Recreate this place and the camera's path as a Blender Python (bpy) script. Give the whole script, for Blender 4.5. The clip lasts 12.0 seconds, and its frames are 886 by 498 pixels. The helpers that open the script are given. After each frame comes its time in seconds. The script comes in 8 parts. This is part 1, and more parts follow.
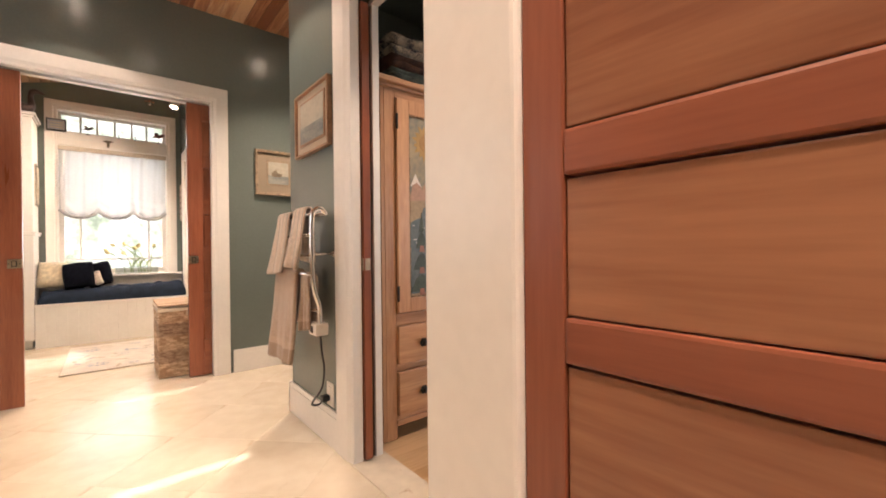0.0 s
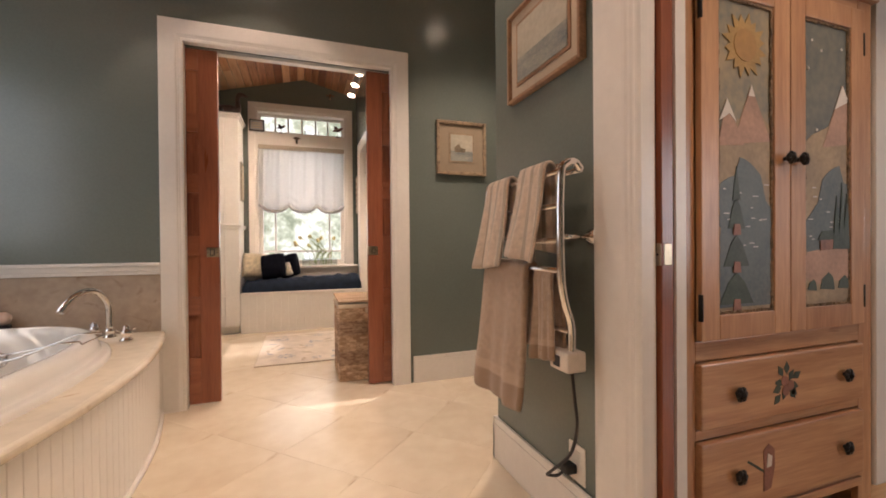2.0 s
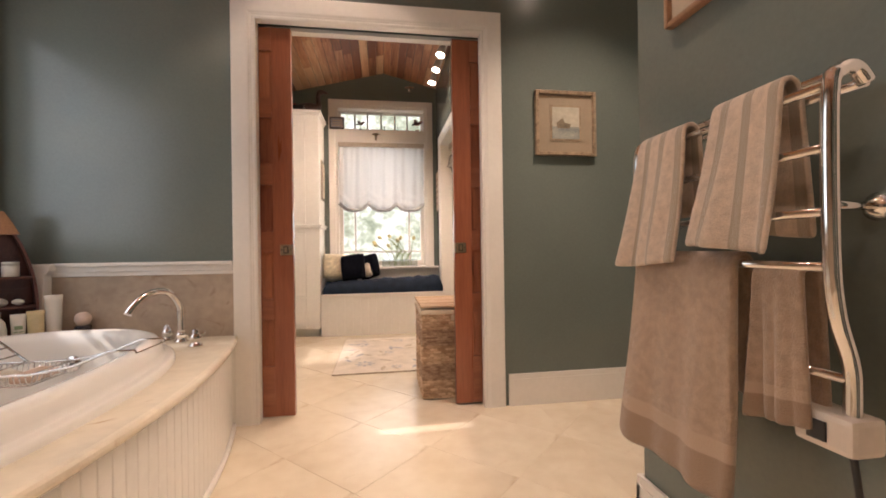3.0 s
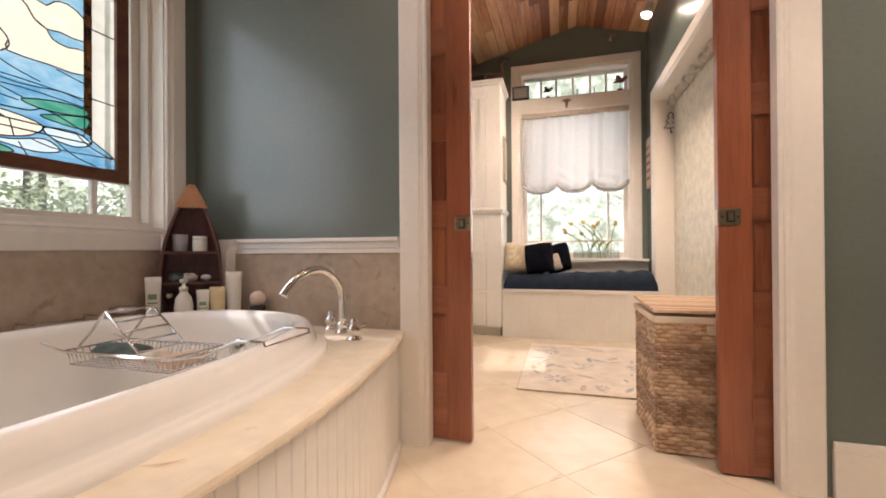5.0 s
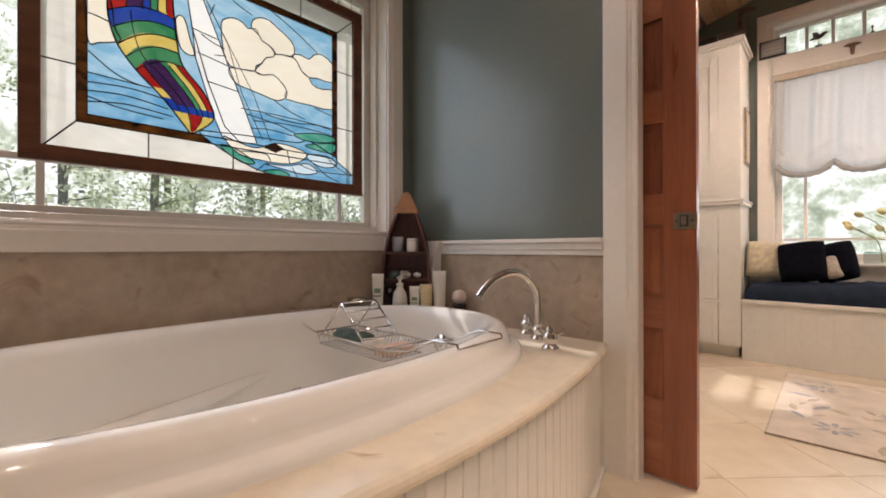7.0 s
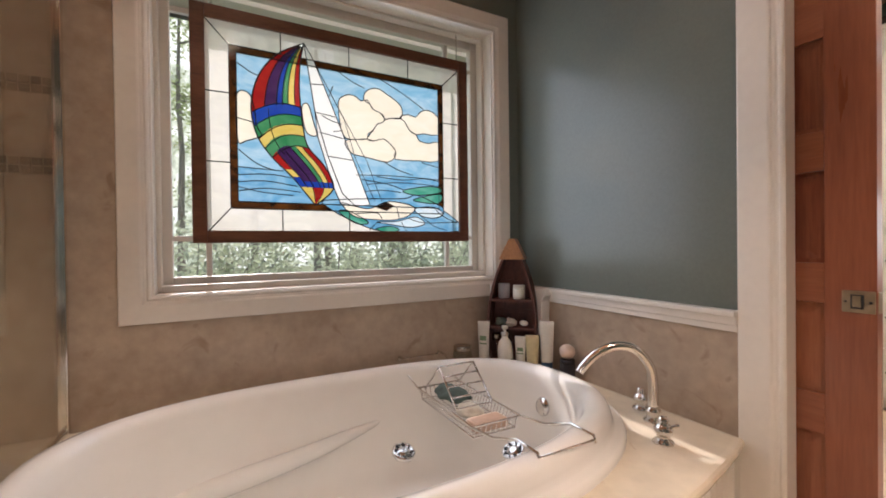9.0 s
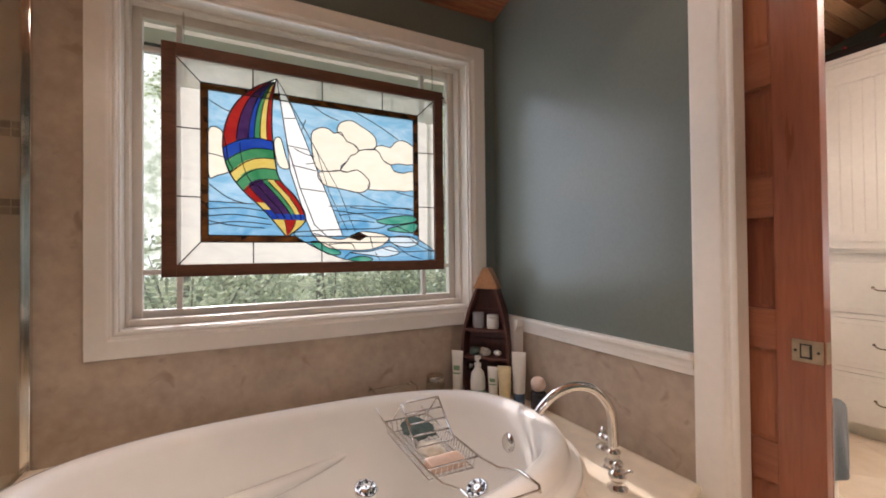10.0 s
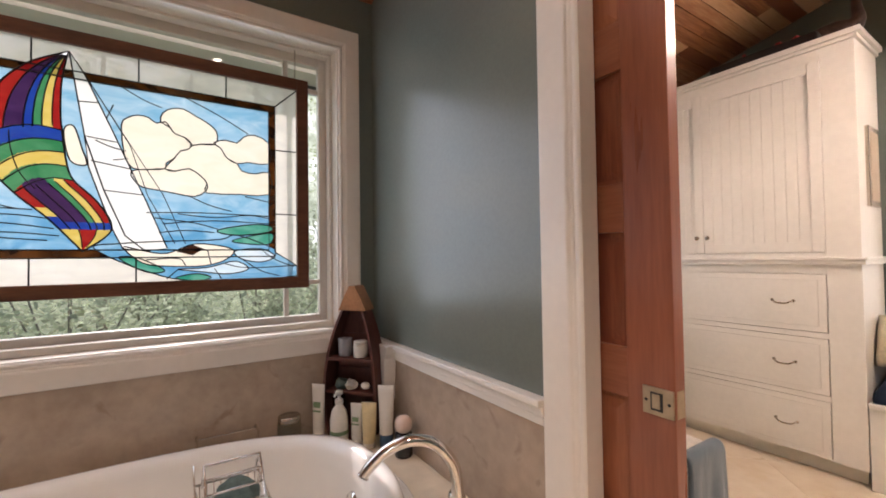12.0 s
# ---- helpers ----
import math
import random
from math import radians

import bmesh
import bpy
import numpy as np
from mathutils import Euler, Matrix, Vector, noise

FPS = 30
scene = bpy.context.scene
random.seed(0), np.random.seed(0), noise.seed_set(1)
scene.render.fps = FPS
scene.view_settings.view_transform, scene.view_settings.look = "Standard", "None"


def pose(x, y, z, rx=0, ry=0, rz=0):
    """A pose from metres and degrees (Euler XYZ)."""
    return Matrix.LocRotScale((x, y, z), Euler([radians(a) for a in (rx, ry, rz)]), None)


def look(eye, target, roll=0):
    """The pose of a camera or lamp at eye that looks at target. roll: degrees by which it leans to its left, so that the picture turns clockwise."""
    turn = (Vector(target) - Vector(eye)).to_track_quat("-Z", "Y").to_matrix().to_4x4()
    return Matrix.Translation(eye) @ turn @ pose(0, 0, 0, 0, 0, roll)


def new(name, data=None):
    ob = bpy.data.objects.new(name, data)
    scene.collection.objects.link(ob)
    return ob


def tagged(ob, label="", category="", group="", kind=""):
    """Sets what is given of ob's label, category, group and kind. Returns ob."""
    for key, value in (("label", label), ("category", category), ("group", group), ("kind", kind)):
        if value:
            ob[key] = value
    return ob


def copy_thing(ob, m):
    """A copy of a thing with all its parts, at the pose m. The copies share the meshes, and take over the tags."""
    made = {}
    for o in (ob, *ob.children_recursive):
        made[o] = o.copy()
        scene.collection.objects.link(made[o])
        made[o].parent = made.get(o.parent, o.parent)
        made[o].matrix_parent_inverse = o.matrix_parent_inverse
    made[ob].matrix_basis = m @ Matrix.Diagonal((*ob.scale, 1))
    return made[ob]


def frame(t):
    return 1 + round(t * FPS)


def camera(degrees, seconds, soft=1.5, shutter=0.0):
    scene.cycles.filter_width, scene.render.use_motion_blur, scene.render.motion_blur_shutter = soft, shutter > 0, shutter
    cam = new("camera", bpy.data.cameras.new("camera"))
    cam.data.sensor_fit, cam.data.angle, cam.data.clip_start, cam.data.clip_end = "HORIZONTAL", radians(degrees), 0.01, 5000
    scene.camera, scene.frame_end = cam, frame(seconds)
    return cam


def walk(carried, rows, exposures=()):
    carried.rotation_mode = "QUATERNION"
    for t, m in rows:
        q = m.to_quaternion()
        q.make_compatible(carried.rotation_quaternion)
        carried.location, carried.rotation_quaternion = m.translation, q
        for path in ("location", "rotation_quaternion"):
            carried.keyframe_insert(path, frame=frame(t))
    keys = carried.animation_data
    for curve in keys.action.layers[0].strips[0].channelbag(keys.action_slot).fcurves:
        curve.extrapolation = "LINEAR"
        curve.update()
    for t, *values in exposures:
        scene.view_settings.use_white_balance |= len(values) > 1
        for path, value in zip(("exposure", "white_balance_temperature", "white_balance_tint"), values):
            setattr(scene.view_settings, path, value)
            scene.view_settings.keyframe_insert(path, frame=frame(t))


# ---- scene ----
cam = camera(94.4, 12.0, soft=1.8)
PATH = [
    (0, (0.18, 0.044, 1.001), (1.446, 1.592, 0.993), -0.6),
    (0.5, (0.198, 0.259, 0.984), (1.329, 1.908, 0.974), -0.7),
    (1, (0.213, 0.461, 0.962), (1.192, 2.205, 0.948), -0.6),
    (1.5, (0.22, 0.713, 0.958), (1.034, 2.54, 0.945), -0.6),
    (2, (0.228, 0.945, 0.952), (0.885, 2.834, 0.937), -0.5),
    (2.5, (0.245, 1.189, 0.942), (0.742, 3.127, 0.942), -0.3),
    (2.7, (0.242, 1.274, 0.932), (0.659, 3.23, 0.931), -0.5),
    (4.3, (0.196, 1.899, 0.853), (-0.013, 3.888, 0.872), -0.5),
    (4.5, (0.167, 1.956, 0.853), (-0.136, 3.933, 0.86), -0.3),
    (5, (0.115, 2.083, 0.811), (-0.429, 4.007, 0.82), -0.4),
    (5.5, (0.103, 2.153, 0.813), (-0.676, 3.995, 0.819), -0.2),
    (6, (0.101, 2.183, 0.811), (-0.909, 3.909, 0.818), -0.1),
    (6.5, (0.096, 2.186, 0.819), (-1.116, 3.776, 0.823), -0.1),
    (7, (0.093, 2.17, 0.828), (-1.284, 3.62, 0.83), -0.1),
    (7.5, (0.081, 2.147, 0.852), (-1.427, 3.46, 0.862), -0.2),
    (7.7, (0.069, 2.14, 0.877), (-1.485, 3.398, 0.889), -0.2),
    (9.3, (0.19, 2.352, 1.119), (-1.594, 3.255, 1.116), -0.8),
    (9.5, (0.202, 2.387, 1.134), (-1.584, 3.287, 1.15), -0.7),
    (10, (0.249, 2.435, 1.189), (-1.532, 3.344, 1.213), -0.6),
    (10.5, (0.265, 2.509, 1.214), (-1.514, 3.422, 1.248), -0.7),
    (11, (0.207, 2.602, 1.229), (-1.549, 3.559, 1.256), -0.7),
    (11.2, (0.198, 2.684, 1.222), (-1.56, 3.637, 1.27), -1.0),
    (11.5, (0.173, 2.742, 1.21), (-1.55, 3.755, 1.268), -0.8),
    (12, (0.205, 2.926, 1.229), (-1.473, 4.013, 1.275), -0.8),
]
walk(cam, [(t, look(eye, target, roll)) for t, eye, target, roll in PATH], [(0.0, 1.10, 6350, 18), (0.6, 0.98, 6350, 18), (1.5, 0.44, 6500, 21), (2.5, 0.51, 6500, 21), (4.5, 0.78, 6250, 19), (5.2, 0.68, 6250, 19), (6.0, 0.42, 6250, 19), (7.0, 0.36, 6200, 19), (9.5, 0.60, 6150, 21), (12.0, 0.64, 6200, 22)])

# ---- world, sun, lamps ----
world = bpy.data.worlds.new("world")
scene.world = world
world.use_nodes = True
wn = world.node_tree
sky = wn.nodes.new("ShaderNodeTexSky")
sky.sky_type, sky.sun_disc = "NISHITA", False
sky.sun_elevation, sky.sun_rotation = radians(38), radians(-91)
wn.nodes["Background"].inputs["Strength"].default_value = 0.12
wn.links.new(sky.outputs["Color"], wn.nodes["Background"].inputs["Color"])

sun = new("sun", bpy.data.lights.new("sun", "SUN"))
sun.data.energy, sun.data.angle, sun.data.color = 2.4, radians(0.6), (1.0, 0.93, 0.82)
sun.matrix_world = look((-0.788 * 20, -0.012 * 20, 0.616 * 20), (0, 0, 0))

WARM = (1.0, 0.795, 0.60)


def area_lamp(name, eye, target, w, h, watts, color):
    ob = new(name, bpy.data.lights.new(name, "AREA"))
    ob.data.shape, ob.data.size, ob.data.size_y = "RECTANGLE", w, h
    ob.data.energy, ob.data.color = watts, color
    ob.matrix_world = look(eye, target)
    return ob


def spot_lamp(name, eye, target, watts, cone, blend=0.35, radius=0.03, color=WARM):
    ob = new(name, bpy.data.lights.new(name, "SPOT"))
    ob.data.energy, ob.data.color = watts, color
    ob.data.spot_size, ob.data.spot_blend, ob.data.shadow_soft_size = radians(cone), blend, radius
    ob.matrix_world = look(eye, target)
    return ob


# daylight in the window openings
area_lamp("daylight_tub_window", (-1.84, 2.8, 1.55), (0, 2.8, 1.4), 1.40, 1.16, 0.8, (0.90, 0.96, 1.0))
# added fill on the room side of the stained glass, standing in for sky light
area_lamp("fill_tub_room", (-1.655, 2.8, 1.55), (0, 2.8, 1.55), 1.30, 1.10, 5.4, (0.84, 0.93, 1.0))
area_lamp("daylight_closet_window", (0.27, 6.60, 1.6), (0.27, 4, 1.3), 1.0, 1.8, 8, (0.95, 0.98, 1.0))
area_lamp("daylight_closet_west", (-1.70, 5.14, 1.5), (0, 5.14, 1.3), 0.6, 1.0, 4, (0.88, 0.95, 1.0))
# unseen fill lamp, added to brighten the inner face of the bedroom window wall
area_lamp("fill_bedroom_south", (6.1, -2.62, 1.6), (6.3, 3, 1.5), 2.2, 1.9, 60, (0.95, 0.98, 1.0))
area_lamp("daylight_bedroom", (7.95, 3.6, 1.7), (3, 3.6, 1.7), 3.6, 1.9, 165, (0.95, 0.98, 1.0))
# recessed cans of the bathroom ceiling: x, y, ceiling height, watts
# the last can is an unseen addition that lights the white post
CANS = [(0.00, 3.20, 2.87, 12), (1.40, 2.98, 2.87, 88), (0.50, 2.35, 2.87, 24), (0.15, 1.0, 2.87, 24), (0.10, -0.6, 2.87, 122), (-0.95, 2.35, 2.63, 6), (-0.70, 0.35, 2.69, 8)]
for cx, cy, cz, watts in CANS:
    spot_lamp("can_lamp", (cx, cy, cz - 0.03), (cx, cy, 0), watts, 104 if cx > 1 else 98, 0.85 if cx > 1 else 0.20)
TRACK = [(0.80, 4.95), (0.80, 5.25), (0.80, 5.55)]
for tx, ty in TRACK:
    spot_lamp("track_lamp", (tx - 0.08, ty - 0.06, 2.58), (-0.6, ty, 0.7), 30, 130, 0.5)
# unseen fill spot without a fitting, added to brighten the cabinet front
spot_lamp("closet_fill_lamp", (-0.55, 4.55, 2.80), (-0.55, 4.75, 0), 28, 120, 0.4)
# fill spot without a fitting, added to light the armoire
spot_lamp("vestibule_fill_lamp", (1.72, 0.95, 2.58), (1.72, 1.25, 0), 34, 104, 0.5)


# ---- materials ----
def material(name, color, rough=0.5, metal=0.0, **kw):
    """A principled material with two scales of noise on colour and roughness, and fine bump."""
    m = bpy.data.materials.new(name)
    m.use_nodes = True
    nt = m.node_tree
    b = nt.nodes["Principled BSDF"]
    b.inputs["Roughness"].default_value = rough
    b.inputs["Metallic"].default_value = metal
    if "coat" in kw:
        b.inputs["Coat Weight"].default_value = kw["coat"]
        b.inputs["Coat Roughness"].default_value = kw.get("coat_rough", 0.08)
    if "sheen" in kw:
        b.inputs["Sheen Weight"].default_value = kw["sheen"]
    if "ior" in kw:
        b.inputs["IOR"].default_value = kw["ior"]
    var, scale = kw.get("var", 0.1), kw.get("scale", 6.0)
    stretch = kw.get("stretch", (1, 1, 1))
    tc = nt.nodes.new("ShaderNodeTexCoord")
    mp = nt.nodes.new("ShaderNodeMapping")
    mp.inputs["Scale"].default_value = stretch
    nt.links.new(tc.outputs["Object"], mp.inputs["Vector"])
    n1 = nt.nodes.new("ShaderNodeTexNoise")
    n1.inputs["Scale"].default_value, n1.inputs["Detail"].default_value = scale, 5
    n2 = nt.nodes.new("ShaderNodeTexNoise")
    n2.inputs["Scale"].default_value, n2.inputs["Detail"].default_value = scale * kw.get("fine", 9.0), 4
    for n in (n1, n2):
        nt.links.new(mp.outputs["Vector"], n.inputs["Vector"])
    dark = kw.get("dark", tuple(c * (1 - 2.2 * var) for c in color))
    light = kw.get("light", tuple(min(1, c * (1 + 1.2 * var)) for c in color))
    mixn = nt.nodes.new("ShaderNodeMix")
    mixn.data_type = "FLOAT"
    mixn.inputs[0].default_value = kw.get("fine_mix", 0.4)
    nt.links.new(n1.outputs["Fac"], mixn.inputs[2])
    nt.links.new(n2.outputs["Fac"], mixn.inputs[3])
    src = mixn.outputs[0]
    if kw.get("random"):
        oi = nt.nodes.new("ShaderNodeObjectInfo")
        geo = nt.nodes.new("ShaderNodeNewGeometry")
        ad = nt.nodes.new("ShaderNodeMath")
        ad.operation = "ADD"
        nt.links.new(oi.outputs["Random"], ad.inputs[0])
        nt.links.new(geo.outputs["Random Per Island"], ad.inputs[1])
        fr = nt.nodes.new("ShaderNodeMath")
        fr.operation = "FRACT"
        nt.links.new(ad.outputs[0], fr.inputs[0])
        ma = nt.nodes.new("ShaderNodeMath")
        ma.operation = "MULTIPLY_ADD"
        ma.inputs[1].default_value, ma.inputs[2].default_value = kw["random"], -kw["random"] / 2
        nt.links.new(fr.outputs[0], ma.inputs[0])
        a2 = nt.nodes.new("ShaderNodeMath")
        a2.operation = "ADD"
        nt.links.new(src, a2.inputs[0])
        nt.links.new(ma.outputs[0], a2.inputs[1])
        src = a2.outputs[0]
        # shift the grain from piece to piece
        va = nt.nodes.new("ShaderNodeVectorMath")
        va.operation = "ADD"
        sc = nt.nodes.new("ShaderNodeMath")
        sc.operation = "MULTIPLY"
        sc.inputs[1].default_value = 37.0
        nt.links.new(fr.outputs[0], sc.inputs[0])
        nt.links.new(mp.outputs["Vector"], va.inputs[0])
        nt.links.new(sc.outputs[0], va.inputs[1])
        for n in (n1, n2):
            nt.links.new(va.outputs[0], n.inputs["Vector"])
    ramp = nt.nodes.new("ShaderNodeValToRGB")
    lo, hi = kw.get("ramp", (0.3, 0.7))
    ramp.color_ramp.elements[0].position, ramp.color_ramp.elements[1].position = lo, hi
    ramp.color_ramp.elements[0].color, ramp.color_ramp.elements[1].color = (*dark, 1), (*light, 1)
    if "mid" in kw:
        e = ramp.color_ramp.elements.new((lo + hi) / 2)
        e.color = (*kw["mid"], 1)
    nt.links.new(src, ramp.inputs["Fac"])
    out = ramp.outputs["Color"]
    if "spots" in kw:
        # sparse veins or blotches with a shape of their own
        sscale, thresh, scol, amount = kw["spots"]
        v = nt.nodes.new("ShaderNodeTexNoise")
        v.inputs["Scale"].default_value, v.inputs["Detail"].default_value, v.inputs["Distortion"].default_value = sscale, 6, 1.2
        nt.links.new(mp.outputs["Vector"], v.inputs["Vector"])
        r2 = nt.nodes.new("ShaderNodeValToRGB")
        r2.color_ramp.elements[0].position, r2.color_ramp.elements[1].position = thresh, thresh + 0.1
        r2.color_ramp.elements[0].color, r2.color_ramp.elements[1].color = (0, 0, 0, 1), (amount, amount, amount, 1)
        nt.links.new(v.outputs["Fac"], r2.inputs["Fac"])
        mx = nt.nodes.new("ShaderNodeMix")
        mx.data_type = "RGBA"
        nt.links.new(r2.outputs["Color"], mx.inputs[0])
        nt.links.new(out, mx.inputs[6])
        mx.inputs[7].default_value = (*scol, 1)
        out = mx.outputs[2]
    nt.links.new(out, b.inputs["Base Color"])
    rr = nt.nodes.new("ShaderNodeMapRange")
    dr = kw.get("rough_var", 0.06)
    rr.inputs["To Min"].default_value, rr.inputs["To Max"].default_value = max(0.02, rough - dr), min(1, rough + dr)
    nt.links.new(n1.outputs["Fac"], rr.inputs["Value"])
    nt.links.new(rr.outputs[0], b.inputs["Roughness"])
    if kw.get("bump", 0.05) > 0:
        bp = nt.nodes.new("ShaderNodeBump")
        bp.inputs["Strength"].default_value, bp.inputs["Distance"].default_value = kw.get("bump", 0.05), kw.get("depth", 0.01)
        nt.links.new(n2.outputs["Fac"], bp.inputs["Height"])
        nt.links.new(bp.outputs["Normal"], b.inputs["Normal"])
    if "emit" in kw:
        b.inputs["Emission Color"].default_value = (*kw["emit"][:3], 1)
        b.inputs["Emission Strength"].default_value = kw["emit"][3]
    return m


PAINT = material("teal_paint", (0.156, 0.182, 0.160), 0.24, var=0.05, scale=1.5, fine=60, bump=0.05, depth=0.002, rough_var=0.04)
TRIM = material("cream_trim_paint", (0.80, 0.76, 0.70), 0.32, var=0.03, scale=4, bump=0.02, depth=0.002)
WHITE = material("white_cabinet_paint", (0.81, 0.78, 0.72), 0.35, var=0.03, scale=4, bump=0.02, depth=0.002)
MARBLE = material("cream_marble", (0.72, 0.61, 0.46), 0.22, var=0.10, scale=2.2, fine=5, bump=0.015, depth=0.003, random=0.05,
                  light=(0.80, 0.71, 0.56), dark=(0.66, 0.545, 0.395), spots=(5.0, 0.64, (0.52, 0.38, 0.24), 0.55), rough_var=0.07)
GROUT = material("pale_grout", (0.72, 0.62, 0.48), 0.8, var=0.1)
DECK = material("deck_marble", (0.76, 0.67, 0.525), 0.2, var=0.08, scale=3, fine=6, bump=0.01, spots=(8.0, 0.645, (0.44, 0.26, 0.13), 0.7), rough_var=0.05)
STONE = material("beige_limestone", (0.47, 0.385, 0.30), 0.34, var=0.12, scale=3.5, fine=7, bump=0.03, depth=0.003,
                 light=(0.52, 0.425, 0.33), dark=(0.33, 0.25, 0.185), spots=(8.0, 0.62, (0.25, 0.165, 0.11), 0.6))
CEDAR = material("cedar_plank", (0.42, 0.20, 0.10), 0.42, scale=1.6, stretch=(9, 0.6, 9), fine=6, var=0.25, random=0.55,
                 dark=(0.22, 0.075, 0.034), mid=(0.46, 0.205, 0.095), light=(0.67, 0.41, 0.225), bump=0.05, depth=0.003)
CEDAR_PALE = material("pale_cedar_plank", (0.5, 0.28, 0.14), 0.45, scale=1.2, stretch=(9, 0.5, 9), fine=6, var=0.2, random=0.5,
                      dark=(0.34, 0.15, 0.06), mid=(0.54, 0.28, 0.125), light=(0.68, 0.43, 0.22), bump=0.04, depth=0.003)
CHERRY = material("cherry_wood", (0.34, 0.105, 0.042), 0.30, scale=3.0, stretch=(7, 7, 0.5), fine=7, var=0.16, bump=0.03, depth=0.002, coat=0.25, coat_rough=0.2, random=0.12,
                  dark=(0.20, 0.056, 0.027), light=(0.34, 0.115, 0.056))
CHERRY_PANEL = material("cherry_panel", (0.40, 0.16, 0.07), 0.32, scale=3.0, stretch=(0.6, 0.6, 7), fine=7, var=0.18, bump=0.03, depth=0.002, coat=0.2, coat_rough=0.2, random=0.2,
                        dark=(0.19, 0.054, 0.027), light=(0.34, 0.122, 0.060))
CHERRY_FIELD = material("cherry_field", (0.27, 0.085, 0.042), 0.34, scale=3.0, stretch=(7, 7, 0.5), fine=7, var=0.2, bump=0.03, depth=0.002, random=0.3,
                        dark=(0.17, 0.046, 0.024), light=(0.36, 0.13, 0.062))
PINE = material("honey_pine", (0.60, 0.33, 0.165), 0.34, scale=2.5, stretch=(6, 6, 0.6), fine=7, var=0.14, bump=0.04, depth=0.002, coat=0.15, coat_rough=0.2, random=0.1,
                dark=(0.36, 0.165, 0.080), light=(0.61, 0.35, 0.185), spots=(1.6, 0.70, (0.22, 0.075, 0.03), 0.75))
PINE_X = material("honey_pine_across", (0.60, 0.35, 0.16), 0.34, scale=2.5, stretch=(0.5, 6, 8), fine=7, var=0.16, bump=0.04, depth=0.002, coat=0.15, coat_rough=0.2, random=0.1,
                  dark=(0.34, 0.155, 0.073), light=(0.62, 0.36, 0.19), spots=(3.0, 0.66, (0.22, 0.075, 0.03), 0.8))
MAPLE = material("maple_floor", (0.62, 0.40, 0.21), 0.30, scale=1.5, stretch=(0.7, 9, 1), fine=7, var=0.12, random=0.35, bump=0.02, depth=0.002,
                 dark=(0.50, 0.29, 0.13), light=(0.72, 0.50, 0.28), spots=(2.5, 0.72, (0.33, 0.16, 0.07), 0.5))
ACRYLIC = material("white_acrylic", (0.82, 0.795, 0.745), 0.08, var=0.015, scale=2, bump=0.0, rough_var=0.03)
CHROME = material("chrome", (0.82, 0.80, 0.77), 0.10, 1.0, var=0.03, bump=0.0, rough_var=0.03)
AGED = material("aged_brass", (0.50, 0.41, 0.29), 0.32, 1.0, var=0.15, bump=0.02)
NICKEL = material("satin_nickel", (0.58, 0.52, 0.44), 0.25, 1.0, var=0.06, bump=0.01)
BLACK = material("black_rubber", (0.02, 0.02, 0.02), 0.5, var=0.1)
IRON = material("black_iron", (0.03, 0.028, 0.027), 0.45, 0.6, var=0.2, bump=0.1)


def glass_material(name, color=(1, 1, 1), rough=0.0):
    m = bpy.data.materials.new(name)
    m.use_nodes = True
    nt = m.node_tree
    nt.nodes.remove(nt.nodes["Principled BSDF"])
    tr = nt.nodes.new("ShaderNodeBsdfTransparent")
    tr.inputs["Color"].default_value = (*color, 1)
    gl = nt.nodes.new("ShaderNodeBsdfGlossy")
    gl.inputs["Roughness"].default_value = rough
    lw, pw, ma = nt.nodes.new("ShaderNodeLayerWeight"), nt.nodes.new("ShaderNodeMath"), nt.nodes.new("ShaderNodeMath")
    lw.inputs["Blend"].default_value = 0.5
    pw.operation, ma.operation = "POWER", "MULTIPLY_ADD"
    pw.inputs[1].default_value, ma.inputs[1].default_value, ma.inputs[2].default_value = 5.0, 0.9, 0.035
    nt.links.new(lw.outputs["Facing"], pw.inputs[0])
    nt.links.new(pw.outputs[0], ma.inputs[0])
    mx = nt.nodes.new("ShaderNodeMixShader")
    nt.links.new(ma.outputs[0], mx.inputs[0])
    nt.links.new(tr.outputs[0], mx.inputs[1])
    nt.links.new(gl.outputs[0], mx.inputs[2])
    nt.links.new(mx.outputs[0], nt.nodes["Material Output"].inputs["Surface"])
    return m


PANE = glass_material("window_glass", (0.97, 0.985, 0.98))
SHOWER = glass_material("shower_glass", (0.93, 0.95, 0.93))


# ---- mesh helpers ----
def box(bm, x0, x1, y0, y1, z0, z1, bevel=0.0):
    vs = [bm.verts.new(p) for p in ((x0, y0, z0), (x1, y0, z0), (x1, y1, z0), (x0, y1, z0), (x0, y0, z1), (x1, y0, z1), (x1, y1, z1), (x0, y1, z1))]
    fs = [bm.faces.new([vs[i] for i in f]) for f in ((3, 2, 1, 0), (4, 5, 6, 7), (0, 1, 5, 4), (1, 2, 6, 5), (2, 3, 7, 6), (3, 0, 4, 7))]
    if bevel > 0:
        es = list({e for f in fs for e in f.edges})
        bmesh.ops.bevel(bm, geom=es, offset=bevel, segments=2, affect="EDGES", profile=0.6)
    return bm


def boxes(*args, bevel=0.0):
    bm = bmesh.new()
    for a in args:
        box(bm, *a, bevel=bevel)
    return bm


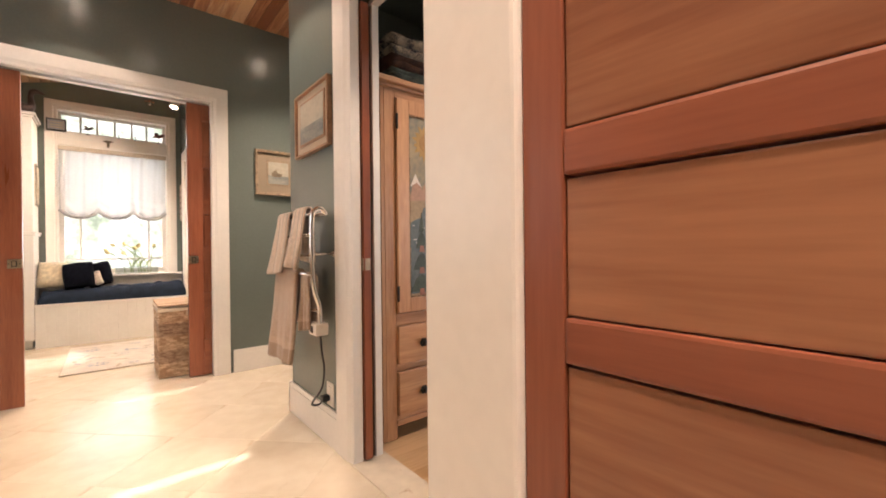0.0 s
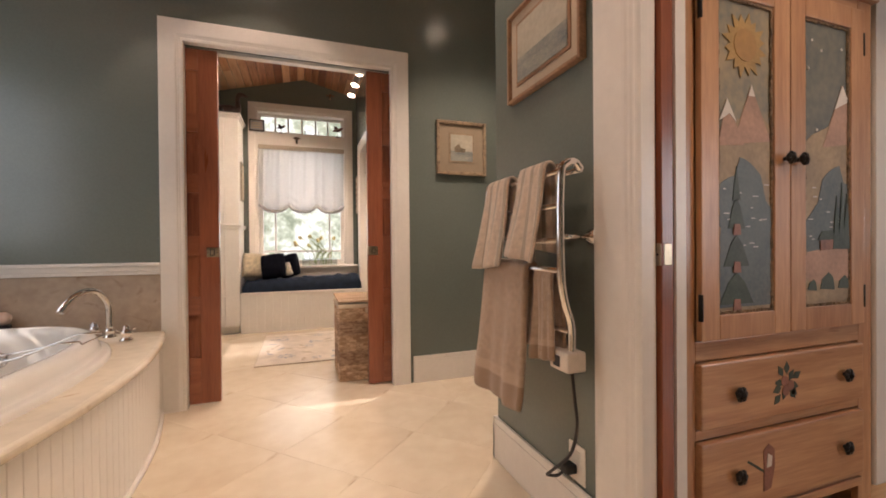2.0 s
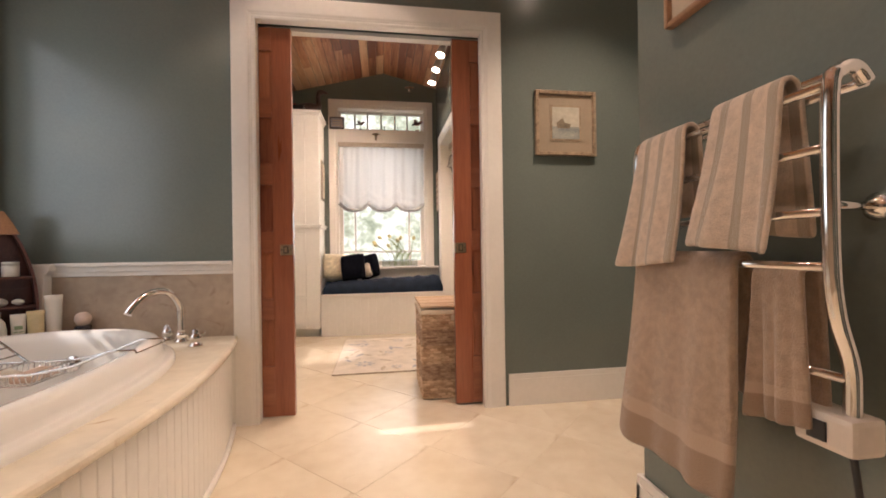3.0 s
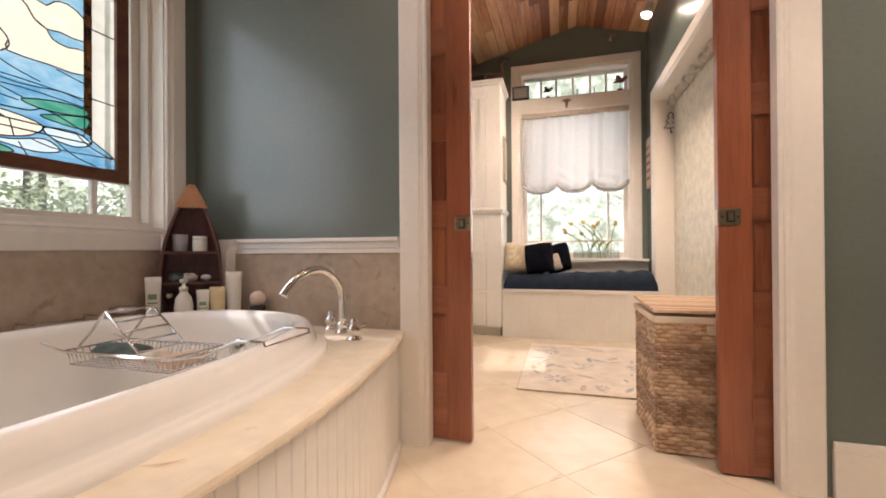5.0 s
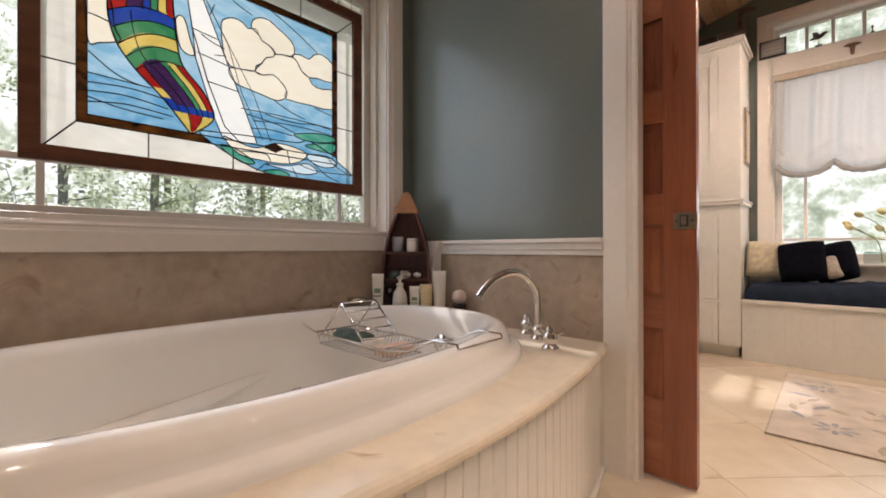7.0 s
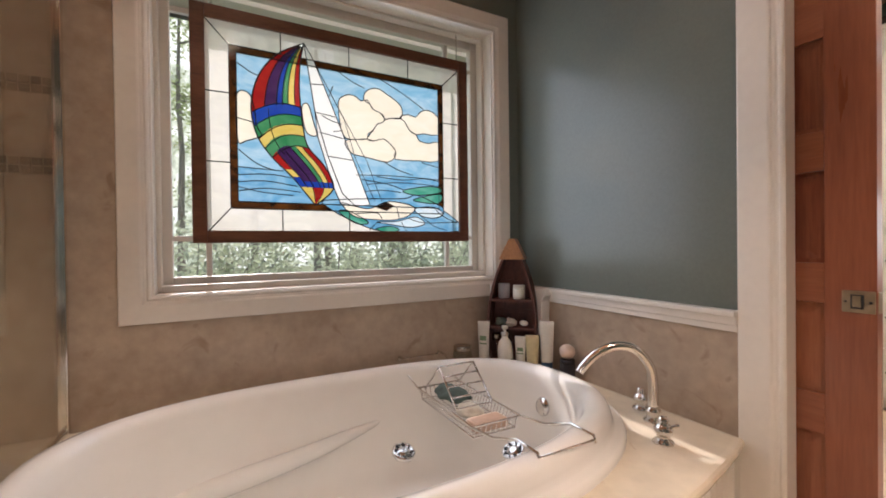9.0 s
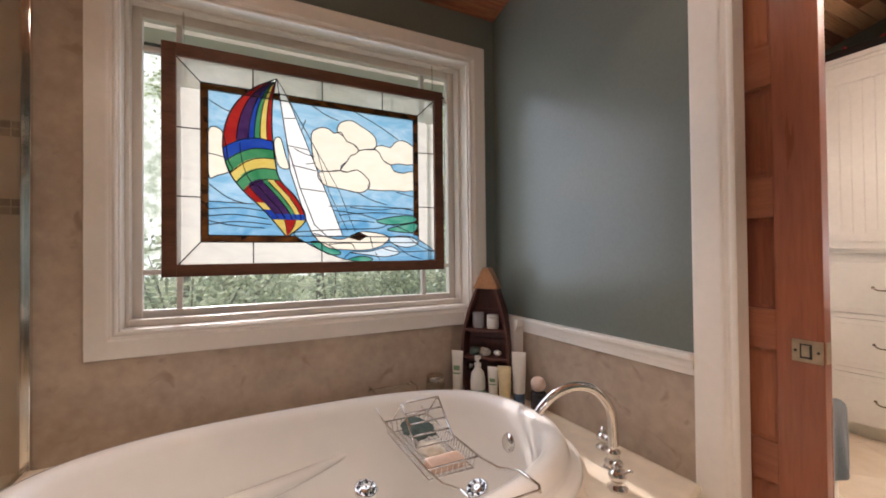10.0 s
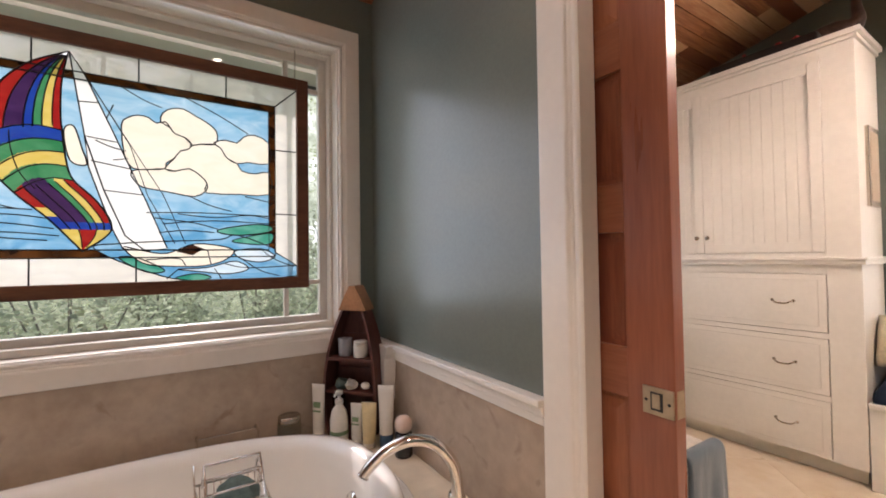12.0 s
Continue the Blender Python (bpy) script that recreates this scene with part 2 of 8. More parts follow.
def tube(bm, pts, r, sides=10, closed=False, caps=True):
    """A round bar swept along points; r may be one radius or one per point."""
    pts = [Vector(p) for p in pts]
    n = len(pts)
    rs = list(r) if isinstance(r, (list, tuple)) else [r] * n
    rings = []
    up = None
    for i in range(n):
        a = pts[(i - 1) % n] if (closed or i > 0) else pts[i]
        b = pts[(i + 1) % n] if (closed or i < n - 1) else pts[i]
        d = (b - a).normalized()
        if up is None:
            up = d.orthogonal().normalized()
        else:
            up = (up - d * up.dot(d))
            up = up.normalized() if up.length > 1e-6 else d.orthogonal().normalized()
        side = d.cross(up)
        rings.append([bm.verts.new(pts[i] + rs[i] * (math.cos(2 * math.pi * k / sides) * up + math.sin(2 * math.pi * k / sides) * side)) for k in range(sides)])
    for i in range(n if closed else n - 1):
        q, w = rings[i], rings[(i + 1) % n]
        for k in range(sides):
            f = bm.faces.new((q[k], q[(k + 1) % sides], w[(k + 1) % sides], w[k]))
            f.smooth = True
    if caps and not closed:
        bm.faces.new(list(reversed(rings[0])))
        bm.faces.new(rings[-1])
    return bm


def lathe(bm, profile, at=(0, 0, 0), axis="z", sides=24, smooth=True):
    """A turned shape: profile of (radius, height) pairs along the axis."""
    rings = []
    for r, h in profile:
        ring = []
        for k in range(sides):
            a = 2 * math.pi * k / sides
            c, s = r * math.cos(a), r * math.sin(a)
            p = {"z": (c, s, h), "x": (h, c, s), "y": (s, h, c)}[axis]
            ring.append(bm.verts.new(Vector(at) + Vector(p)))
        rings.append(ring)
    for q, w in zip(rings, rings[1:]):
        for k in range(sides):
            f = bm.faces.new((q[k], q[(k + 1) % sides], w[(k + 1) % sides], w[k]))
            f.smooth = smooth
    if profile[0][0] > 1e-5:
        bm.faces.new(list(reversed(rings[0])))
    if profile[-1][0] > 1e-5:
        bm.faces.new(rings[-1])
    return bm


def curve_points(ctrl, per=6, closed=False):
    """A smooth Catmull-Rom line through control points."""
    P = [Vector(p) for p in ctrl]
    n = len(P)
    out = []
    last = n if closed else n - 1
    for i in range(last):
        p0 = P[(i - 1) % n] if (closed or i > 0) else P[0]
        p1, p2 = P[i], P[(i + 1) % n]
        p3 = P[(i + 2) % n] if (closed or i + 2 < n) else P[n - 1]
        for k in range(per):
            t = k / per
            out.append(0.5 * ((2 * p1) + (p2 - p0) * t + (2 * p0 - 5 * p1 + 4 * p2 - p3) * t * t + (3 * p1 - p0 - 3 * p2 + p3) * t ** 3))
    if not closed:
        out.append(P[-1])
    return out


def prism(bm, outline, d, thick, bevel=0.0):
    """A flat shape of outline points (3D), pushed along the vector d by thick."""
    d = Vector(d).normalized() * thick
    a = [bm.verts.new(Vector(p)) for p in outline]
    b = [bm.verts.new(Vector(p) + d) for p in outline]
    n = len(a)
    fs = [bm.faces.new(a), bm.faces.new(list(reversed(b)))]
    for i in range(n):
        fs.append(bm.faces.new((a[i], b[i], b[(i + 1) % n], a[(i + 1) % n])))
    bmesh.ops.recalc_face_normals(bm, faces=fs)
    if bevel > 0:
        es = [e for e in fs[0].edges] + [e for e in fs[1].edges]
        bmesh.ops.bevel(bm, geom=es, offset=bevel, segments=2, affect="EDGES", profile=0.6)
    return bm


def mesh_of(name, bm, mat, fix=True):
    if fix:
        bmesh.ops.recalc_face_normals(bm, faces=bm.faces)
    me = bpy.data.meshes.new(name)
    bm.to_mesh(me)
    bm.free()
    for m in (mat if isinstance(mat, (list, tuple)) else [mat]):
        me.materials.append(m)
    return me


def part(name, bm, mat, parent=None, label="", kind=""):
    ob = new(name, mesh_of(name, bm, mat))
    if parent is not None:
        ob.parent = parent
    return tagged(ob, label, kind=kind)


def piece(name, me, parent, m=None):
    """One of many alike pieces on shared mesh data."""
    ob = new(name, me)
    ob.parent = parent
    if m is not None:
        ob.matrix_basis = m
    return ob


def thing(name, label, category, group="", at=(0, 0, 0)):
    ob = new(name)
    ob.location = at
    return tagged(ob, label, category, group)


def structure(name, bm, mat, label=""):
    return tagged(part(name, bm, mat), label, kind="structure")


def smooth_all(bm):
    for f in bm.faces:
        f.smooth = True
    return bm


def wall_grid(bm, axis, c0, c1, u0, u1, z0, z1, holes=()):
    """A wall slab between c0 and c1 across axis, along the other one, with openings (u0, u1, z0, z1)."""
    us = sorted({u0, u1, *[v for h in holes for v in h[:2]]})
    zs = sorted({z0, z1, *[v for h in holes for v in h[2:]]})
    for a, b in zip(us, us[1:]):
        for c, d in zip(zs, zs[1:]):
            if any(h[0] <= a and b <= h[1] and h[2] <= c and d <= h[3] for h in holes):
                continue
            if axis == "x":
                box(bm, c0, c1, a, b, c, d)
            else:
                box(bm, a, b, c0, c1, c, d)
    return bm


def casing(name, axis, face, out, u0, u1, z0, z1, width, sill=False, bottom=True, thick=0.02, parent=None):
    """Mitred moulded casing round an opening: each side a part. face: the wall's face, out: +1 or -1, the way it stands proud."""
    prof = [(0.0, 0.0), (0.0, 0.50), (0.05, 0.63), (0.10, 0.65), (0.13, 0.54), (0.17, 0.54), (0.20, 0.64), (0.25, 0.68), (0.29, 0.82), (0.34, 0.88), (0.96, 0.90), (1.0, 0.82), (1.0, 0.0)]

    def ring(u, z, du, dz):
        pts = []
        for a, b in prof:
            c = face + out * b * thick * 1.15
            uu, zz = u + du * a * width, z + dz * a * width
            pts.append((c, uu, zz) if axis == "x" else (uu, c, zz))
        return pts

    corners = {"bl": ring(u0, z0, -1, -1 if bottom else 0), "tl": ring(u0, z1, -1, 1), "tr": ring(u1, z1, 1, 1), "br": ring(u1, z0, 1, -1 if bottom else 0)}
    runs = [("casing_side", "bl", "tl"), ("casing_head", "tl", "tr"), ("casing_side", "tr", "br")]
    if bottom:
        runs.append(("casing_sill", "br", "bl"))
    root = parent or tagged(new(name), kind="structure")
    for nm, a, b in runs:
        bm = bmesh.new()
        va = [bm.verts.new(p) for p in corners[a]]
        vb = [bm.verts.new(p) for p in corners[b]]
        n = len(va)
        for i in range(n):
            bm.faces.new((va[i], va[(i + 1) % n], vb[(i + 1) % n], vb[i]))
        bm.faces.new(va)
        bm.faces.new(list(reversed(vb)))
        part(nm, bm, TRIM, root)
    return root


# ---- the large structure ----
HN = 3.715   # face of the wall with the double pocket doors
XW = -1.625  # face of the tub's window wall
XT = 1.06    # face of the towel wall
CEIL = 2.87

structure("wall_west", wall_grid(bmesh.new(), "x", XW - 0.20, XW, -2.2, 6.75, 0, 3.2, [(2.05, 3.555, 0.905, 2.215), (4.79, 5.49, 0.926, 2.05)]), PAINT)
bm = wall_grid(bmesh.new(), "y", HN, HN + 0.035, XW, 2.42, 0, 3.3, [(-0.44, 0.84, 0, 2.18)])
wall_grid(bm, "y", HN + 0.105, HN + 0.14, XW, 2.42, 0, 3.3, [(-0.44, 0.84, 0, 2.18)])
structure("wall_north", bm, PAINT)
bm = wall_grid(bmesh.new(), "x", XT, XT + 0.035, 0.494, 2.60, 0, 3.2, [(0.50, 1.785, 0, 2.18)])
wall_grid(bm, "x", XT + 0.105, XT + 0.14, 0.494, 2.47, 0, 3.2, [(0.50, 1.785, 0, 2.18)])
box(bm, XT + 0.035, XT + 0.14, 2.47, 2.60, 0, 3.2)
structure("wall_towel", bm, PAINT)
structure("wall_vestibule_north", boxes((XT + 0.14, 2.42, 2.47, 2.60, 0, 3.2)), PAINT)
structure("wall_recess_east", boxes((2.42, 2.54, 2.47, HN + 0.14, 0, 3.2)), PAINT)
structure("wall_bedroom", wall_grid(bmesh.new(), "x", 2.36, 2.50, -2.6, 2.47, 0, 4.45, [(0.20, 1.92, 0, 2.15)]), PAINT)
structure("wall_vestibule_south", boxes((XT + 0.14, 2.36, 0.06, 0.20, 0, 3.2)), PAINT)
structure("wall_linen", boxes((0.562, XT, 0.36, 0.49, 0, 3.2), (0.56, XT + 0.14, -2.2, -1.0, 0, 3.2), (1.12, XT + 0.14, -1.0, 0.36, 0, 3.2), (0.56, 1.12, -1.0, 0.36, 2.35, 3.2)), PAINT)
structure("wall_south", boxes((XW - 0.2, 1.2, -2.34, -2.2, 0, 3.2)), PAINT)
# closet
CX0, CX1, CN = XW, 0.93, 6.38
structure("wall_closet_north", wall_grid(bmesh.new(), "y", CN, CN + 0.20, CX0 - 0.2, 1.35, 0, 3.3, [(-0.26, 0.79, 0.72, 2.22), (-0.26, 0.79, 2.34, 2.62)]), PAINT)
structure("wall_closet_east", wall_grid(bmesh.new(), "x", CX1, CX1 + 0.14, HN + 0.14, CN, 0, 3.3, [(4.35, 6.02, 0, 2.12)]), PAINT)
structure("ceiling_closet_fill", boxes((CX0 - 0.2, 1.4, HN + 0.14, 6.75, 3.25, 3.3)), PAINT)


def plank_field(name, mat, origin, along, across, length, count, width, thick, down, seed, stagger=True, gap=0.004):
    """Ceiling boards in one mesh: rows of boards with small V gaps."""
    rnd = random.Random(seed)
    bm = bmesh.new()
    o, al, ac, dn = Vector(origin), Vector(along).normalized(), Vector(across).normalized(), Vector(down).normalized()
    for i in range(count):
        cuts = [0.0]
        if stagger:
            x = rnd.uniform(0.6, 2.2)
            while x < length - 0.3:
                cuts.append(x)
                x += rnd.uniform(0.9, 2.6)
        cuts.append(length)
        for a, b in zip(cuts, cuts[1:]):
            off = dn * rnd.uniform(0, 0.0012)
            e = 0.0006
            p = [o + al * (a + e) + ac * (i * width + gap / 2), o + al * (b - e) + ac * (i * width + gap / 2), o + al * (b - e) + ac * ((i + 1) * width - gap / 2), o + al * (a + e) + ac * ((i + 1) * width - gap / 2)]
            prism(bm, [q + off for q in p], -dn, thick)
    return bm


SL = math.atan(0.25)
# sloping boards over the tub, then flat boards; a backing keeps the gaps dark
run = (CEIL - 2.465) / 0.25
bm = plank_field("c", CEDAR, (XW, -2.2, 2.465), (0, 1, 0), (1, 0, 0.25), 5.92, round(run / math.cos(SL) / 0.085), run / math.cos(SL) / round(run / math.cos(SL) / 0.085), 0.012, (0.25, 0, -1), 1)
structure("ceiling_slope", bm, CEDAR)
bm = plank_field("c", CEDAR, (XW + run, -2.2, CEIL), (0, 1, 0), (1, 0, 0), 5.92, 27, 0.0895, 0.012, (0, 0, -1), 2)
structure("ceiling", bm, CEDAR)
structure("ceiling_backing", boxes((XW - 0.2, 2.5, -2.34, HN + 0.1, 3.1, 3.18)), IRON)
# closet ceiling: a low gable with its ridge along y
for sgn, span, seed in ((1, 0.63, 3), (-1, 1.93, 4)):
    ln = span / math.cos(SL)
    bm = plank_field("c", CEDAR, (0.30, HN + 0.14, 3.045), (0, 1, 0), (sgn, 0, -0.25), CN - HN - 0.14, round(ln / 0.085), ln / round(ln / 0.085), 0.012, (-0.25 * sgn, 0, -1), seed)
    structure("ceiling_closet", bm, CEDAR)
structure("ceiling_vestibule", boxes((XT + 0.14, 2.36, 0.20, 2.47, 2.62, 2.66)), PAINT)
# bedroom ceiling rises from the window wall
BX = 7.8
ln = 5.3 / math.cos(SL)
bm = plank_field("c", CEDAR_PALE, (BX, -2.6, 2.90), (0, 1, 0), (-1, 0, 0.25), 9.4, 48, ln / 48, 0.012, (-0.25, 0, -1), 5)
structure("ceiling_bedroom", bm, CEDAR_PALE)

# floors
structure("floor", boxes((XW - 0.2, XT + 0.07, -2.3, HN + 0.07, -0.06, -0.0014), (XT + 0.07, 2.42, 2.53, HN + 0.07, -0.06, -0.0014)), GROUT, "cream marble floor tiles laid on the diagonal")
structure("floor_closet", boxes((XW - 0.2, 1.4, HN + 0.07, 6.7, -0.06, -0.0014)), GROUT)
structure("floor_bedroom", boxes((XT + 0.07, BX + 0.2, -2.7, 2.53, -0.06, -0.006), (2.42, BX + 0.2, 2.53, 7.0, -0.06, -0.006)), MAPLE)
# marble threshold under the pocket doors of the towel wall
structure("threshold", boxes((XT - 0.02, XT + 0.16, 0.50, 1.785, -0.003, 0.006), bevel=0.002), DECK)

# bedroom shell
windows_b = [(3.99, 5.27), (3.09, 3.90)]
holes = [(a + 0.06, b - 0.06, 0.73, 2.33) for a, b in windows_b] + [(a + 0.06, b - 0.06, 2.46, 2.70) for a, b in windows_b] + [(2.06, 2.94, 0.04, 2.25), (2.06, 2.94, 2.46, 2.72)]
holes += [(5.45, 6.6, 0.73, 2.33), (5.45, 6.6, 2.46, 2.70)]
structure("wall_bedroom_window", wall_grid(bmesh.new(), "x", BX, BX + 0.18, -2.6, 6.8, 0, 3.0, holes), TRIM)
structure("wall_bedroom_band", boxes((BX - 0.008, BX, 3.10, 6.8, 0.17, 0.62), (BX - 0.008, BX, -2.6, 6.8, 2.78, 2.95), (BX - 0.008, BX, -2.6, 1.9, 0.17, 2.78)), PAINT)
structure("baseboard_bedroom", boxes((BX - 0.03, BX - 0.008, 3.06, 6.8, 0, 0.17), bevel=0.004), TRIM)
# unseen slab, added to keep direct sun off the bedroom window shades
structure("eave_bedroom", boxes((BX + 0.18, BX + 0.95, -2.6, 7.6, 2.96, 3.06)), TRIM)
structure("wall_bedroom_north", boxes((2.5, BX + 0.18, 6.8, 6.95, 0, 4.4)), PAINT)
# the cased opening in the south wall is invented, for the fill lamp
structure("wall_bedroom_south", wall_grid(bmesh.new(), "y", -2.75, -2.6, 2.5, BX + 0.18, 0, 4.4, [(4.98, 7.22, 0.63, 2.57)]), PAINT)
casing("trim_window_bedroom_south", "y", -2.6, 1, 4.98, 7.22, 0.63, 2.57, 0.11)
structure("wall_bedroom_west", boxes((2.42, 2.54, HN + 0.14, 6.8, 0, 4.4)), PAINT)

# baseboards
def baseboard(name, x0, x1, y0, y1, h=0.185):
    bm = boxes((x0, x1, y0, y1, 0, h - 0.03), bevel=0.002)
    dx, dy = (0.006, 0) if (x1 - x0) < (y1 - y0) else (0, 0.006)
    box(bm, x0 + dx * 0.4, x1 - dx * 0.4, y0 + dy * 0.4, y1 - dy * 0.4, h - 0.03, h, bevel=0.004)
    return structure(name, bm, TRIM)

baseboard("baseboard_north", 0.965, 2.42, HN - 0.018, HN)
baseboard("baseboard_towel", XT - 0.018, XT, 1.936, 2.618)
baseboard("baseboard_recess", XT - 0.018, 2.42, 2.60, 2.618)
baseboard("baseboard_closet_east", CX1 - 0.018, CX1, 3.86, 4.24)

# door casings
casing("trim_door_north", "y", HN, -1, -0.408, 0.82, 0, 2.16, 0.122, bottom=False)
casing("trim_door_closet_side", "y", HN + 0.14, 1, -0.42, 0.82, 0, 2.16, 0.11, bottom=False)
casing("trim_door_towel", "x", XT, -1, 0.52, 1.765, 0, 2.16, 0.170, bottom=False)
casing("trim_door_bedroom", "x", 2.36, -1, 0.20, 1.90, 0, 2.15, 0.12, bottom=False)
casing("trim_niche", "x", CX1, -1, 4.37, 6.00, 0, 2.10, 0.11, bottom=False)
# split jambs with the slots that the pocket doors slide in
structure("jamb_north", boxes((-0.44, -0.408, HN, HN + 0.044, 0, 2.16), (-0.44, -0.42, HN + 0.105, HN + 0.14, 0, 2.16), (0.82, 0.84, HN, HN + 0.035, 0, 2.16), (0.82, 0.84, HN + 0.105, HN + 0.14, 0, 2.16),
          (-0.44, 0.84, HN, HN + 0.04, 2.16, 2.18), (-0.44, 0.84, HN + 0.10, HN + 0.14, 2.16, 2.18)), TRIM)
structure("jamb_towel", boxes((XT, XT + 0.035, 1.765, 1.785, 0, 2.16), (XT + 0.105, XT + 0.14, 1.765, 1.785, 0, 2.16), (XT, XT + 0.035, 0.50, 0.52, 0, 2.16), (XT + 0.105, XT + 0.14, 0.50, 0.52, 0, 2.16),
          (XT, XT + 0.04, 0.50, 1.785, 2.16, 2.18), (XT + 0.10, XT + 0.14, 0.50, 1.785, 2.16, 2.18)), TRIM)
structure("jamb_bedroom", boxes((2.36, 2.50, 1.90, 1.92, 0, 2.15), (2.36, 2.50, 0.20, 0.22, 0, 2.15), (2.36, 2.50, 0.22, 1.90, 2.13, 2.15)), TRIM)
PAPER = material("pale_floral_wallpaper", (0.62, 0.58, 0.46), 0.7, var=0.15, scale=14, fine=3, light=(0.76, 0.71, 0.58), dark=(0.585, 0.565, 0.50), bump=0.02, ramp=(0.4, 0.6))
structure("niche_lining", boxes((CX1, CX1 + 0.14, 6.00, 6.02, 0, 2.10), (CX1, CX1 + 0.14, 4.35, 4.37, 0, 2.10), (CX1, CX1 + 0.14, 4.37, 6.00, 2.10, 2.12)), TRIM)
structure("wall_niche", boxes((CX1 + 0.14, CX1 + 0.20, 4.3, 6.1, 0, 2.2)), PAPER, "pale floral wallpaper at the back of a niche")

# white post beside the linen drawers
structure("trim_post", boxes((0.523, 0.56, 0.339, 0.504, 0, 2.6), bevel=0.006), TRIM)


# ---- pocket doors ----
def pocket_door(width, height, label):
    """Five-panel cherry leaf, lying along x from 0, its front towards -y, leading edge at x = width."""
    door = thing("pocket_door", label, "door")
    t, st, rail = 0.038, 0.105, 0.10
    part("stile", boxes((0, st, 0, t, 0.012, height), bevel=0.002), CHERRY, door)
    part("stile", boxes((width - st, width, 0, t, 0.012, height), bevel=0.002), CHERRY, door)
    n, rail, ph = 5, 0.111, 0.258
    z = 0.012
    for i in range(n + 1):
        h = 0.275 if i == 0 else (height - z if i == n else rail)
        part("rail", boxes((st, width - st, 0.001, t - 0.001, z, z + h), bevel=0.002), CHERRY_PANEL, door)
        z += h
        if i < n:
            bm = bmesh.new()
            box(bm, st - 0.006, width - st + 0.006, 0.0125, t - 0.0125, z - 0.006, z + ph + 0.006)
            # raised field with sloping edges
            x0, x1, z0, z1, e = st + 0.012, width - st - 0.012, z + 0.012, z + ph - 0.012, 0.022
            for y, yy in ((0.0125, 0.009), (t - 0.0125, t - 0.009)):
                o = [bm.verts.new(p) for p in ((x0, y, z0), (x1, y, z0), (x1, y, z1), (x0, y, z1))]
                q = [bm.verts.new(p) for p in ((x0 + e, yy, z0 + e), (x1 - e, yy, z0 + e), (x1 - e, yy, z1 - e), (x0 + e, yy, z1 - e))]
                bm.faces.new(q)
                for k in range(4):
                    bm.faces.new((o[k], o[(k + 1) % 4], q[(k + 1) % 4], q[k]))
            part("panel", bm, CHERRY_FIELD, door)
            z += ph
    # square pull and latch at the leading edge
    zc = 0.925
    latch = part("latch", boxes((width - 0.068, width - 0.002, -0.0035, 0.004, zc - 0.029, zc + 0.029), (width - 0.002, width + 0.0015, 0.006, t - 0.006, zc - 0.028, zc + 0.028), bevel=0.0015), AGED, door, "aged brass recessed pull")
    # flat black plate painted in for the shade inside the pull's hollow
    part("recess", boxes((width - 0.050, width - 0.024, -0.0045, -0.003, zc - 0.019, zc + 0.019)), BLACK, latch)
    part("pull_bar", boxes((width - 0.046, width - 0.029, -0.0065, -0.0045, zc - 0.014, zc + 0.016), bevel=0.001), AGED, latch)
    for sx in (width - 0.060, width - 0.011):
        bm = bmesh.new()
        lathe(bm, [(0.0035, -0.0035), (0.0035, -0.0045), (0.0, -0.005)], (sx, 0, zc), "y", 8)
        part("screw", bm, BLACK, latch)
    return door


LW = 0.655
leaf = pocket_door(LW, 2.15, "dark cherry pocket door half slid into the wall")
leaf.matrix_basis = pose(-0.24 - LW, HN + 0.05, 0)
leaf2 = copy_thing(leaf, Matrix.Translation((0.665 + LW, HN + 0.05, 0)) @ Matrix.Diagonal((-1, 1, 1, 1)))
tagged(leaf2, "dark cherry pocket door mostly slid into its pocket")
leaf3 = copy_thing(leaf, pose(XT + 0.042, 1.752 + LW, 0) @ pose(0, 0, 0, 0, 0, -90))
tagged(leaf3, "cherry pocket door pushed back into the towel wall")


# ---- tub and deck ----
DZ = 0.483
TCX, TCY, TA, TB = -1.045, 2.665, 0.535, 0.885


def deck_front(y):
    return -0.378 - 0.150 * (y - 2.75) ** 2


def oval(off, z, n=72):
    out = []
    for k in range(n):
        a = 2 * math.pi * k / n
        c, s = math.cos(a), math.sin(a)
        e = 2 / 2.35 if c > 0 else 2 / 2.8
        out.append((TCX + (TA - off) * math.copysign(abs(c) ** e, c), TCY + (TB - off) * math.copysign(abs(s) ** e, s), z))
    return out


def loft(bm, rings, closed_end=False):
    vr = [[bm.verts.new(p) for p in r] for r in rings]
    n = len(vr[0])
    for q, w in zip(vr, vr[1:]):
        for k in range(n):
            f = bm.faces.new((q[k], q[(k + 1) % n], w[(k + 1) % n], w[k]))
            f.smooth = True
    if closed_end:
        bm.faces.new(vr[-1])
    return vr


tub = thing("bathtub", "white oval whirlpool bathtub set in a marble deck", "bathtub")
prof = [(0.0, DZ - 0.02), (0.0, DZ + 0.008), (0.004, DZ + 0.020), (0.012, DZ + 0.026), (0.030, DZ + 0.027), (0.036, DZ + 0.031), (0.040, DZ + 0.048), (0.048, DZ + 0.072), (0.062, DZ + 0.088),
        (0.085, DZ + 0.094), (0.110, DZ + 0.088), (0.128, DZ + 0.062), (0.137, DZ + 0.02), (0.146, DZ - 0.05), (0.160, DZ - 0.16), (0.180, DZ - 0.26), (0.215, DZ - 0.325), (0.27, DZ - 0.355), (0.36, DZ - 0.365)]
bm = bmesh.new()
loft(bm, [oval(o, z) for o, z in prof], True)
part("shell", bm, ACRYLIC, tub)
bm = bmesh.new()
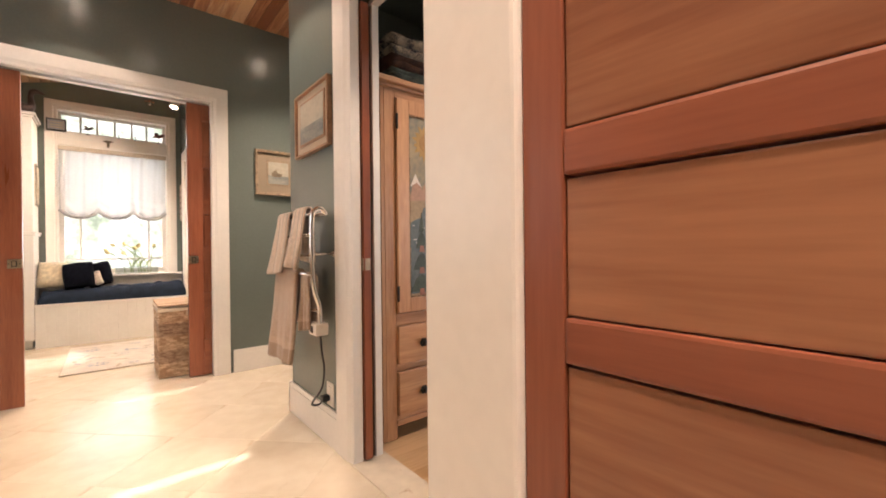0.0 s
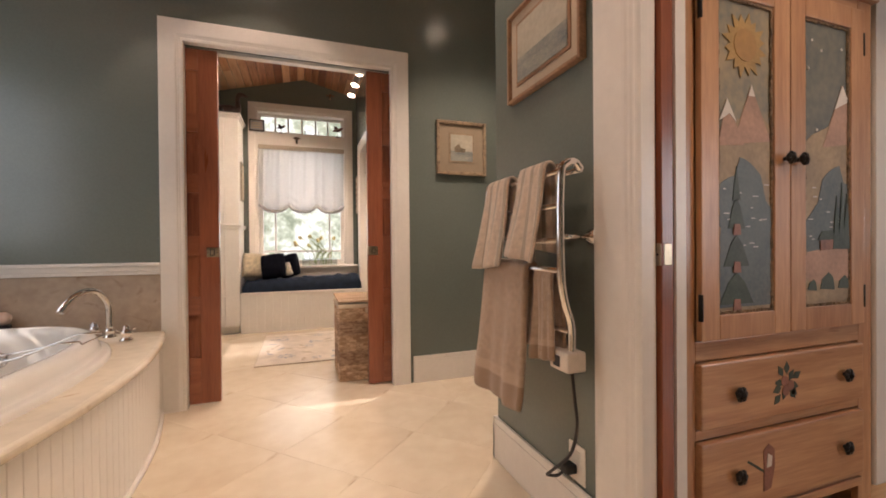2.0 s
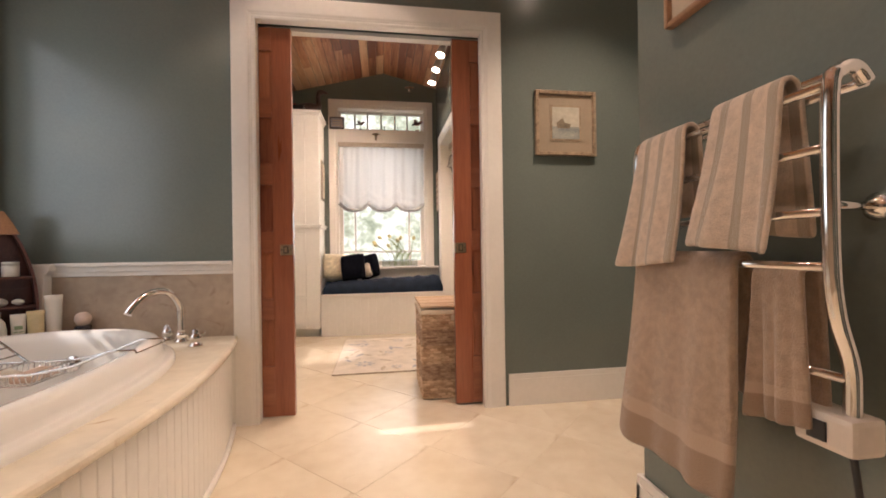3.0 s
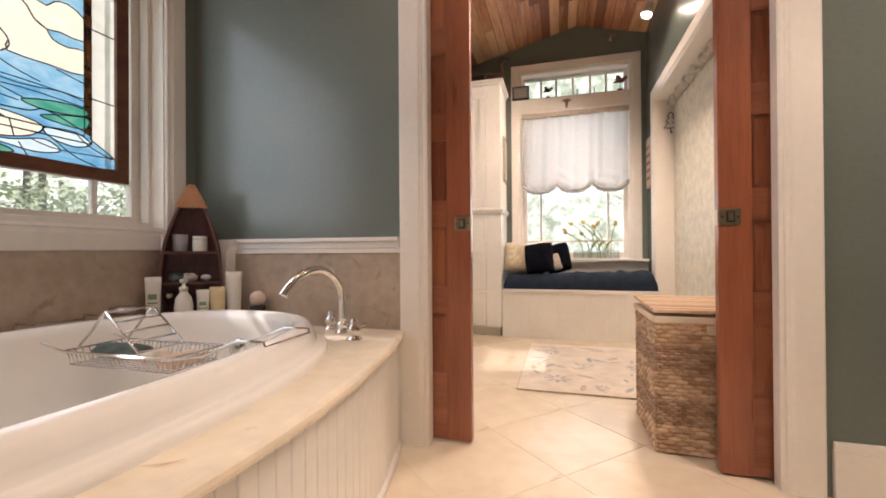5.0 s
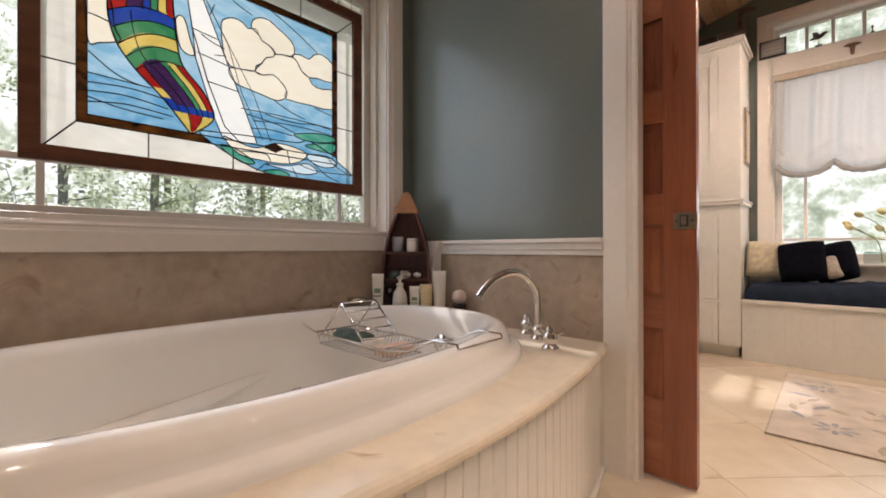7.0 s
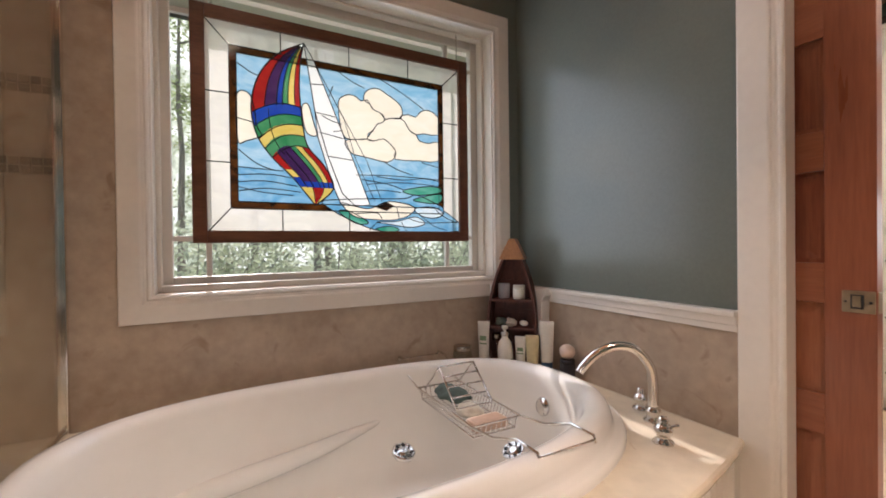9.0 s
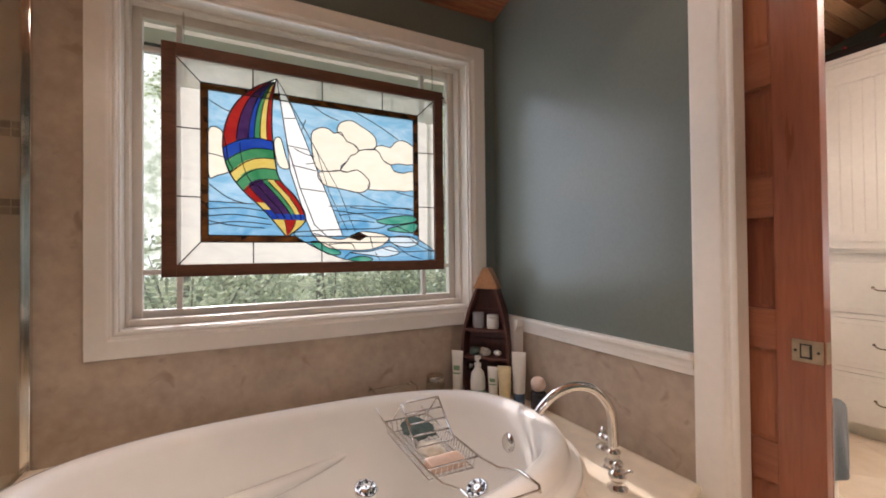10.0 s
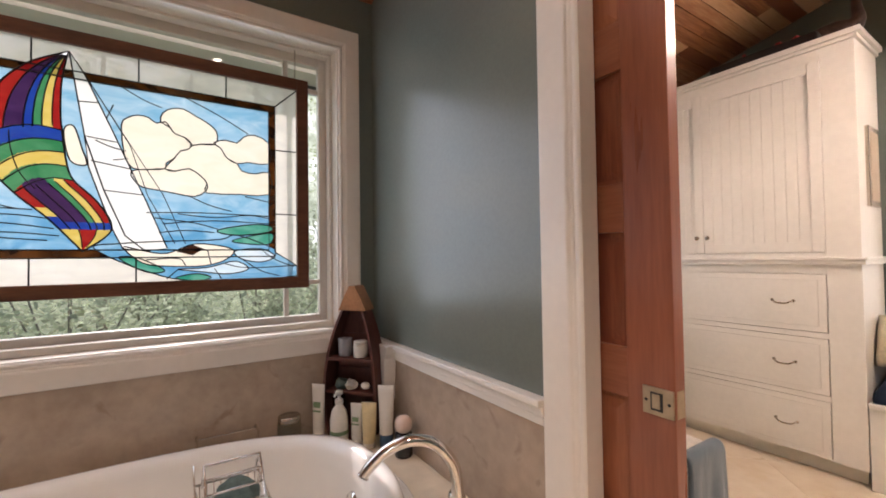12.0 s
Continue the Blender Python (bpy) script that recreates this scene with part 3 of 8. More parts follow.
ridge = curve_points([(-1.372, 2.05, 0.280), (-1.394, 2.30, 0.292), (-1.408, 2.55, 0.322), (-1.422, 2.74, 0.356), (-1.440, 2.88, 0.384)], 5)
tube(bm, ridge, [0.036 * (1 - (i / (len(ridge) - 1)) ** 2) + 0.004 for i in range(len(ridge))], 18)
part("armrest", bm, ACRYLIC, tub)

deck = thing("tub_deck", "cream marble tub deck with a bowed front edge", "tub deck")
DY0, DY1, DX0 = 1.80, HN - 0.012, XW + 0.012
inner = oval(0.02, 0, 144)
outer = []
for x, y, z in inner:
    d = Vector((x - TCX, y - TCY))
    best = 99
    for step in range(1, 600):
        t = step * 0.005
        px, py = TCX + d.x * t, TCY + d.y * t
        if px <= DX0 or py <= DY0 or py >= DY1 or px >= deck_front(min(max(py, DY0), DY1)):
            best = t
            break
    px, py = TCX + d.x * best, TCY + d.y * best
    outer.append((max(px, DX0), min(max(py, DY0), DY1)))
for cx, cy in ((DX0, DY0), (DX0, DY1), (deck_front(DY0), DY0), (deck_front(DY1), DY1)):
    k = min(range(len(outer)), key=lambda i: (outer[i][0] - cx) ** 2 + (outer[i][1] - cy) ** 2)
    outer[k] = (cx, cy)
bm = bmesh.new()
rings = [[(x, y, DZ - 0.03) for x, y, z in inner], [(x, y, DZ) for x, y, z in inner], *[[(x + (TCX - x) * e, y + (TCY - y) * e, DZ - d) for x, y in outer] for e, d in ((0.030, 0.0), (0.012, 0.0025), (0.003, 0.009), (0.0, 0.018), (0.003, 0.027), (0.014, 0.034))], [(x * 0.97 + TCX * 0.03, y * 0.97 + TCY * 0.03, DZ - 0.036) for x, y in outer]]
loft(bm, rings)
for f in bm.faces:
    f.smooth = False
part("slab", bm, DECK, deck, "polished cream marble slab with rust-coloured flecks")
# beaded boards of the bowed skirt
apron = part("apron", boxes((-0.62, -0.60, DY0, DY1, 0.0, DZ - 0.04)), WHITE, deck)
nb = 40
for i in range(nb):
    y0, y1 = DY0 + (DY1 - DY0) * i / nb, DY0 + (DY1 - DY0) * (i + 1) / nb
    bm = bmesh.new()
    g = 0.0028
    ys = (y0, y0 + g, y0 + 2.2 * g, y1 - g, y1)
    dp = (-0.007, -0.001, 0.0, 0.0, -0.007)
    fr = [(deck_front(y) - 0.030 + d, y) for y, d in zip(ys, dp)]
    bk = [(deck_front(y) - 0.060, y) for y in reversed(ys)]
    prism(bm, [(x, y, 0.0) for x, y in fr + bk], (0, 0, 1), DZ - 0.035)
    part("board", bm, WHITE, deck)
part("end_strip", boxes((-0.62, -0.528, DY1 - 0.006, HN, 0.0, DZ - 0.034), bevel=0.002), WHITE, deck)
bm = bmesh.new()
tube(bm, [(deck_front(y) - 0.022, y, 0.012) for y in np.linspace(DY0, DY1, 30)], 0.011, 8)
part("shoe_moulding", bm, TRIM, deck)

# stone splash behind the deck
splash = structure("splashback", boxes((XW, XW + 0.012, 1.84, HN, 0.45, 0.822), (XW + 0.012, -0.530, HN - 0.012, HN, 0.45, 0.822)), STONE, "beige limestone splashback")
structure("shower_wall", boxes((XW, XW + 0.012, 1.84, 1.962, 0.822, 2.46), (XW, XW + 0.012, -2.2, 1.84, 0.0, 2.46)), STONE)
rail = structure("trim_chair_rail", boxes((XW + 0.012, -0.530, HN - 0.020, HN - 0.0125, 0.804, 0.826), (XW + 0.012, -0.530, HN - 0.026, HN, 0.826, 0.854), (XW + 0.012, -0.530, HN - 0.038, HN, 0.854, 0.872), bevel=0.004), TRIM)

# white rail end beside the boat shelf; its tapered strip models a lit gap
bm = bmesh.new()
prism(bm, [(-1.425, HN - 0.012, 0.868), (-1.345, HN - 0.012, 0.868), (-1.350, HN - 0.012, 0.838), (-1.372, HN - 0.012, 0.812), (-1.380, HN - 0.012, 0.64), (-1.405, HN - 0.012, 0.64), (-1.412, HN - 0.012, 0.812)], (0, -1, 0), 0.055, bevel=0.005)
structure("trim_rail_bracket", bm, TRIM)

# shower screen
screen = thing("shower_screen", "clear glass shower screen in a chrome channel on the tub deck", "shower screen")
part("pane", boxes((XW + 0.03, -0.50, 1.815, 1.823, DZ + 0.01, 2.2)), SHOWER, screen)
part("channel", boxes((XW + 0.012, XW + 0.034, 1.806, 1.832, DZ, 2.2), bevel=0.003), CHROME, screen)
part("sill_channel", boxes((XW + 0.034, -0.50, 1.808, 1.830, DZ, DZ + 0.016), bevel=0.003), CHROME, screen)
bm = bmesh.new()
for row, z in ((0, 1.36), (1, 1.62)):
    for i in range(16):
        for j in range(2):
            y = 1.78 - i * 0.028
            box(bm, XW + 0.0125, XW + 0.016, y, y + 0.024, z + j * 0.028 - 0.026, z + j * 0.028 - 0.002)
MOSAIC = material("brown_mosaic", (0.22, 0.16, 0.11), 0.4, var=0.2, random=0.5)
tagged(part("mosaic_band", bm, MOSAIC), "two rows of small brown mosaic tiles", "tile band", kind="stuff")


# ---- windows ----
def sash_window(name, axis, face, out, u0, u1, z0, z1, depth, cols, rows_, sash=0.045, label="", glass=PANE):
    """Jamb liner, sash, muntins and panes in an opening. cols and rows_: muntin places inside the glass. depth: from the wall's face to the sash."""
    w = tagged(new(name), label, kind="structure")

    def b(c0, c1, a0, a1, b0, b1, bev=0.003, bm=None):
        bm = bm or bmesh.new()
        c0, c1 = sorted((face - out * c0, face - out * c1))
        return box(bm, c0, c1, a0, a1, b0, b1, bevel=bev) if axis == "x" else box(bm, a0, a1, c0, c1, b0, b1, bevel=bev)

    j = 0.016
    for nm, a in (("jamb", (u0, u0 + j, z0, z1)), ("jamb", (u1 - j, u1, z0, z1)), ("head_jamb", (u0 + j, u1 - j, z1 - j, z1)), ("window_sill", (u0 + j, u1 - j, z0, z0 + j))):
        part(nm, b(-0.002, depth + 0.04, *a, bev=0.002), TRIM, w)
    a0, a1, b0, b1 = u0 + j, u1 - j, z0 + j, z1 - j
    for nm, a in (("stile", (a0, a0 + sash, b0, b1)), ("stile", (a1 - sash, a1, b0, b1)), ("rail", (a0 + sash, a1 - sash, b0, b0 + sash * 1.2)), ("rail", (a0 + sash, a1 - sash, b1 - sash, b1))):
        part(nm, b(depth - 0.02, depth + 0.02, *a, bev=0.005), TRIM, w)
    g0, g1, h0, h1 = a0 + sash, a1 - sash, b0 + sash * 1.2, b1 - sash
    for c in cols:
        part("muntin", b(depth - 0.012, depth + 0.012, c - 0.011, c + 0.011, h0, h1), TRIM, w)
    for r in rows_:
        part("muntin", b(depth - 0.011, depth + 0.011, g0, g1, r - 0.011, r + 0.011), TRIM, w)
    p = part("pane", b(depth - 0.003, depth + 0.003, g0 - 0.004, g1 + 0.004, h0 - 0.004, h1 + 0.004, bev=0), glass, w)
    p.visible_shadow = False
    return w


sash_window("window_tub", "x", XW, 1, 2.05, 3.555, 0.905, 2.215, 0.15, (2.235, 3.345), (1.127, 2.037), label="white prairie-style window above the tub")
casing("trim_window_tub", "x", XW, 1, 2.058, 3.547, 0.916, 2.197, 0.094, thick=0.021)
# stop beads that hold the sash, inside the jambs
for nm, a in (("stop_side", (2.066, 2.080, 0.921, 2.199)), ("stop_side", (3.525, 3.539, 0.921, 2.199)), ("stop_sill", (2.080, 3.525, 0.921, 0.947)), ("stop_head", (2.080, 3.525, 2.187, 2.199))):
    part(nm, boxes((XW - 0.118, XW - 0.070, *a), bevel=0.003), TRIM, bpy.data.objects["window_tub"])
# eave over the tub window: pale soffit, dark gutter
structure("eave_tub", boxes((XW - 0.345, XW - 0.20, 1.2, 4.4, 2.150, 2.175)), TRIM)
structure("gutter_tub", boxes((XW - 0.365, XW - 0.345, 1.2, 4.4, 2.105, 2.175), bevel=0.004), material("dark_gutter_metal", (0.10, 0.11, 0.10), 0.5, var=0.1))
sash_window("window_closet_west", "x", XW, 1, 4.79, 5.49, 0.926, 2.05, 0.10, (4.95, 5.33), (1.155,))
casing("trim_window_closet_west", "x", XW, 1, 4.80, 5.48, 0.936, 2.04, 0.09)
sash_window("window_closet", "y", CN, -1, -0.26, 0.79, 0.72, 2.22, 0.10, (-0.06, 0.59), (0.90,), label="white window over the window seat")
sash_window("window_closet_transom", "y", CN, -1, -0.26, 0.79, 2.34, 2.62, 0.10, (-0.05, 0.10, 0.265, 0.43, 0.58), (), sash=0.03, label="narrow transom window with lead bars")
casing("trim_window_closet", "y", CN, -1, -0.25, 0.78, 0.73, 2.61, 0.10)
structure("trim_window_closet_bar", boxes((-0.25, 0.78, CN - 0.02, CN, 2.21, 2.35), bevel=0.004), TRIM)

for i, (a, b) in enumerate(windows_b + [(5.39, 6.66)]):
    sash_window("window_bedroom", "x", BX, -1, a + 0.06, b - 0.06, 0.73, 2.33, 0.06, (a + 0.2, b - 0.2), (0.98,))
    sash_window("window_bedroom_transom", "x", BX, -1, a + 0.06, b - 0.06, 2.46, 2.70, 0.06, ((2 * a + b) / 3, (a + 2 * b) / 3), (), sash=0.03)
sash_window("window_bedroom_transom", "x", BX, -1, 2.06, 2.94, 2.46, 2.72, 0.06, (2.35, 2.65), (), sash=0.03)
sash_window("door_bedroom", "x", BX, -1, 2.06, 2.94, 0.04, 2.25, 0.06, (), (), sash=0.13, label="white glazed door to the balcony")

# ---- closet built-ins ----
CY = 5.93
bench = thing("window_seat", "white beadboard window seat bench", "bench")
part("seat_board", boxes((-0.40, CX1 - 0.002, CY - 0.015, CN - 0.002, 0.425, 0.453), bevel=0.004), TRIM, bench)
part("back_ledge", boxes((-0.40, CX1 - 0.002, CN - 0.045, CN - 0.024, 0.453, 0.70), (-0.40, CX1 - 0.002, CN - 0.10, CN - 0.022, 0.70, 0.722), bevel=0.003), TRIM, bench)
nb = 16
for i in range(nb):
    w = (CX1 + 0.40) / nb
    x0 = -0.40 + i * w
    part("board", boxes((x0 + 0.0002, x0 + w - 0.0002, CY, CY + 0.02, 0.002, 0.425), bevel=0.0018), WHITE, bench)
NAVY = material("navy_cushion_fabric", (0.012, 0.022, 0.042), 0.7, var=0.25, scale=14, ior=1.3, bump=0.15, depth=0.01)


# ---- stained glass panel hanging in the tub window ----
def opal_material(name, color, streak, clear=0.12, amount=0.5):
    """Streaky translucent art glass with a glossy face."""
    m = bpy.data.materials.new(name)
    m.use_nodes = True
    nt = m.node_tree
    nt.nodes.remove(nt.nodes["Principled BSDF"])
    tc = nt.nodes.new("ShaderNodeTexCoord")
    mp = nt.nodes.new("ShaderNodeMapping")
    mp.inputs["Scale"].default_value = (1, 5, 12)
    nz = nt.nodes.new("ShaderNodeTexNoise")
    nz.inputs["Scale"].default_value, nz.inputs["Detail"].default_value, nz.inputs["Distortion"].default_value = 1.3, 5, 1.5
    nt.links.new(tc.outputs["Object"], mp.inputs["Vector"])
    nt.links.new(mp.outputs["Vector"], nz.inputs["Vector"])
    rp = nt.nodes.new("ShaderNodeValToRGB")
    rp.color_ramp.elements[0].position, rp.color_ramp.elements[1].position = 0.35, 0.72
    rp.color_ramp.elements[0].color, rp.color_ramp.elements[1].color = (*color, 1), (*[c * (1 - amount) + s * amount for c, s in zip(color, streak)], 1)
    nt.links.new(nz.outputs["Fac"], rp.inputs["Fac"])
    tl, tp, gl = nt.nodes.new("ShaderNodeBsdfTranslucent"), nt.nodes.new("ShaderNodeBsdfTransparent"), nt.nodes.new("ShaderNodeBsdfGlossy")
    df = nt.nodes.new("ShaderNodeBsdfDiffuse")
    gl.inputs["Roughness"].default_value = 0.12
    for s in (tl, tp, df):
        nt.links.new(rp.outputs["Color"], s.inputs["Color"])
    a, b, c = (nt.nodes.new("ShaderNodeMixShader") for _ in range(3))
    a.inputs[0].default_value, b.inputs[0].default_value, c.inputs[0].default_value = clear, 0.25, 0.05
    nt.links.new(tl.outputs[0], a.inputs[1])
    nt.links.new(tp.outputs[0], a.inputs[2])
    nt.links.new(a.outputs[0], b.inputs[1])
    nt.links.new(df.outputs[0], b.inputs[2])
    nt.links.new(b.outputs[0], c.inputs[1])
    nt.links.new(gl.outputs[0], c.inputs[2])
    nt.links.new(c.outputs[0], nt.nodes["Material Output"].inputs["Surface"])
    return m


SKY_G = opal_material("sky_blue_glass", (0.22, 0.48, 0.72), (0.75, 0.88, 0.95))
SEA_G = opal_material("sea_blue_glass", (0.12, 0.36, 0.62), (0.55, 0.78, 0.92))
CLOUD_G = opal_material("cream_glass", (0.92, 0.84, 0.70), (0.98, 0.95, 0.88))
OPAL_G = opal_material("white_opal_glass", (0.93, 0.90, 0.84), (0.72, 0.70, 0.68), 0.25)
SAIL_G = opal_material("white_glass", (0.97, 0.96, 0.95), (0.85, 0.88, 0.92))
FOAM_G = opal_material("foam_glass", (0.62, 0.78, 0.90), (0.95, 0.97, 0.98))
GREEN_G = opal_material("sea_green_glass", (0.03, 0.28, 0.20), (0.25, 0.55, 0.45))
AMBER_G = opal_material("amber_glass", (0.004, 0.002, 0.0015), (0.50, 0.16, 0.025), 0.05, 0.22)
SPIN = {"red": opal_material("red_glass", (0.30, 0.010, 0.012), (0.46, 0.04, 0.02), 0.2), "purple": opal_material("purple_glass", (0.035, 0.012, 0.065), (0.10, 0.04, 0.14), 0.2),
        "blue": opal_material("deep_blue_glass", (0.012, 0.04, 0.32), (0.03, 0.10, 0.42), 0.2), "green": opal_material("green_glass", (0.03, 0.20, 0.08), (0.13, 0.36, 0.18), 0.2),
        "yellow": opal_material("yellow_glass", (0.66, 0.49, 0.10), (0.80, 0.66, 0.26), 0.2)}
LEAD = material("dark_lead_came", (0.03, 0.03, 0.035), 0.45, 0.5, var=0.2)
OAK = material("dark_oak_frame", (0.135, 0.05, 0.026), 0.42, scale=5, stretch=(4, 0.6, 4), var=0.3, bump=0.12, depth=0.002, dark=(0.07, 0.022, 0.012), light=(0.20, 0.082, 0.042))

PY, PZ, PW, PH, PX = 2.183, 1.108, 1.242, 0.936, -1.690
panel = thing("stained_glass_panel", "stained glass sailing yacht in a dark oak frame hung on chains", "stained glass")


def art(points, per=5, closed=True):
    return [(p.x, p.y) for p in curve_points([(u, v, 0) for u, v in points], per, closed)]


spin_l = art([(0.34, 0.921), (0.254, 0.848), (0.195, 0.739), (0.171, 0.599), (0.188, 0.474), (0.234, 0.382), (0.300, 0.295), (0.373, 0.174)], 6, False)
spin_r = art([(0.34, 0.921), (0.327, 0.806), (0.325, 0.689), (0.329, 0.614), (0.336, 0.523), (0.352, 0.443), (0.407, 0.359), (0.437, 0.257), (0.373, 0.174)], 6, False)
spinnaker = spin_l + spin_r[-2:0:-1]
mainsail = [(0.342, 0.922), (0.377, 0.842), (0.435, 0.655), (0.475, 0.521), (0.522, 0.365), (0.572, 0.187), (0.518, 0.175), (0.469, 0.235), (0.419, 0.411), (0.376, 0.612)]
foresail = [(0.376, 0.612), (0.419, 0.411), (0.469, 0.235), (0.518, 0.175), (0.463, 0.185), (0.440, 0.257), (0.416, 0.359), (0.385, 0.495)]
hull = art([(0.463, 0.191), (0.511, 0.177), (0.572, 0.166), (0.649, 0.206), (0.752, 0.184), (0.735, 0.140), (0.672, 0.113), (0.580, 0.113), (0.512, 0.127)], 4)
cockpit = [(0.598, 0.173), (0.634, 0.202), (0.669, 0.184), (0.638, 0.160)]
clouds = [art([(0.459, 0.669), (0.471, 0.701), (0.498, 0.719), (0.525, 0.715), (0.543, 0.697), (0.567, 0.708), (0.579, 0.687), (0.591, 0.663), (0.616, 0.654), (0.634, 0.634), (0.629, 0.606), (0.605, 0.593), (0.590, 0.560), (0.569, 0.538), (0.565, 0.513), (0.527, 0.505), (0.487, 0.504), (0.466, 0.554)], 2),
          art([(0.555, 0.705), (0.560, 0.743), (0.584, 0.767), (0.615, 0.772), (0.646, 0.751), (0.679, 0.729), (0.705, 0.699), (0.708, 0.657), (0.693, 0.635), (0.660, 0.633), (0.639, 0.624), (0.616, 0.654), (0.591, 0.663), (0.579, 0.687)], 2),
          art([(0.639, 0.624), (0.693, 0.639), (0.719, 0.624), (0.736, 0.585), (0.767, 0.565), (0.781, 0.534), (0.823, 0.526), (0.868, 0.537), (0.869, 0.437), (0.775, 0.428), (0.676, 0.425), (0.679, 0.465), (0.662, 0.495), (0.630, 0.523), (0.593, 0.507), (0.565, 0.513), (0.590, 0.560), (0.605, 0.593), (0.629, 0.606)], 2),
          art([(0.698, 0.646), (0.732, 0.664), (0.766, 0.657), (0.786, 0.687), (0.820, 0.703), (0.867, 0.672), (0.868, 0.579), (0.801, 0.575), (0.767, 0.565), (0.736, 0.585), (0.719, 0.624)], 2),
          art([(0.482, 0.493), (0.527, 0.505), (0.565, 0.513), (0.593, 0.507), (0.630, 0.523), (0.662, 0.495), (0.679, 0.465), (0.676, 0.433), (0.644, 0.406), (0.594, 0.414), (0.546, 0.424), (0.511, 0.431), (0.490, 0.455)], 2),
          art([(0.129, 0.640), (0.164, 0.654), (0.180, 0.592), (0.188, 0.513), (0.200, 0.475), (0.156, 0.446), (0.130, 0.446)]),
          art([(0.332, 0.623), (0.353, 0.643), (0.371, 0.561), (0.381, 0.502), (0.345, 0.515)])]
swell = art([(0.397, 0.187), (0.459, 0.205), (0.560, 0.215), (0.714, 0.225), (0.767, 0.245), (0.879, 0.188), (0.887, 0.168), (0.955, 0.107), (0.959, 0.057), (0.651, 0.050), (0.512, 0.099)], 5)
greens = [art([(0.455, 0.152), (0.499, 0.148), (0.566, 0.097), (0.526, 0.089), (0.479, 0.121)]), art([(0.594, 0.064), (0.650, 0.080), (0.690, 0.062), (0.651, 0.048)]),
          art([(0.752, 0.222), (0.871, 0.257), (0.867, 0.208), (0.799, 0.207)]), art([(0.706, 0.263), (0.797, 0.292), (0.867, 0.291), (0.867, 0.263), (0.767, 0.245)])]
foams = [art([(0.60, 0.10), (0.68, 0.105), (0.76, 0.13), (0.80, 0.095), (0.74, 0.075), (0.66, 0.088)]), art([(0.76, 0.175), (0.84, 0.185), (0.885, 0.150), (0.84, 0.125), (0.78, 0.14)])]


def inside(U, V, poly):
    r = np.zeros(U.shape, bool)
    n = len(poly)
    for i in range(n):
        (x0, y0), (x1, y1) = poly[i], poly[(i + 1) % n]
        if y0 != y1:
            r ^= ((V < y0) != (V < y1)) & (U < (x1 - x0) * (V - y0) / (y1 - y0) + x0)
    return r


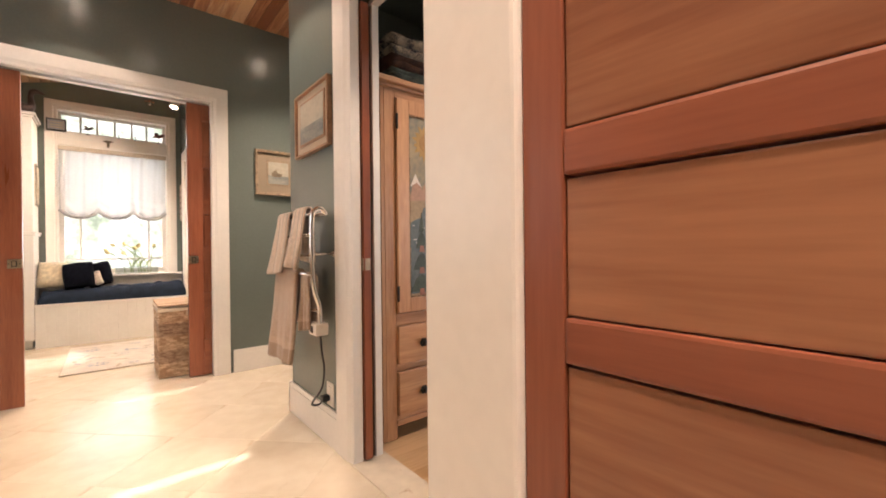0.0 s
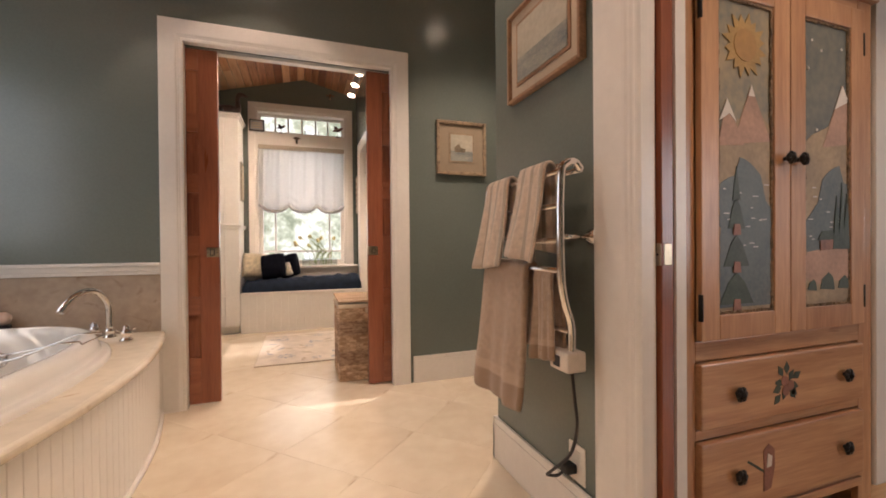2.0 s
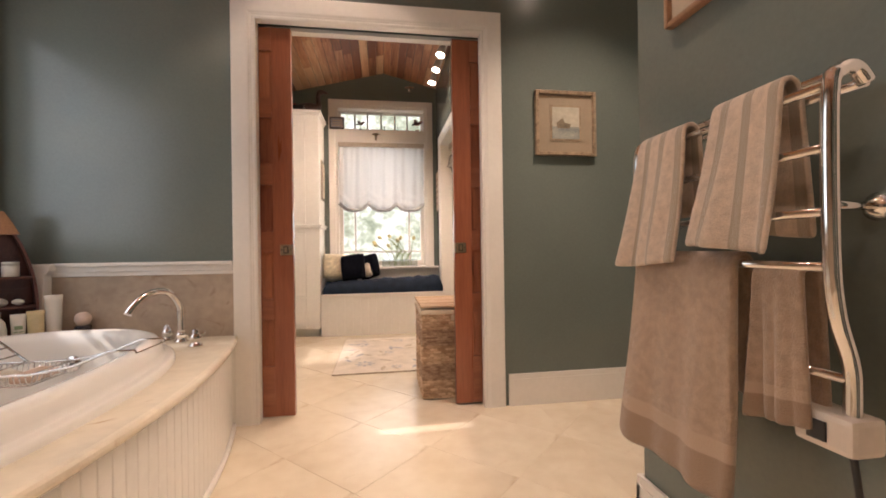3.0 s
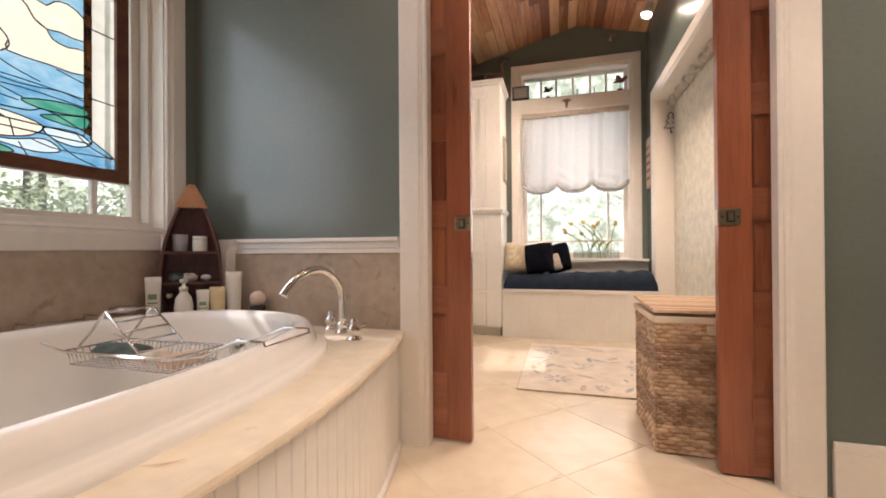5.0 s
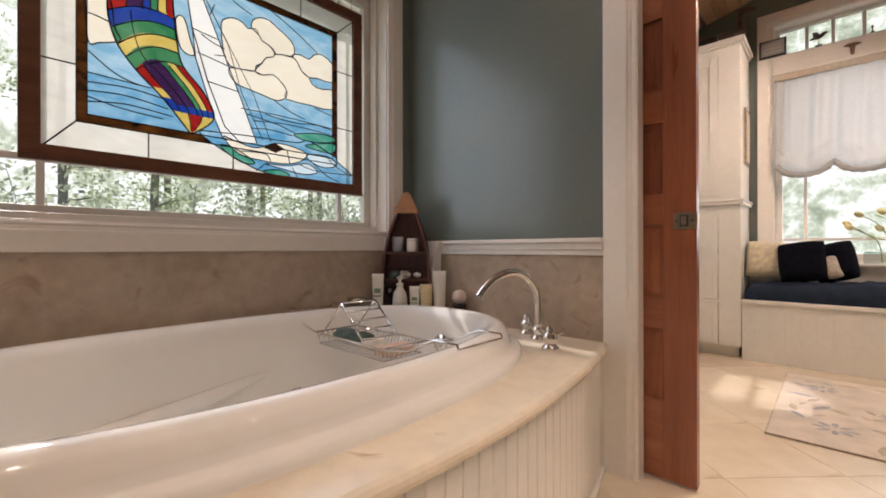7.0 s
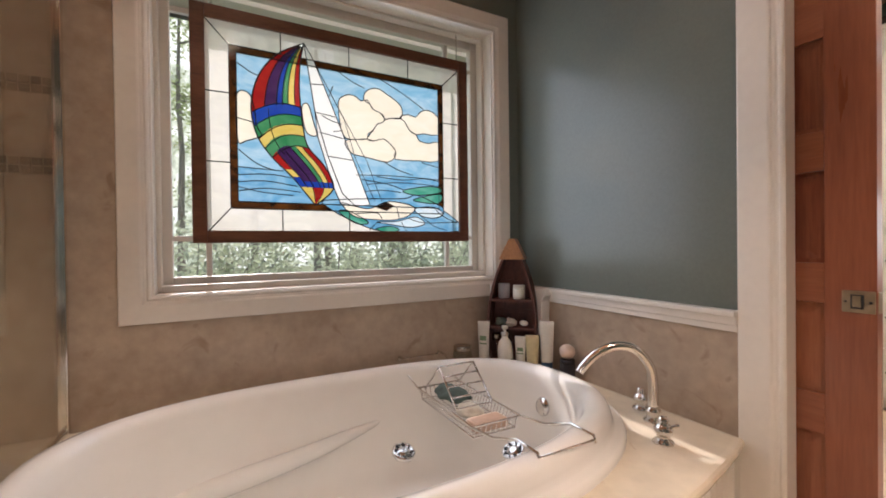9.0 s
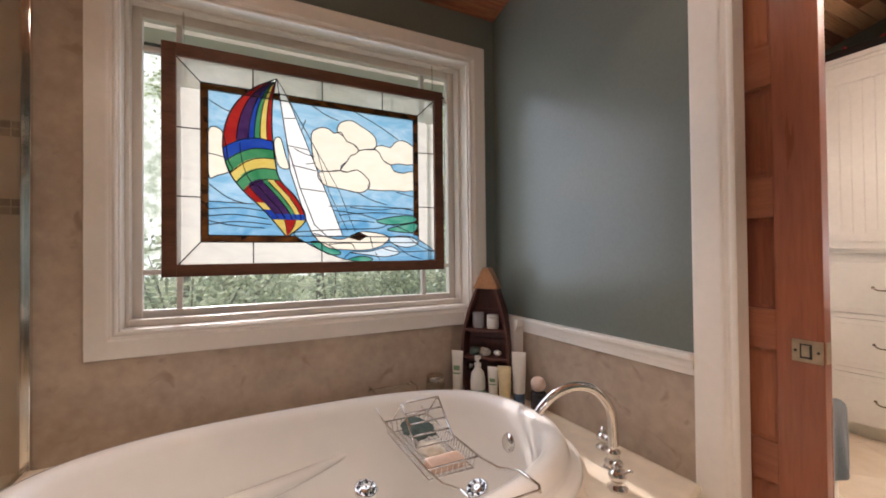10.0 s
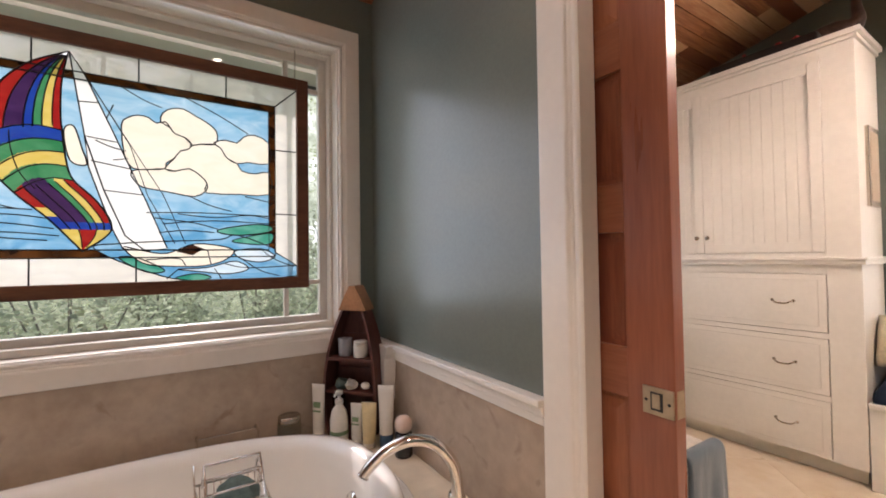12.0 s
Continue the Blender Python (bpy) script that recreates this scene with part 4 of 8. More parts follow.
def glass_regions():
    nu, nv = 264, 200
    us, vs = np.linspace(0.042, 0.958, nu + 1), np.linspace(0.045, 0.946, nv + 1)
    U, V = np.meshgrid((us[:-1] + us[1:]) / 2, (vs[:-1] + vs[1:]) / 2)
    mats = [OPAL_G, AMBER_G, SKY_G, SEA_G, CLOUD_G, FOAM_G, GREEN_G, SAIL_G, SPIN["red"], SPIN["purple"], SPIN["blue"], SPIN["green"], SPIN["yellow"], OAK]
    names = ["border_glass", "amber_strip", "sky_glass", "sea_glass", "cloud_glass", "foam_glass", "wave_glass", "sail_glass", "red_glass", "purple_glass", "blue_glass", "green_glass", "yellow_glass", "cockpit_glass"]
    K = np.zeros(U.shape, int)
    K[(U > 0.107) & (U < 0.887) & (V > 0.150) & (V < 0.851)] = 1
    pic = (U > 0.129) & (U < 0.866) & (V > 0.180) & (V < 0.823)
    K[pic] = 2
    K[pic & (V < 0.33)] = 3
    for c in clouds:
        K[inside(U, V, c) & pic] = 4
    K[inside(U, V, swell)] = 3
    for f in foams:
        K[inside(U, V, f)] = 5
    for g in greens:
        K[inside(U, V, g)] = 6
    K[inside(U, V, hull)] = 4
    K[inside(U, V, cockpit)] = 13
    K[inside(U, V, mainsail) | inside(U, V, foresail)] = 7
    sp = inside(U, V, spinnaker)
    lv, lu = zip(*sorted((v, u) for u, v in spin_l))
    rv, ru = zip(*sorted((v, u) for u, v in spin_r))
    uL, uR = np.interp(V, lv, lu), np.interp(V, rv, ru)
    F = np.clip((U - uL) / np.maximum(uR - uL, 1e-4), 0, 1)
    edges = [a + (b - a) * F + 0.03 * np.sin(np.pi * F) for a, b in zip(BAND_L, BAND_R)]
    top = np.select([F < 0.26, F < 0.50, F < 0.62, F < 0.74, F < 0.88], [8, 9, 10, 11, 12], 8)
    low = np.select([F < 0.20, F < 0.60, F < 0.72, F < 0.86], [np.where(V > 0.335, 8, np.where(V > 0.30, 12, 10)), 9, 11, 12], 8)
    low = np.where((V < 0.285) & (F > 0.20), 10, low)
    low = np.where(V < 0.255, np.where(F < 0.35, 12, np.where(F < 0.7, 8, 12)), low)
    S = low
    for e, col in zip(reversed(edges), reversed((top, 10, 11, 12, 11))):
        S = np.where(V > e, col, S)
    K = np.where(sp, S, K)
    for k, (m, nm) in enumerate(zip(mats, names)):
        todo = {(int(j), int(i)) for j, i in np.argwhere(K == k)}
        while todo:
            group, stack = [], [todo.pop()]
            while stack:
                j, i = stack.pop()
                group.append((j, i))
                for q in ((j + 1, i), (j - 1, i), (j, i + 1), (j, i - 1)):
                    if q in todo:
                        todo.remove(q)
                        stack.append(q)
            if len(group) < 6:
                continue
            index, verts, faces = {}, [], []
            for j, i in sorted(group):
                f = []
                for a, b in ((i, j), (i + 1, j), (i + 1, j + 1), (i, j + 1)):
                    if (a, b) not in index:
                        index[(a, b)] = len(verts)
                        verts.append((PX, PY + PW * us[a], PZ + PH * vs[b]))
                    f.append(index[(a, b)])
                faces.append(f)
            me = bpy.data.meshes.new(nm)
            me.from_pydata(verts, [], faces)
            me.materials.append(m)
            new(nm, me).parent = panel


BAND_L, BAND_R = (0.573, 0.513, 0.459, 0.420, 0.382), (0.622, 0.581, 0.540, 0.490, 0.437)
glass_regions()


def came(bm, pts, r=0.0028, closed=False):
    tube(bm, [(PX, PY + PW * u, PZ + PH * v) for u, v in pts], r, 6, closed)


bm = bmesh.new()
for c in clouds + greens + foams + [hull, cockpit, mainsail, foresail, swell]:
    came(bm, c, 0.0024, True)
came(bm, spinnaker, 0.003, True)
lv, lu = zip(*sorted((v, u) for u, v in spin_l))
rv, ru = zip(*sorted((v, u) for u, v in spin_r))


def gore(f, v0, v1):
    return [(float(np.interp(v, lv, lu) * (1 - f) + np.interp(v, rv, ru) * f), v) for v in np.linspace(v0, v1, 14)]


for f in (0.26, 0.50, 0.62, 0.74, 0.88):
    came(bm, gore(f, BAND_L[0] + (BAND_R[0] - BAND_L[0]) * f + 0.02, 0.905), 0.0022)
for f in (0.20, 0.40, 0.60, 0.72, 0.86):
    came(bm, gore(f, 0.255, BAND_L[4] + (BAND_R[4] - BAND_L[4]) * f + 0.01), 0.0022)
came(bm, gore(0.35, 0.19, 0.255) + [], 0.002)
came(bm, gore(0.7, 0.19, 0.255) + [], 0.002)
for f in (0.33,):
    came(bm, gore(f, 0.40, 0.60), 0.002)
for a, b in zip(BAND_L, BAND_R):
    came(bm, [(float(np.interp(a + (b - a) * f, lv, lu) * (1 - f) + np.interp(a + (b - a) * f, rv, ru) * f), a + (b - a) * f + 0.03 * math.sin(math.pi * f)) for f in np.linspace(0, 1, 9)], 0.0022)
# seams in sky and sea, and the rigging
for line in ([(0.129, 0.781), (0.174, 0.746), (0.195, 0.740)], [(0.458, 0.824), (0.51, 0.785), (0.558, 0.764)], [(0.612, 0.826), (0.71, 0.77), (0.80, 0.705)], [(0.131, 0.406), (0.189, 0.347), (0.244, 0.325)],
             [(0.632, 0.405), (0.69, 0.37), (0.75, 0.35)], [(0.129, 0.33), (0.27, 0.325)], [(0.129, 0.296), (0.22, 0.306), (0.30, 0.295)], [(0.129, 0.265), (0.211, 0.275), (0.313, 0.258)], [(0.130, 0.226), (0.212, 0.243), (0.324, 0.232)],
             [(0.52, 0.33), (0.66, 0.338), (0.866, 0.335)], [(0.56, 0.287), (0.70, 0.306), (0.866, 0.300)], [(0.54, 0.31), (0.64, 0.295), (0.71, 0.27)], [(0.79, 0.42), (0.866, 0.40)], [(0.40, 0.60), (0.435, 0.58), (0.47, 0.57)], [(0.44, 0.53), (0.475, 0.54)],
             [(0.129, 0.542), (0.16, 0.535), (0.185, 0.526)], [(0.44, 0.745), (0.424, 0.687)], 
             [(0.60, 0.10), (0.57, 0.06)], [(0.70, 0.10), (0.72, 0.055)], [(0.78, 0.14), (0.84, 0.085), (0.90, 0.06)], [(0.84, 0.185), (0.88, 0.14), (0.95, 0.10)], [(0.60, 0.33), (0.70, 0.32), (0.80, 0.335), (0.866, 0.325)], [(0.129, 0.245), (0.20, 0.225), (0.30, 0.215)], [(0.55, 0.25), (0.62, 0.262), (0.70, 0.255)],
             [(0.39, 0.52), (0.48, 0.50)], [(0.42, 0.41), (0.51, 0.40)], [(0.376, 0.612), (0.45, 0.60)], [(0.36, 0.74), (0.405, 0.745)], [(0.52, 0.14), (0.60, 0.145), (0.62, 0.115)], [(0.68, 0.18), (0.69, 0.12)], [(0.73, 0.12), (0.80, 0.10), (0.955, 0.107)]):
    came(bm, art(line, 4, False), 0.0021)
came(bm, [(0.358, 0.889), (0.454, 0.658), (0.562, 0.404), (0.620, 0.206)], 0.0016)
came(bm, [(0.377, 0.842), (0.480, 0.592), (0.522, 0.401), (0.592, 0.206)], 0.0016)
for a, b, c, d in ((0.107, 0.150, 0.887, 0.851), (0.129, 0.180, 0.866, 0.823)):
    came(bm, [(a, b), (c, b), (c, d), (a, d)], 0.003, True)
for line in ([(0.036, 0.643), (0.107, 0.643)], [(0.036, 0.346), (0.107, 0.346)], [(0.264, 0.15), (0.264, 0.043)], [(0.495, 0.15), (0.495, 0.042)], [(0.265, 0.946), (0.265, 0.851)], [(0.50, 0.948), (0.50, 0.851)], [(0.734, 0.947), (0.734, 0.851)],
             [(0.887, 0.646), (0.965, 0.648)], [(0.887, 0.347), (0.961, 0.346)], [(0.04, 0.946), (0.107, 0.851)], [(0.96, 0.946), (0.887, 0.851)], [(0.04, 0.045), (0.107, 0.150)]):
    came(bm, line, 0.0026)
part("lead_came", bm, LEAD, panel, "dark lead lines between the glass pieces", kind="stuff")
fw = 0.050
for nm, a in (("frame_side", (PY, PY + fw, PZ, PZ + PH)), ("frame_side", (PY + PW - fw, PY + PW, PZ, PZ + PH)), ("frame_rail", (PY + fw, PY + PW - fw, PZ, PZ + fw)), ("frame_rail", (PY + fw, PY + PW - fw, PZ + PH - fw, PZ + PH))):
    part(nm, boxes((PX - 0.011, PX + 0.014, *a), bevel=0.003), OAK, panel)
for y in (PY + 0.075, PY + PW - 0.055):
    bm = bmesh.new()
    z, i = PZ + PH - 0.002, 0
    while z < 2.168:
        ring = [(PX + (0.004 * math.cos(t) if i % 2 else 0), y + (0 if i % 2 else 0.004 * math.cos(t)), z + 0.008 + 0.008 * math.sin(t)) for t in np.linspace(0, 2 * math.pi, 9)[:-1]]
        tube(bm, ring, 0.0011, 5, True)
        z += 0.0135
        i += 1
    part("chain", bm, NICKEL, panel, "small steel chain")


# ---- outside ----
def backdrop_material():
    m = bpy.data.materials.new("glowing_woods")
    m.use_nodes = True
    nt = m.node_tree
    nt.nodes.remove(nt.nodes["Principled BSDF"])
    tc = nt.nodes.new("ShaderNodeTexCoord")
    n1, n2 = nt.nodes.new("ShaderNodeTexNoise"), nt.nodes.new("ShaderNodeTexNoise")
    n1.inputs["Scale"].default_value, n1.inputs["Detail"].default_value, n1.inputs["Roughness"].default_value = 0.55, 12, 0.72
    n2.inputs["Scale"].default_value, n2.inputs["Detail"].default_value = 0.16, 4
    for n in (n1, n2):
        nt.links.new(tc.outputs["Object"], n.inputs["Vector"])
    # sunlight and haze on the foliage are put into these ramp colours
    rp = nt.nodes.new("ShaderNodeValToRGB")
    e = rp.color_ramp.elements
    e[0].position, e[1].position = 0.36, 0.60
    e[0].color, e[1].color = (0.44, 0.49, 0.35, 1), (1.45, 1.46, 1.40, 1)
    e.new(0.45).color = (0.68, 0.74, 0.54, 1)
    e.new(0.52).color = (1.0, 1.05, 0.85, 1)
    ad = nt.nodes.new("ShaderNodeMath")
    ad.operation = "MULTIPLY_ADD"
    ad.inputs[1].default_value = 0.35
    nt.links.new(n2.outputs["Fac"], ad.inputs[0])
    sb = nt.nodes.new("ShaderNodeMath")
    sb.operation = "MULTIPLY_ADD"
    sb.inputs[1].default_value, sb.inputs[2].default_value = 1.0, -0.17
    nt.links.new(n1.outputs["Fac"], sb.inputs[0])
    nt.links.new(sb.outputs[0], ad.inputs[2])
    nt.links.new(ad.outputs[0], rp.inputs["Fac"])
    # the backdrop glows by itself instead of being lit
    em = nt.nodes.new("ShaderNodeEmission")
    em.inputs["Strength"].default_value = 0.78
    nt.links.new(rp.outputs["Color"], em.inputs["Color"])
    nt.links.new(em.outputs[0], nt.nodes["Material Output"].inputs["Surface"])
    return m


def leaf_material(name, color):
    """Thin leaves: half of the light is reflected, half shines through."""
    m = bpy.data.materials.new(name)
    m.use_nodes = True
    nt = m.node_tree
    nt.nodes.remove(nt.nodes["Principled BSDF"])
    geo = nt.nodes.new("ShaderNodeNewGeometry")
    rp = nt.nodes.new("ShaderNodeValToRGB")
    rp.color_ramp.elements[0].color = (*[c * 0.6 for c in color], 1)
    rp.color_ramp.elements[1].color = (*[min(1, c * 1.25) for c in color], 1)
    nt.links.new(geo.outputs["Random Per Island"], rp.inputs["Fac"])
    df, tl, mx = nt.nodes.new("ShaderNodeBsdfDiffuse"), nt.nodes.new("ShaderNodeBsdfTranslucent"), nt.nodes.new("ShaderNodeMixShader")
    for s in (df, tl):
        nt.links.new(rp.outputs["Color"], s.inputs["Color"])
    nt.links.new(df.outputs[0], mx.inputs[1])
    nt.links.new(tl.outputs[0], mx.inputs[2])
    nt.links.new(mx.outputs[0], nt.nodes["Material Output"].inputs["Surface"])
    return m


# self-glowing ring of woods that stands in for bright distance
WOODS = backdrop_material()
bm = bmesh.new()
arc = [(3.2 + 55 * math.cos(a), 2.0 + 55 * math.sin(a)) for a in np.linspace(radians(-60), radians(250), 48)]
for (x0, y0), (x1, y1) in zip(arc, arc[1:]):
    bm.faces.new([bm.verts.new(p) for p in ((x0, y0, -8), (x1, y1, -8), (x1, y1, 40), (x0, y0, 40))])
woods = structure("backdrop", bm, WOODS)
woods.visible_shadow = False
GRASS = material("meadow", (0.24, 0.28, 0.14), 0.9, var=0.3, scale=0.6)
structure("ground", boxes((-600, 600, -600, 600, -1.3, -1.2)), GRASS)
# bark and leaf colours lifted above natural, to paint in the bright outdoor haze
BARK = material("grey_bark", (0.34, 0.30, 0.26), 0.9, var=0.3, scale=3, stretch=(6, 6, 1), bump=0.4, depth=0.03)
LEAF = leaf_material("haze_bright_leaf", (0.50, 0.57, 0.32))


def tree(x, y, h, r, seed):
    rnd = random.Random(seed)
    t = thing("tree", "tall woodland tree in sunlit leaf", "tree", "trees outside", at=(x, y, -1.2))
    bm = bmesh.new()
    trunk = [(rnd.uniform(-0.12, 0.12) * k / 6, rnd.uniform(-0.12, 0.12) * k / 6, h * k / 6) for k in range(7)]
    tube(bm, trunk, [r * (1 - 0.8 * k / 6) for k in range(7)], 8)
    tips = []
    for k in range(11):
        z = h * rnd.uniform(0.28, 0.95)
        a, l = rnd.uniform(0, 6.28), rnd.uniform(0.8, 1.9) * (1.2 - 0.5 * z / h)
        p = [(0, 0, z), (0.5 * l * math.cos(a), 0.5 * l * math.sin(a), z + 0.15 * l), (l * math.cos(a), l * math.sin(a), z + 0.2 * l)]
        tube(bm, p, [r * 0.28, r * 0.16, r * 0.05], 6)
        tips += [Vector(p[1]), Vector(p[2])]
    part("trunk", bm, BARK, t)
    bm = bmesh.new()
    for k in range(1300):
        c = rnd.choice(tips) + Vector((rnd.gauss(0, 0.38), rnd.gauss(0, 0.38), rnd.gauss(0, 0.26)))
        u = Vector((rnd.gauss(0, 1), rnd.gauss(0, 1), rnd.gauss(0, 0.6))).normalized() * 0.075
        w = u.orthogonal().normalized() * 0.04
        bm.faces.new([bm.verts.new(c + q) for q in (-u, w, u, -w)])
    part("crown", bm, LEAF, t, kind="stuff")


# the slim tree at (2.75, 12.4) is made up: its unseen crown screens the closet window
for i, (x, y, h, r) in enumerate([(-15, 5.2, 11, 0.16), (-17, 8.8, 12, 0.18), (-13.5, 9.6, 10, 0.12), (-19, 3.4, 12, 0.18), (-18, 12.5, 12, 0.16), (-16, 1.0, 11, 0.14), (-21, 6.9, 12, 0.2), (-20, 10.6, 12, 0.18),
                                  (2.75, 12.4, 8, 0.07), (-4.5, 24, 11, 0.15), (3.8, 26, 11, 0.16), (20.5, 6.5, 11, 0.2), (23, 10.5, 12, 0.2), (22, 3.2, 11, 0.18)]):
    tree(x, y, h, r, 20 + i)


# leafy shrubs below the tub window
# leaf colour far paler than real foliage: the hazy glare is in it
SHRUB_LEAF = leaf_material("haze_bright_shrub_leaf", (0.66, 0.70, 0.52))
for i, (x, y, h) in enumerate([(-6.0, 1.9, 2.5), (-7.2, 4.0, 2.9), (-6.4, 5.6, 2.7), (-7.6, 7.4, 3.2), (-6.8, 9.2, 2.9), (-8.4, 11.4, 3.3), (-8.8, 2.6, 3.4), (-9.0, 6.2, 3.6), (-9.6, 9.4, 3.6), (-10.0, 13.6, 3.6)]):
    rnd = random.Random(70 + i)
    shrub = thing("shrub", "pale green leafy shrub in hazy sunlight", "shrub", "shrubs outside", at=(x, y, -1.2))
    stems = bmesh.new()
    tips = []
    for k in range(16):
        a, l = rnd.uniform(0, 6.28), rnd.uniform(0.3, 1.3)
        top = (l * math.cos(a), l * math.sin(a), h * rnd.uniform(0.45, 1.0))
        mid = (0.35 * top[0], 0.35 * top[1], 0.55 * top[2])
        tube(stems, [(0, 0, 0), mid, top], [0.022, 0.014, 0.005], 5)
        tips += [Vector(mid), Vector(top), (Vector(mid) + Vector(top)) / 2, Vector(top) * 0.8]
    part("stem", stems, BARK, shrub)
    bm = bmesh.new()
    for k in range(2600):
        c = rnd.choice(tips) + Vector((rnd.gauss(0, 0.22), rnd.gauss(0, 0.22), rnd.gauss(0, 0.20)))
        u = Vector((rnd.gauss(0, 1), rnd.gauss(0, 1), rnd.gauss(0, 0.7))).normalized() * rnd.uniform(0.04, 0.075)
        w = u.orthogonal().normalized() * 0.028
        bm.faces.new([bm.verts.new(c + q) for q in (-u, w, u, -w)])
    part("crown", bm, SHRUB_LEAF, shrub, kind="stuff")
# balcony rail beyond the glazed bedroom door
balcony = thing("balcony_railing", "white balcony railing outside the bedroom", "railing")
part("rail", boxes((9.3, 9.36, 0.5, 5.0, 0.88, 0.95), (9.3, 9.36, 0.5, 5.0, 0.08, 0.13), bevel=0.01), TRIM, balcony)
for i in range(32):
    y = 0.6 + i * 0.14
    part("baluster", boxes((9.315, 9.345, y, y + 0.03, 0.13, 0.88)), TRIM, balcony)
structure("balcony_deck", boxes((BX + 0.18, 9.5, 0.3, 5.2, -0.1, -0.02)), TRIM)


# ---- closet cabinet ----
def pull(parent, x, y, z, w=0.10):
    bm = bmesh.new()
    tube(bm, curve_points([(x - w / 2, y, z + 0.006), (x - w / 2 + 0.012, y - 0.022, z), (x - 0.02, y - 0.026, z - 0.008), (x + 0.02, y - 0.026, z - 0.008), (x + w / 2 - 0.012, y - 0.022, z), (x + w / 2, y, z + 0.006)], 4), 0.0045, 8)
    for s in (-1, 1):
        lathe(bm, [(0.009, 0), (0.009, -0.003), (0.004, -0.006)], (x + s * w / 2, y, z + 0.006), "y", 10)
    return part("handle", bm, NICKEL, parent, "curved brushed nickel handle")


cab = thing("built_in_cabinet", "tall white built-in cabinet with beadboard doors over three drawers", "cabinet")
KX0, KX1, KT = XW + 0.005, -0.405, 2.42
part("body", boxes((KX0, KX1, CY + 0.022, CN - 0.024, 0.09, KT - 0.05), (KX0, KX1 - 0.02, CY + 0.07, CN - 0.03, 0, 0.09)), WHITE, cab)
part("face_frame", boxes((KX1 - 0.140, KX1, CY, CY + 0.022, 0.09, KT - 0.05), (KX0, KX0 + 0.05, CY, CY + 0.022, 0.09, KT - 0.05), (KX0 + 0.05, KX1 - 0.140, CY, CY + 0.022, 2.31, KT - 0.05), (KX0 + 0.05, KX1 - 0.140, CY, CY + 0.022, 1.115, 1.235),
                         (KX0 + 0.05, KX1 - 0.140, CY, CY + 0.022, 0.755, 0.785), (KX0 + 0.05, KX1 - 0.140, CY, CY + 0.022, 0.41, 0.44), bevel=0.0015), WHITE, cab)
part("crown_moulding", boxes((KX0, KX1 + 0.014, CY - 0.014, CN - 0.024, KT - 0.05, KT - 0.03), (KX0, KX1 + 0.03, CY - 0.03, CN - 0.024, KT - 0.03, KT), bevel=0.004), WHITE, cab)
part("waist_moulding", boxes((KX0, KX1 + 0.018, CY - 0.018, CN - 0.024, 1.165, 1.19), (KX0, KX1 + 0.026, CY - 0.026, CN - 0.024, 1.19, 1.205), bevel=0.004), WHITE, cab)
xm = -1.165
for x0, x1, kx in ((KX0 + 0.052, xm - 0.001, xm - 0.035), (xm + 0.001, KX1 - 0.142, xm + 0.03)):
    d = part("door", boxes((x0, x0 + 0.055, CY - 0.006, CY + 0.016, 1.237, 2.308), (x1 - 0.055, x1, CY - 0.006, CY + 0.016, 1.237, 2.308), (x0 + 0.055, x1 - 0.055, CY - 0.006, CY + 0.016, 1.237, 1.295), (x0 + 0.055, x1 - 0.055, CY - 0.006, CY + 0.016, 2.25, 2.308), bevel=0.002), WHITE, cab)
    n = 9
    w = (x1 - x0 - 0.11) / n
    for i in range(n):
        part("bead_board", boxes((x0 + 0.055 + i * w + 0.0008, x0 + 0.055 + (i + 1) * w - 0.0008, CY + 0.003, CY + 0.012, 1.295, 2.25), bevel=0.001), WHITE, d)
    bm = bmesh.new()
    lathe(bm, [(0.005, 0), (0.005, -0.012), (0.013, -0.018), (0.015, -0.024), (0.010, -0.030), (0.0, -0.031)], (kx, CY - 0.006, 1.34), "y", 14)
    part("knob", bm, NICKEL, d)
for z0, z1 in ((0.785, 1.113), (0.44, 0.755), (0.095, 0.41)):
    d = part("drawer", boxes((KX0 + 0.055, KX1 - 0.145, CY - 0.004, CY + 0.018, z0 + 0.003, z1 - 0.003), bevel=0.003), WHITE, cab)
    part("panel_edge", boxes((KX0 + 0.09, KX1 - 0.180, CY - 0.007, CY - 0.0035, z0 + 0.035, z1 - 0.035), bevel=0.003), WHITE, d)
    pull(d, -0.745, CY - 0.007, (z0 + z1) / 2)
    pull(d, -1.42, CY - 0.007, (z0 + z1) / 2)

# ---- linen drawers beside the start ----
LRAIL_V = material("cherry_stile", (0.25, 0.078, 0.04), 0.34, scale=3.0, stretch=(7, 7, 0.5), fine=7, var=0.16, bump=0.03, depth=0.002, dark=(0.20, 0.060, 0.032), light=(0.30, 0.10, 0.052))
linen = thing("linen_cabinet", "built-in cherry linen cabinet with inset drawers", "cabinet")
LX, LY0, LY1 = 0.535, -0.80, 0.352
part("carcass", boxes((LX + 0.03, 1.1, LY0, LY1, 0.0, 2.3)), CHERRY, linen)
part("face_stile", boxes((LX, LX + 0.03, 0.287, 0.3375, 0, 2.3), bevel=0.002), LRAIL_V, linen)
part("face_stile", boxes((LX, LX + 0.03, LY0, LY0 + 0.065, 0, 2.3), bevel=0.002), CHERRY, linen)
LPANEL = material("cherry_drawer_front", (0.36, 0.165, 0.085), 0.34, scale=2.2, stretch=(8, 0.5, 7), fine=7, var=0.14, bump=0.03, depth=0.002, random=0.25, dark=(0.22, 0.085, 0.042), light=(0.41, 0.19, 0.098), spots=(1.5, 0.60, (0.21, 0.072, 0.038), 0.6))
